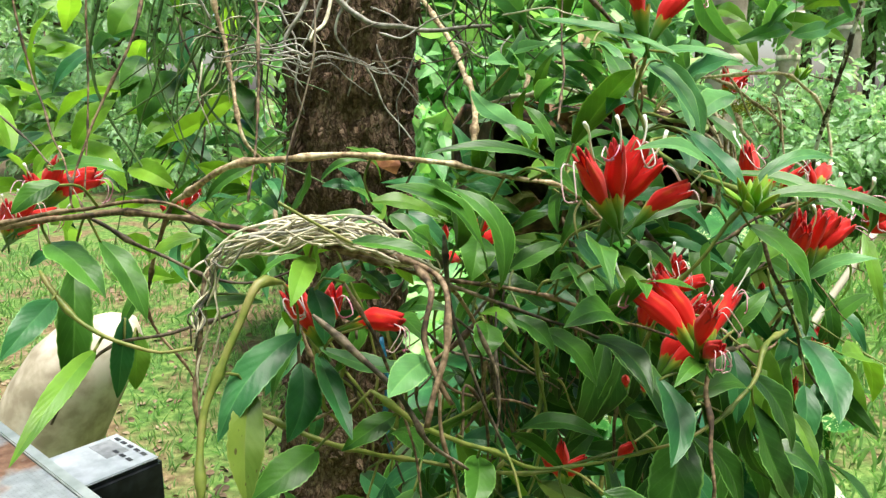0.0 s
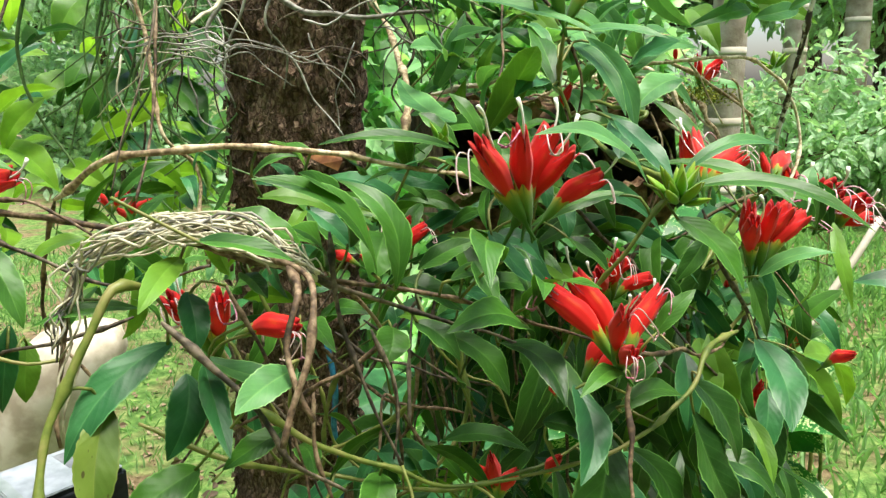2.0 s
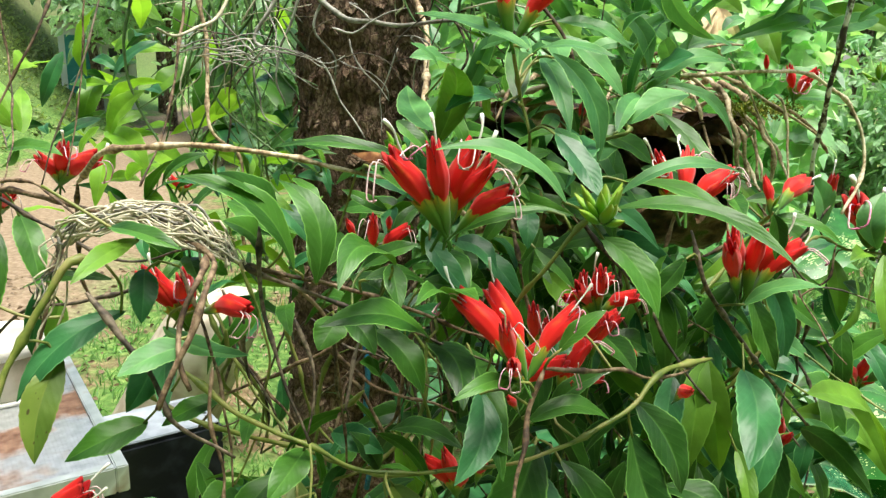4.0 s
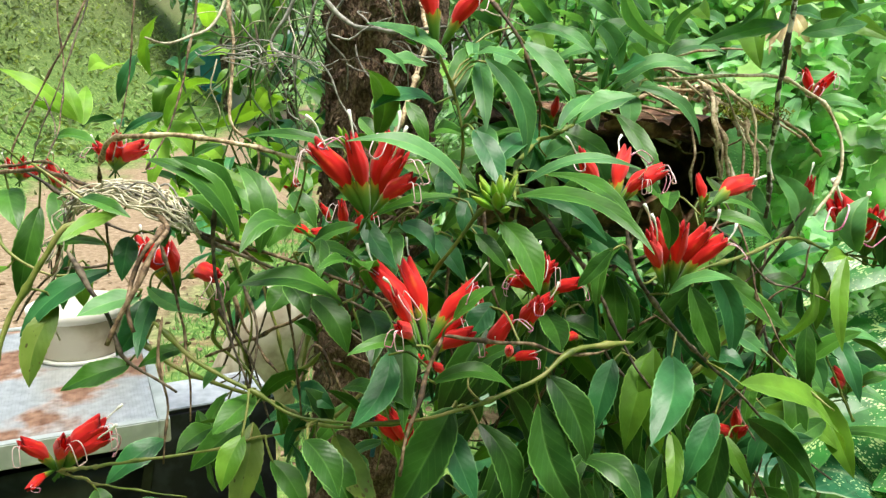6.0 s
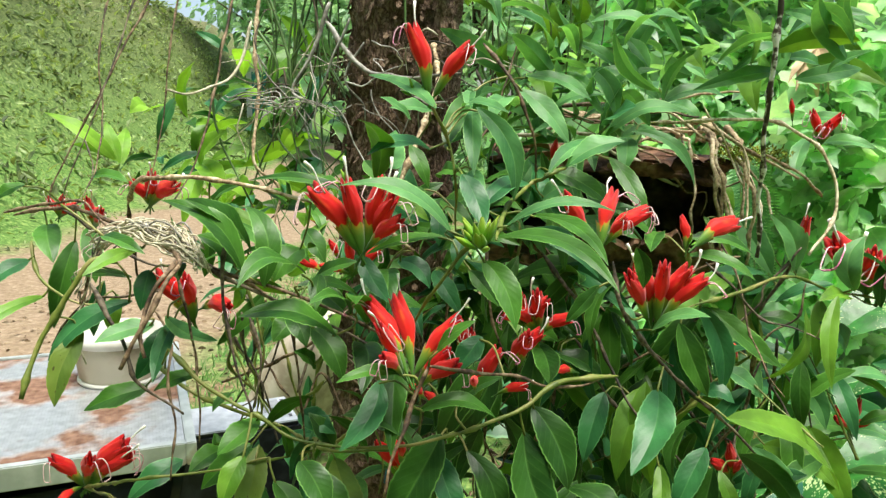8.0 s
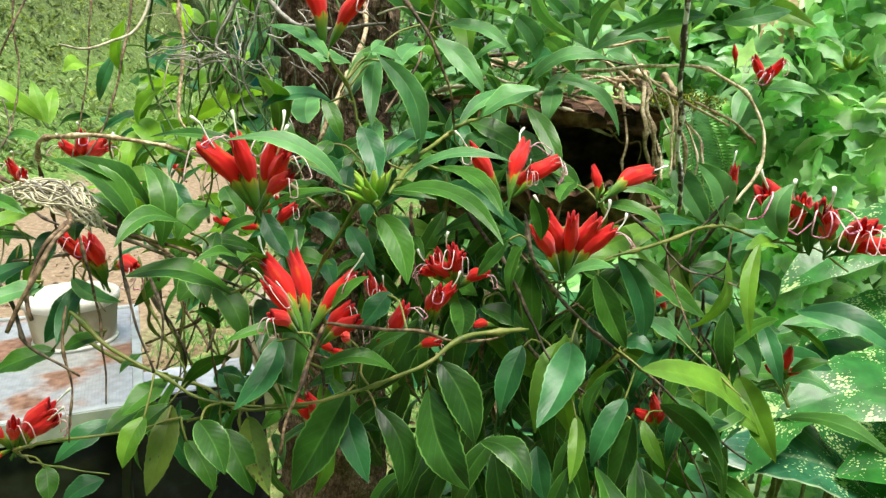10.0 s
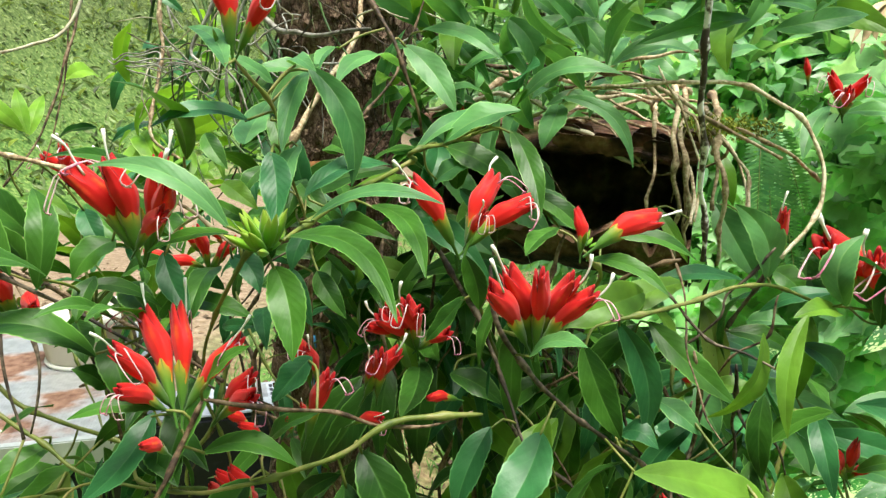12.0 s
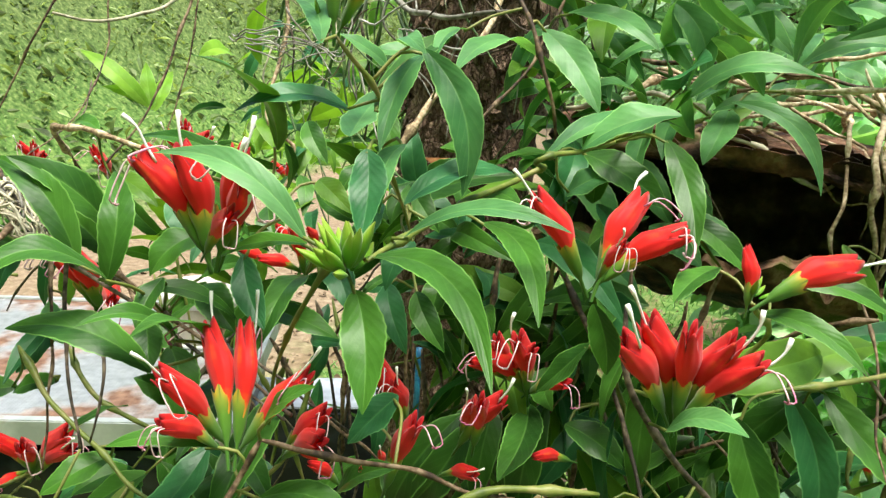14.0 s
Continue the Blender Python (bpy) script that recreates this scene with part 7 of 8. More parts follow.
def make_tree(name, label, seed, height, trunk_r, crown_n, leaf_size, mat, low, spread):
    """A tree: tapered trunk, limbs, and a crown of leaf clumps."""
    rs, rn = np.random.RandomState(seed), random.Random(seed)
    t = thing(name, label, "tree" if name == "tree" else "shrub")
    pts = [(0, 0, -0.2)]
    for i in range(1, 6):
        pts.append((rn.gauss(0, 0.03) * height * 0.3, rn.gauss(0, 0.03) * height * 0.3, height * 0.85 * i / 5))
    v, f = tube_data(smooth_line(pts, height / 30), lambda s: trunk_r * (1 - 0.7 * s), 10)
    trunk = mesh_object("trunk", v, f, BARK if name == "tree" else STEM_BROWN, t)
    centres = []
    for i in range(14):
        z = height * rn.uniform(low, 0.8)
        a = rn.uniform(0, 6.283)
        reach = spread * rn.uniform(0.4, 1.0) * (1.15 - 0.6 * z / height)
        end = Vector((math.cos(a) * reach, math.sin(a) * reach, z + reach * rn.uniform(0.1, 0.5)))
        v, f = tube_data(smooth_line([(0, 0, z), (end.x * 0.5, end.y * 0.5, z + (end.z - z) * 0.35), tuple(end)], height / 20), lambda s: trunk_r * 0.4 * (1 - 0.8 * s), 6)
        mesh_object("limb", v, f, BARK if name == "tree" else STEM_BROWN, t)
        centres += [end, end * 0.75 + Vector((0, 0, z * 0.25)), Vector((end.x * 0.5, end.y * 0.5, end.z))]
    p, d = clump_points(rs, np.array([tuple(c) for c in centres]), spread * 0.42, crown_n)
    v, f, uv = leaf_cloud(p, d, rs.uniform(0.7, 1.3, crown_n) * leaf_size, 0.5, seed)
    crown = mesh_object("crown", v, f, mat, t, "", uv, smooth=False)
    crown["kind"] = "stuff"
    return t


def place(kind, spots):
    for i, (x, y, s, turn) in enumerate(spots):
        m = Matrix.Translation((x, y, ground_height(x, y))) @ Matrix.Rotation(turn, 4, "Z") @ Matrix.Scale(s, 4)
        if i == 0:
            kind.matrix_basis = m
        else:
            c = copy_thing(kind, m)
            c.matrix_basis = m


tree_a = make_tree("tree", "tall leafy tree of the woods behind and the unseen light block", 31, 7.0, 0.14, 2600, 0.24, LEAF_FAR, 0.25, 2.2)
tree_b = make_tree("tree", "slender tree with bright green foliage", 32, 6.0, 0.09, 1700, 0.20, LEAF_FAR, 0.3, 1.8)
shrub_a = make_tree("shrub", "bushy green shrub of the grass edge and the unseen light block", 33, 1.7, 0.03, 1400, 0.12, LEAF_FAR, 0.05, 0.9)
shrub_b = make_tree("shrub", "low leafy shrub with broad leaves", 34, 1.3, 0.025, 2600, 0.085, LEAF_UNDER, 0.05, 0.7)
rnd = random.Random(77)
spots = []
for i in range(13):
    a = radians(-62 + 10.5 * i + rnd.uniform(-3, 3))
    r = rnd.uniform(13, 19)
    spots.append((math.sin(-a) * -r, math.cos(a) * r, rnd.uniform(0.9, 1.3), rnd.uniform(0, 6)))
spots = [q for q in spots if not 39 < math.degrees(math.atan2(-q[0], q[1])) < 56]
spots += [(-13.2, 16.8, 1.0, 1.7), (-15.2, 18.5, 1.2, 3.0), (-11.6, 17.6, 1.05, 4.6), (-14.2, 21.0, 1.3, 0.2)]
# Ring of unseen trees behind the camera, added to cut light from there.
for i in range(13):
    a = radians(100 + 13.5 * i + rnd.uniform(-4, 4))
    r = rnd.uniform(6.0, 7.5)
    spots.append((math.sin(a) * r, math.cos(a) * r, rnd.uniform(1.0, 1.3), rnd.uniform(0, 6)))
# More unseen trees behind the camera, blocking the low sky.
spots += [(-9, -3, 1.1, 1), (-5, -6, 1.2, 2), (-0.5, -7, 1.2, 4), (4, -6, 1.1, 3), (7.5, -2.5, 1.2, 5), (2, -5, 0.9, 0.5)]
place(tree_a, spots)
spots = []
for i in range(7):
    a = radians(-12 + 9.5 * i + rnd.uniform(-2, 2))
    r = rnd.uniform(10, 14)
    spots.append((math.sin(a) * r, math.cos(a) * r, rnd.uniform(0.8, 1.2), rnd.uniform(0, 6)))
for i in range(3):
    a = radians(9 + 7 * i)
    r = rnd.uniform(10, 13)
    spots.append((-math.sin(a) * r, math.cos(a) * r, rnd.uniform(0.8, 1.2), rnd.uniform(0, 6)))
spots += [(-5.2, 13.5, 1.0, 1.0), (-6.6, 15.0, 1.15, 2.6), (-7.6, 14.2, 0.9, 4.0), (-8.4, 17.0, 1.2, 5.1), (-4.0, 15.5, 1.1, 0.4), (-6.0, 18.0, 1.3, 3.3), (3.5, 10.4, 1.0, 2.0), (4.6, 10.6, 1.1, 4.4), (2.7, 10.8, 0.9, 0.9), (5.6, 10.2, 1.0, 5.5)]
place(tree_b, spots)
spots = []
for i in range(14):
    a = radians(-6 + 4.2 * i + rnd.uniform(-1, 1))
    r = rnd.uniform(7.5, 9.5)
    spots.append((math.sin(a) * r, math.cos(a) * r, rnd.uniform(0.8, 1.3), rnd.uniform(0, 6)))
spots += [(-4.4, 10.2, 1.2, 0.8), (-5.4, 11.2, 1.4, 2.2), (-3.4, 9.6, 1.0, 3.9), (-6.3, 12.4, 1.5, 5.0)]
place(shrub_a, spots)
# Unseen shrubs behind the camera, added to block low light.
for i in range(12):
    a = radians(105 + 14 * i)
    r = rnd.uniform(3.6, 4.6)
    c = copy_thing(shrub_a, Matrix.Identity(4))
    c.matrix_basis = Matrix.Translation((math.sin(a) * r, math.cos(a) * r, ground_height(math.sin(a) * r, math.cos(a) * r))) @ Matrix.Rotation(i * 1.3, 4, "Z") @ Matrix.Scale(rnd.uniform(1.2, 1.6), 4)
place(shrub_b, [(0.45, 3.5, 1.3, 0), (0.05, 3.4, 1.4, 2), (-0.5, 4.2, 1.2, 3), (-0.1, 4.8, 1.5, 5)])


# ---- creeper-grown thicket beside the log ----
def thicket(n, seed, back, sizes, mat, name, label):
    rs = np.random.RandomState(seed)
    ang = np.radians(rs.uniform(-11, 14, n))
    z = rs.uniform(0.0, 2.6, n)
    r = 1.75 + 0.42 * z + back + 0.2 * np.sin(ang * 14) + 0.2 * np.sin(z * 4.1 + ang * 9) + 0.12 * np.sin(z * 9 + ang * 31) + np.abs(rs.normal(0, 0.07, n)) 
    p = np.stack([0.35 - np.sin(ang) * r, 0.35 + np.cos(ang) * r, z], 1)
    d = np.stack([rs.normal(0, 0.8, n), rs.normal(-0.5, 0.5, n), rs.normal(-0.3, 0.6, n)], 1)
    v, f, uv = leaf_cloud(p, d, rs.uniform(*sizes, n), 0.95, seed, True)
    tagged(mesh_object(name, v, f, mat, uvs=uv), label, "creeper", kind="stuff")


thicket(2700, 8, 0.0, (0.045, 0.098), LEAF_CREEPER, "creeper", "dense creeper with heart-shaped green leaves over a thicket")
# Added backing layer; its darker colour stands for shade between creeper leaves.
thicket(1900, 18, 0.30, (0.07, 0.13), LEAF_UNDER, "undergrowth", "leaf layer behind the creeper, darker green for shade in its gaps")


# ---- speckled foliage plants by the ground ----
def foliage_plant(name, label, at, leaves, seed, mat):
    t = thing(name, label, "foliage plant", at=(0, 0, 0))
    rn = random.Random(seed)
    g = Vector((at[0], at[1], ground_height(at[0], at[1])))
    for i in range(leaves):
        a = rn.uniform(0, 6.283)
        h = rn.uniform(0.25, 0.75)
        foot = g + Vector((rn.gauss(0, 0.04), rn.gauss(0, 0.04), 0))
        b = g + Vector((math.cos(a) * 0.16, math.sin(a) * 0.16, h))
        tip = b + Vector((math.cos(a) * rn.uniform(0.22, 0.34), math.sin(a) * rn.uniform(0.22, 0.34) - 0.06, rn.uniform(-0.16, 0.06)))
        stem(t, [foot, (foot + b) / 2 + Vector((0, 0, 0.05)), b], 0.008, STEM_GREEN, "stalk", knots=False)
        leaf(t, b, tip, rn.uniform(0.13, 0.18), rn.uniform(-20, 20), 0.12, mat, 0.25)
    return t


foliage_plant("speckled_plant", "broad dark green leaves speckled with cream", (0.62, 1.75, 0), 8, 1, LEAF_SPECKLED)
foliage_plant("speckled_plant", "broad dark green leaves speckled with cream", (0.50, 1.9, 0), 8, 2, LEAF_SPECKLED)
foliage_plant("broadleaf_plant", "large glossy dark green leaves low beside the trunk", (0.42, 1.6, 0), 12, 3, LEAF_BLUE)
foliage_plant("broadleaf_plant", "large glossy dark green leaves low beside the trunk", (0.15, 1.6, 0), 12, 4, LEAF_BLUE)

# broad leaves that reach up beside the vines
broad = thing("speckled_plant", "tall broad-leaved plant with cream-speckled dark green blades", "foliage plant")
for base, tip, width, mat in (
    ((0.947, 1.779, 0.734), (0.557, 1.419, 0.753), 0.20, LEAF_SPECKLED),
    ((0.763, 1.579, 0.538), (0.458, 1.305, 0.723), 0.17, LEAF_STRIPED),
    ((0.924, 2.122, 0.986), (0.53, 1.733, 0.902), 0.17, LEAF_SPECKLED),
    ((0.841, 1.98, 0.823), (0.604, 1.744, 0.808), 0.12, LEAF_SPECKLED),
    ((0.884, 1.601, 0.612), (0.667, 1.399, 0.685), 0.15, LEAF_SPECKLED),
    ((0.757, 1.919, 0.749), (0.582, 1.709, 0.715), 0.14, LEAF_BLUE),
    ((0.146, 1.255, 0.895), (0.089, 1.093, 0.825), 0.11, LEAF_BLUE),
    ((0.227, 1.252, 0.738), (0.173, 1.19, 0.818), 0.12, LEAF_BLUE),
    ((0.379, 1.39, 0.755), (0.315, 1.275, 0.875), 0.11, LEAF_BLUE),
    ((0.374, 1.296, 0.63), (0.29, 1.172, 0.748), 0.13, LEAF_BLUE),
):
    b, t = Vector(base), Vector(tip)
    g = Vector((b.x + 0.06, b.y + 0.1, ground_height(b.x + 0.06, b.y + 0.1)))
    stem(broad, [g, g.lerp(b, 0.6) + Vector((0.02, 0.03, 0.0)), b], 0.007, STEM_GREEN, "stalk", knots=False)
    leaf(broad, b, t, width, 0, 0.14, mat, 0.1)

# ---- withered leaves hanging in the creeper ----
DRY = noisy("withered_leaf", [(0.1, (0.34, 0.24, 0.12)), (0.5, (0.55, 0.42, 0.24)), (0.9, (0.70, 0.58, 0.38))], 30, 0.7)
bunch = thing("dry_leaf_bunch", "bunch of withered tan leaves hanging in the creeper", "dead leaves")
for tip in ((0.415, 2.278, 1.442), (0.439, 2.296, 1.464), (0.471, 2.300, 1.420), (0.496, 2.317, 1.435), (0.521, 2.335, 1.457), (0.391, 2.275, 1.471)):
    leaf(bunch, (0.452, 2.389, 1.571), tip, 0.03, 20, 0.1, DRY)

# ---- fern hanging beside the log ----
fern = thing("fern", "hanging fern with narrow green fronds beside the log", "fern")
for tip in ((0.374, 1.518, 1.156), (0.405, 1.522, 1.086), (0.410, 1.564, 1.122), (0.428, 1.616, 1.161), (0.433, 1.586, 1.045)):
    a, b = Vector((0.353, 1.603, 1.317)), Vector(tip)
    line = smooth_line([a, a.lerp(b, 0.35) + Vector((0, -0.02, 0.03)), a.lerp(b, 0.75) + Vector((0, -0.01, 0.015)), b], 0.006)
    stem(fern, [line[0], line[len(line) // 2], line[-1]], 0.0012, STEM_GREEN, "stalk", knots=False, sides=5)
    fv, ff = [], []
    for i, p in enumerate(line[2:-1]):
        way = (line[i + 3] - line[i + 1]).normalized()
        side = way.cross(Vector((0.2, -1, 0.2))).normalized()
        size = 0.026 * math.sin(math.pi * (0.12 + 0.86 * i / len(line)))
        for s in (-1, 1):
            o, q = len(fv), side * s + way * 0.35 + Vector((0, -0.25, 0))
            fv += [p, p + q * size * 0.5 + way * 0.0035, p + q * size, p + q * size * 0.5 - way * 0.0035]
            ff.append((o, o + 1, o + 2, o + 3))
    mesh_object("frond", fv, ff, LEAF_LIT, fern, "", [(0.5, 0.7)] * len(fv), smooth=False)

# ---- grass ----
rs = np.random.RandomState(4)
n = 26000
rad, ang = 1.3 + 6.0 * rs.uniform(0, 1, n) ** 0.8, np.radians(rs.uniform(-48, 62, n))
x, y = np.sin(-ang) * rad, np.cos(ang) * rad
z = np.array([ground_height(a, b) for a, b in zip(x, y)])
keep = np.array([not (-3.0 < (Vector((a, b)) - FOOT).dot(LEFT) < 0.1) for a, b in zip(x, y)])
p = np.stack([x, y, z - 0.01], 1)[keep]
d = np.stack([rs.normal(0, 0.45, n), rs.normal(0, 0.45, n), np.ones(n)], 1)[keep]
v, f, uv = leaf_cloud(p, d, (rs.uniform(0.05, 0.20, n) * (0.5 + 0.09 * rad) * np.where(x < 0, 0.5, 1.0))[keep], 0.09, 5)
tagged(mesh_object("grass", v, f, GRASS, uvs=uv, smooth=False), "uneven tufts of bright green grass", "grass", kind="stuff")
n = 34000
q = rs.uniform(0, 1, (n, 2))
sd, al = -0.2 + 7.0 * q[:, 0], -9 + 26 * q[:, 1]
x, y = FOOT.x + LEFT.x * sd + ALONG.x * al, FOOT.y + LEFT.y * sd + ALONG.y * al
z = np.array([ground_height(a, b) for a, b in zip(x, y)])
patch = np.array([noise.noise(Vector((a * 0.9, b * 0.9, c * 0.9))) + 0.6 * noise.noise(Vector((a * 2.3, b * 2.3, c * 2.3))) for a, b, c in zip(x, y, z)])
full = patch + rs.normal(0, 0.16, n) > -0.30 + 0.10 * np.clip(sd - 2.5, 0, 2.5) - 0.12 * np.clip(2.5 - sd, 0, 2.5)
d = np.stack([rs.normal(0, 0.7, n), rs.normal(0, 0.7, n), np.ones(n) * 0.5], 1)
size = rs.uniform(0.035, 0.11, n) * np.where(sd < 1.6, 0.6, 1.0) * (1 + 0.5 * patch)
v, f, uv = leaf_cloud(np.stack([x, y, z], 1)[full], d[full], size[full], 0.45, 6)
n = 9000
home = rs.uniform(0, 1, (420, 2))[rs.randint(0, 420, n)] + rs.normal(0, 0.012, (n, 2)) * np.array([2.4, 1.0])
sd, al = 0.4 + 6.4 * home[:, 0], -9 + 26 * home[:, 1]
x, y = FOOT.x + LEFT.x * sd + ALONG.x * al, FOOT.y + LEFT.y * sd + ALONG.y * al
z = np.array([ground_height(a, b) for a, b in zip(x, y)]) + rs.uniform(0, 0.16, n)
v2, f2, uv2 = leaf_cloud(np.stack([x, y, z], 1), np.stack([rs.normal(0, 0.8, n), rs.normal(0, 0.8, n), rs.normal(0.3, 0.5, n)], 1), rs.uniform(0.06, 0.22, n), 0.36, 7)
f += [tuple(i + len(v) for i in q) for q in f2]
v, uv = np.concatenate([v, v2]), np.concatenate([uv, uv2])
tagged(mesh_object("bank_weeds", v, f, LEAF_BANK, uvs=uv, smooth=False), "low weeds and ferns covering the bank", "weeds", kind="stuff")


# ---- fallen leaves on the ground ----
n = 3200
rad, ang = 1.2 + 4.5 * rs.uniform(0, 1, n) ** 0.9, np.radians(rs.uniform(-20, 60, n))
x, y = np.sin(-ang) * rad, np.cos(ang) * rad
z = np.array([ground_height(a, b) for a, b in zip(x, y)]) + 0.006
d = np.stack([rs.normal(0, 1, n), rs.normal(0, 1, n), rs.normal(0, 0.15, n)], 1)
v, f, uv = leaf_cloud(np.stack([x, y, z], 1), d, rs.uniform(0.015, 0.05, n), 0.55, 9)
LITTER = noisy("fallen_leaf", [(0.1, (0.07, 0.05, 0.03)), (0.5, (0.20, 0.14, 0.08)), (0.9, (0.36, 0.28, 0.18))], 6, 0.8)
tagged(mesh_object("leaf_litter", v, f, LITTER, uvs=uv, smooth=False), "brown fallen leaves scattered on the ground", "leaf litter", kind="stuff")


# ---- palm stems ----
def palm(x, y, r, height, lean, seed):
    t = thing("palm_trunk", "smooth grey palm trunk with pale ring scars", "tree trunk", at=(0, 0, 0))
    g = ground_height(x, y)
    line = smooth_line([(x, y, g - 0.1), (x + lean * 0.5, y, g + height * 0.5), (x + lean, y, g + height)], 0.08)
    v, f = tube_data(line, lambda s: r * (1.15 - 0.25 * s), 20)
    mesh_object("stem", v, f, PALM, t)
    rn = random.Random(seed)
    k = 0.3
    while k < height:
        i = min(len(line) - 2, int(k / height * (len(line) - 1)))
        c = line[i]
        v, f = tube_data([c, c + Vector((0, 0, 0.012)), c + Vector((0, 0, 0.05))], r * (1.15 - 0.25 * k / height) * 1.03, 20)
        mesh_object("ring_scar", v, f, PALM_RING, t)
        k += rn.uniform(0.38, 0.52)


PALM = noisy("palm_stem", [(0.2, (0.24, 0.19, 0.13)), (0.5, (0.38, 0.31, 0.24)), (0.8, (0.48, 0.41, 0.33))], 9, 0.75, 0.004, 60)
PALM_RING = noisy("palm_ring", [(0.3, (0.46, 0.41, 0.31)), (0.7, (0.60, 0.55, 0.44))], 12, 0.8)
palm(2.02, 5.65, 0.115, 6.5, 0.12, 1)
palm(3.35, 7.6, 0.10, 6.5, 0.1, 2)
palm(4.5, 8.6, 0.12, 6.5, -0.1, 3)
palm(5.6, 8.2, 0.10, 6.0, 0.1, 4)

# ---- pale stake leaning in the grass ----
v, f = tube_data(smooth_line([(0.81, 2.20, 0.04), (1.05, 2.34, 0.31), (1.24, 2.45, 0.54), (1.44, 2.56, 0.76), (1.54, 2.62, 0.88)], 0.1), 0.013, 10)
tagged(mesh_object("leaning_stake", v, f, noisy("peeled_wood", [(0.3, (0.45, 0.40, 0.31)), (0.7, (0.64, 0.60, 0.50))], 12, 0.6)), "pale peeled wooden stake leaning in the grass", "stake")


# ---- perforated metal tray, tub and pot at the side ----
def tray_material():
    m, n, l, b = material("perforated_metal", 0.4, 0.6, 0.5)
    tc = n.new("ShaderNodeTexCoord")
    vor = n.new("ShaderNodeTexVoronoi")
    vor.inputs["Scale"].default_value, vor.inputs["Randomness"].default_value = 170, 0.0
    l.new(tc.outputs["Object"], vor.inputs["Vector"])
    hole = n.new("ShaderNodeMapRange")
    hole.inputs["From Min"].default_value, hole.inputs["From Max"].default_value = 0.30, 0.36
    l.new(vor.outputs["Distance"], hole.inputs["Value"])
    rust, fine = n.new("ShaderNodeTexNoise"), n.new("ShaderNodeTexNoise")
    rust.inputs["Scale"].default_value, rust.inputs["Detail"].default_value = 5.5, 6
    fine.inputs["Scale"].default_value, fine.inputs["Detail"].default_value = 60, 5
    for t in (rust, fine):
        l.new(tc.outputs["Object"], t.inputs["Vector"])
    plate = ramp(n, [(0.3, (0.38, 0.40, 0.40)), (0.7, (0.56, 0.58, 0.58))])
    l.new(fine.outputs["Fac"], plate.inputs[0])
    rusty = ramp(n, [(0.3, (0.16, 0.08, 0.05)), (0.7, (0.36, 0.22, 0.15))])
    l.new(fine.outputs["Fac"], rusty.inputs[0])
    where = n.new("ShaderNodeMapRange")
    where.inputs["From Min"].default_value, where.inputs["From Max"].default_value = 0.47, 0.55
    l.new(rust.outputs["Fac"], where.inputs["Value"])
    m1 = n.new("ShaderNodeMix")
    m1.data_type = "RGBA"
    l.new(where.outputs[0], m1.inputs["Factor"])
    l.new(plate.outputs[0], m1.inputs["A"])
    l.new(rusty.outputs[0], m1.inputs["B"])
    m2 = n.new("ShaderNodeMix")
    m2.data_type = "RGBA"
    l.new(hole.outputs[0], m2.inputs["Factor"])
    m2.inputs["A"].default_value = (0.12, 0.12, 0.11, 1)
    l.new(m1.outputs["Result"], m2.inputs["B"])
    l.new(m2.outputs["Result"], b.inputs["Base Color"])
    ro = n.new("ShaderNodeMapRange")
    ro.inputs["To Min"].default_value, ro.inputs["To Max"].default_value = 0.38, 0.9
    l.new(where.outputs[0], ro.inputs["Value"])
    l.new(ro.outputs[0], b.inputs["Roughness"])
    bp = n.new("ShaderNodeBump")
    bp.inputs["Strength"].default_value, bp.inputs["Distance"].default_value = 0.6, 0.001
    l.new(hole.outputs[0], bp.inputs["Height"])
    l.new(bp.outputs[0], b.inputs["Normal"])
    return m


def box(bm, lo, hi, bevel=0.0):
    r = bmesh.ops.create_cube(bm, size=1)
    for v in r["verts"]:
        v.co = Vector([lo[i] + (v.co[i] + 0.5) * (hi[i] - lo[i]) for i in range(3)])
    if bevel:
        edges = list({e for v in r["verts"] for e in v.link_edges})
        bmesh.ops.bevel(bm, geom=edges, offset=bevel, segments=2, affect="EDGES")
    return bm


TRAY_AT, TRAY_TURN = (-0.4256, 0.905, 0.80), 138.8
METAL = noisy("dull_metal", [(0.2, (0.38, 0.42, 0.40)), (0.6, (0.56, 0.60, 0.58)), (0.95, (0.34, 0.27, 0.20))], 18, 0.45, 0.0004, metal=0.5)
BLACK = noisy("black_plastic", [(0.3, (0.008, 0.010, 0.012)), (0.7, (0.030, 0.034, 0.04))], 25, 0.35, 0.0005)
tray = thing("perforated_tray", "perforated metal tray with rust stains and raised edges", "tray")
tray.matrix_basis = pose(*TRAY_AT, 0, 0, TRAY_TURN)
part("plate", box(bmesh.new(), (0.019, 0.019, -0.012), (0.601, 0.791, -0.004)), tray_material(), tray)
for lo, hi in (((0, 0, -0.042), (0.62, 0.018, 0)), ((0, 0.792, -0.042), (0.62, 0.81, 0)), ((0, 0.0185, -0.042), (0.018, 0.7915, 0)), ((0.602, 0.0185, -0.042), (0.62, 0.7915, 0))):
    part("rim", box(bmesh.new(), lo, hi, 0.002), METAL, tray)

tub = thing("black_tub", "black plastic tub under the metal tray, creased and dusty", "tub")
tub.matrix_basis = pose(*TRAY_AT[:2], 0.0, 0, 0, TRAY_TURN)
bm = box(bmesh.new(), (0.03, 0.02, 0.30), (0.59, 0.79, 0.757), 0.02)
bmesh.ops.subdivide_edges(bm, edges=bm.edges[:], cuts=5, use_grid_fill=True)
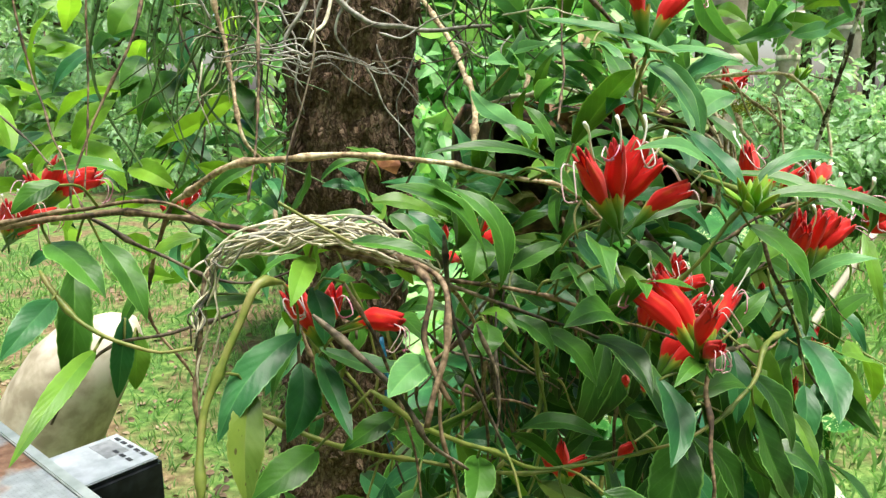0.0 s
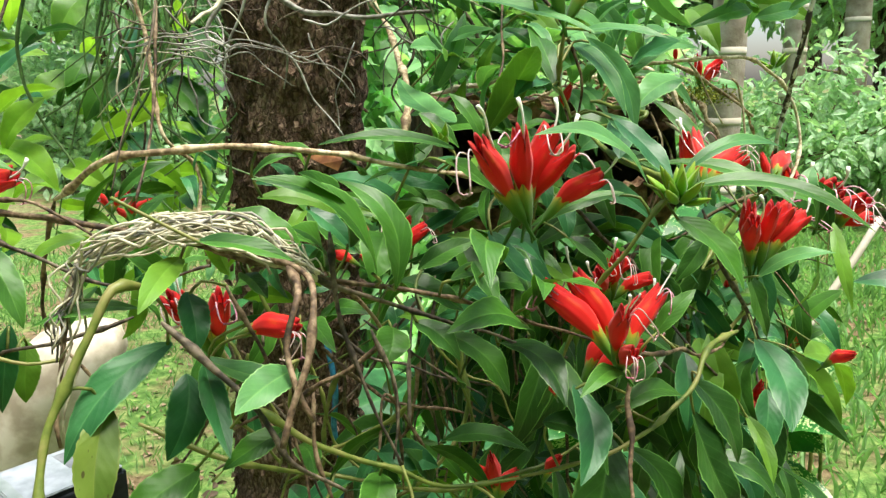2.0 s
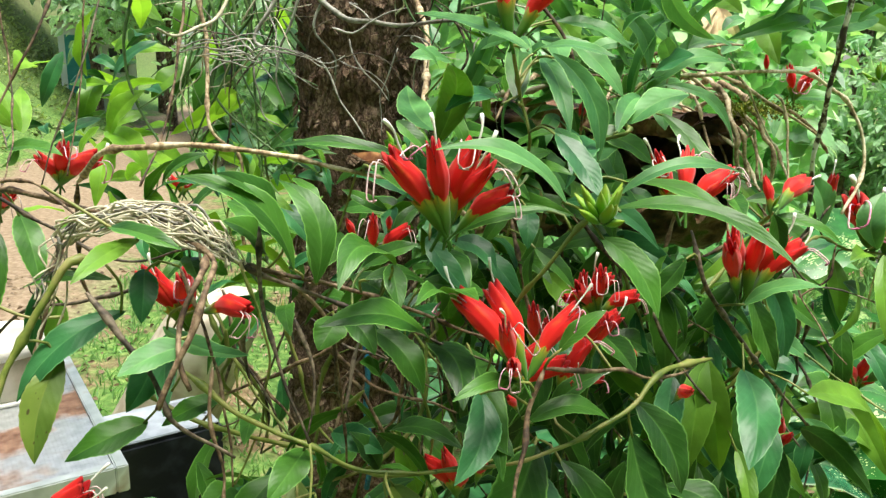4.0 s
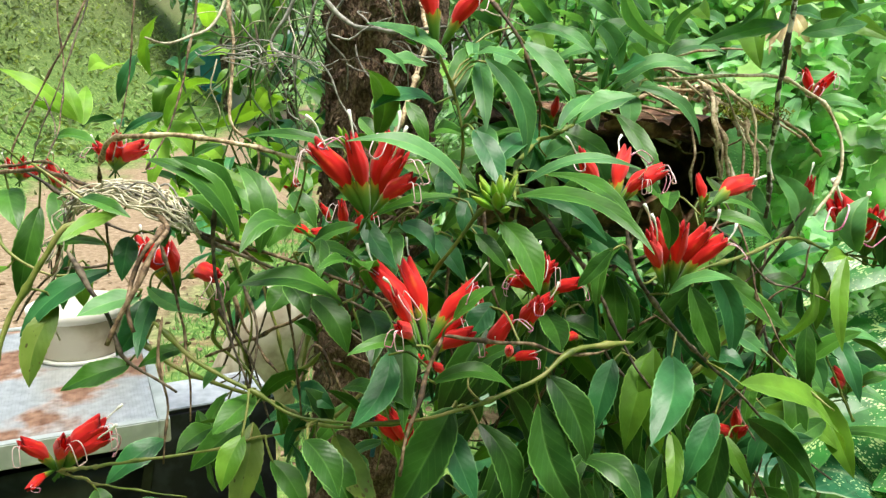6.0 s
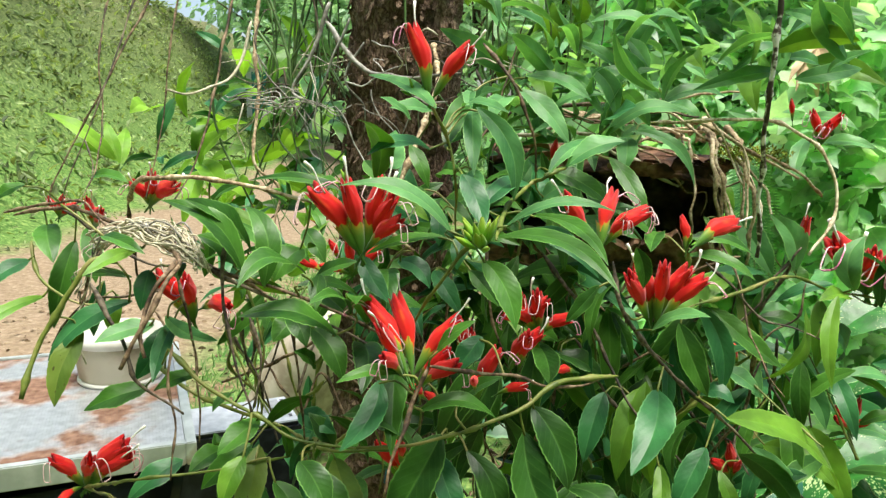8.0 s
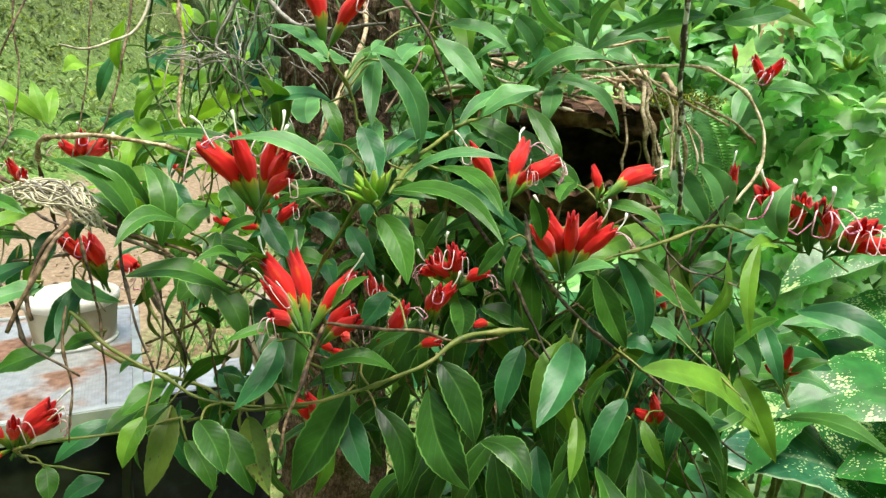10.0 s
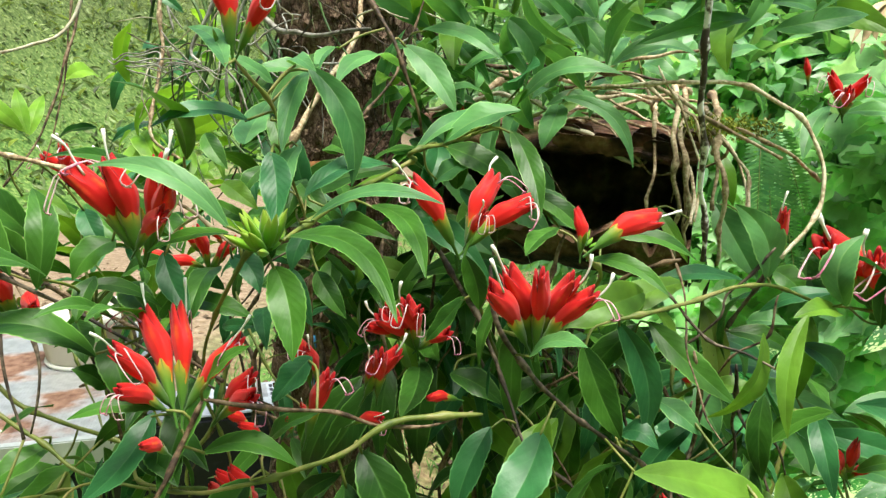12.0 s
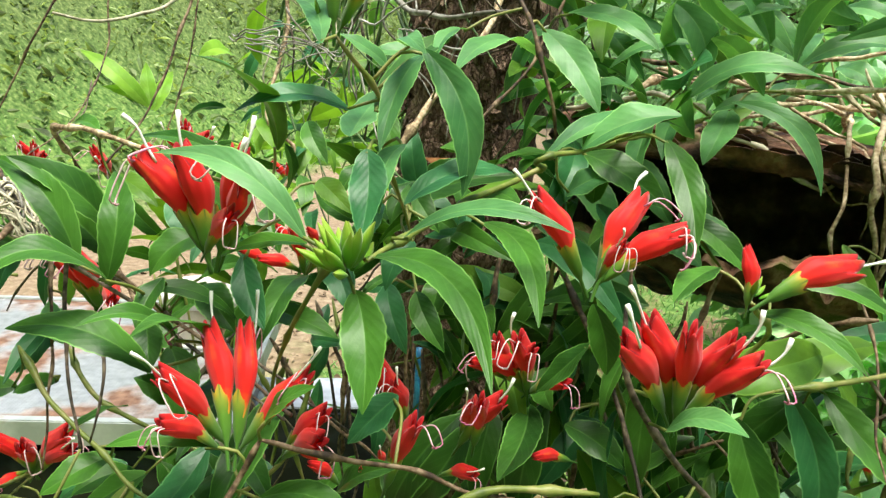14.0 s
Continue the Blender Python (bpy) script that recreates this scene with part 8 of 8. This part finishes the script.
for v in bm.verts:
    k = (0.757 - v.co.z) * 0.10
    v.co.x += k if v.co.x < 0.3 else -k
    v.co.y += k if v.co.y < 0.4 else -k
    if v.co.z < 0.74:
        v.co += Vector(noise.noise_vector(v.co * 9)) * 0.012
part("body", bm, BLACK, tub, smooth=True)
part("base", box(bmesh.new(), (0.09, 0.08, 0.0), (0.53, 0.70, 0.299), 0.01), BLACK, tub)

bx = thing("black_box", "tall black plastic box with a worn label, dusty top coloured grey for reflected sky", "box")
bx.matrix_basis = pose(-0.549, 1.362, 0.0, 0, 0, 141)
part("body", box(bmesh.new(), (0.0, 0.0, 0.0), (0.172, 0.44, 0.640), 0.008), BLACK, bx)
# Dusty black top; its blue-grey colour paints in the reflected sky.
LID = noisy("dusty_sky_lid", [(0.2, (0.34, 0.37, 0.40)), (0.8, (0.52, 0.55, 0.58))], 40, 0.28, 0.0003, spec=0.5)
part("lid", box(bmesh.new(), (0.006, 0.006, 0.6405), (0.166, 0.434, 0.645), 0.002), LID, bx)
INK = noisy("dark_print", [(0.3, (0.03, 0.03, 0.035)), (0.7, (0.08, 0.08, 0.085))], 50, 0.5)
PANEL = noisy("grey_print", [(0.3, (0.20, 0.21, 0.22)), (0.7, (0.30, 0.31, 0.32))], 60, 0.5)
part("print_panel", box(bmesh.new(), (0.075, 0.03, 0.6452), (0.15, 0.075, 0.6456)), PANEL, bx)
for i in range(2):
    for k in range(5):
        part("print_bar", box(bmesh.new(), (0.03 + 0.025 * k, 0.016 + 0.03 * i * (k < 3), 0.6458), (0.046 + 0.025 * k, 0.024 + 0.03 * i * (k < 3), 0.6461 + 0.0002 * i)), INK, bx)

CLAY = noisy("beige_clay", [(0.3, (0.34, 0.29, 0.21)), (0.55, (0.48, 0.42, 0.32)), (0.75, (0.58, 0.53, 0.43))], 14, 0.7, 0.001)
WHITE = noisy("white_glaze", [(0.3, (0.60, 0.58, 0.52)), (0.7, (0.74, 0.73, 0.68))], 14, 0.4)


def lathe(profile, segs=40):
    verts, faces = [], []
    for r, z in profile:
        for k in range(segs):
            a = 2 * math.pi * k / segs
            verts.append((r * math.cos(a), r * math.sin(a), z))
    for i in range(len(profile) - 1):
        for k in range(segs):
            a, b = i * segs + k, i * segs + (k + 1) % segs
            faces.append((a, b, b + segs, a + segs))
    return verts, faces


pot = thing("beige_pot", "beige pot with a white foot ring standing on the tray", "pot")
pot.location = (-0.815, 1.075, 0.796)
v, f = lathe([(0.001, 0.008), (0.078, 0.008), (0.082, 0.012), (0.088, 0.06), (0.092, 0.085)])
mesh_object("body", v, f, CLAY, pot)
v, f = lathe([(0.001, 0.0), (0.083, 0.0), (0.086, 0.004), (0.085, 0.008), (0.078, 0.009)])
mesh_object("foot_ring", v, f, WHITE, pot, "white foot ring")
v, f = lathe([(0.092, 0.0852), (0.096, 0.088), (0.097, 0.104), (0.093, 0.106), (0.088, 0.09), (0.07, 0.05), (0.001, 0.04)])
mesh_object("rim", v, f, WHITE, pot, "white flared rim")

# ---- pale stump beyond the tray ----
verts, faces = lathe([(0.001, -0.1), (0.22, -0.1), (0.205, 0.05), (0.19, 0.2), (0.18, 0.4), (0.165, 0.52), (0.12, 0.58), (0.06, 0.60), (0.001, 0.605)], 36)
verts = [Vector(p) * (1 + 0.04 * noise.noise(Vector(p) * 6)) + Vector((p[2] * 0.55, 0, 0)) for p in verts]
stump = mesh_object("pale_stump", verts, faces, CLAY)
stump.location = (-1.42, 2.3, 0.03)
tagged(stump, "pale smooth stump leaning in the grass", "stump")

# ---- blue cord tied round the trunk ----
v, f = tube_data(smooth_line([(-0.085, 0.975, 1.02), (-0.075, 0.965, 0.96), (-0.08, 0.97, 0.90), (-0.07, 0.965, 0.84), (-0.08, 0.97, 0.78)], 0.01), 0.004, 8)
tagged(mesh_object("blue_cord", v, f, noisy("blue_nylon", [(0.3, (0.01, 0.10, 0.20)), (0.7, (0.03, 0.22, 0.36))], 200, 0.5)), "frayed blue nylon cord on the trunk", "cord")

# ---- small shed far off under the trees ----
shed = thing("shed", "small white shed with a teal door far off", "shed")
shed.matrix_basis = pose(-13.4, 17.2, ground_height(-13.4, 17.2), 0, 0, 38)
PAINT = noisy("white_wall_paint", [(0.1, (0.70, 0.70, 0.66)), (0.9, (0.82, 0.82, 0.80))], 3, 0.7)
TEAL = noisy("teal_paint", [(0.1, (0.02, 0.20, 0.19)), (0.9, (0.05, 0.30, 0.28))], 6, 0.6)
ROOF = noisy("rusty_roofing", [(0.1, (0.16, 0.10, 0.07)), (0.9, (0.34, 0.26, 0.2))], 5, 0.7)
part("wall", box(bmesh.new(), (-0.9, 0, 0), (0.9, 1.6, 2.3)), PAINT, shed)
part("door", box(bmesh.new(), (-0.75, -0.06, 0), (-0.05, -0.003, 2.0), 0.01), TEAL, shed)
part("window", box(bmesh.new(), (0.25, -0.05, 1.1), (0.7, -0.003, 1.7), 0.01), BLACK, shed)
part("roof", box(bmesh.new(), (-1.15, -0.35, 2.303), (1.15, 1.9, 2.4), 0.02), ROOF, shed)
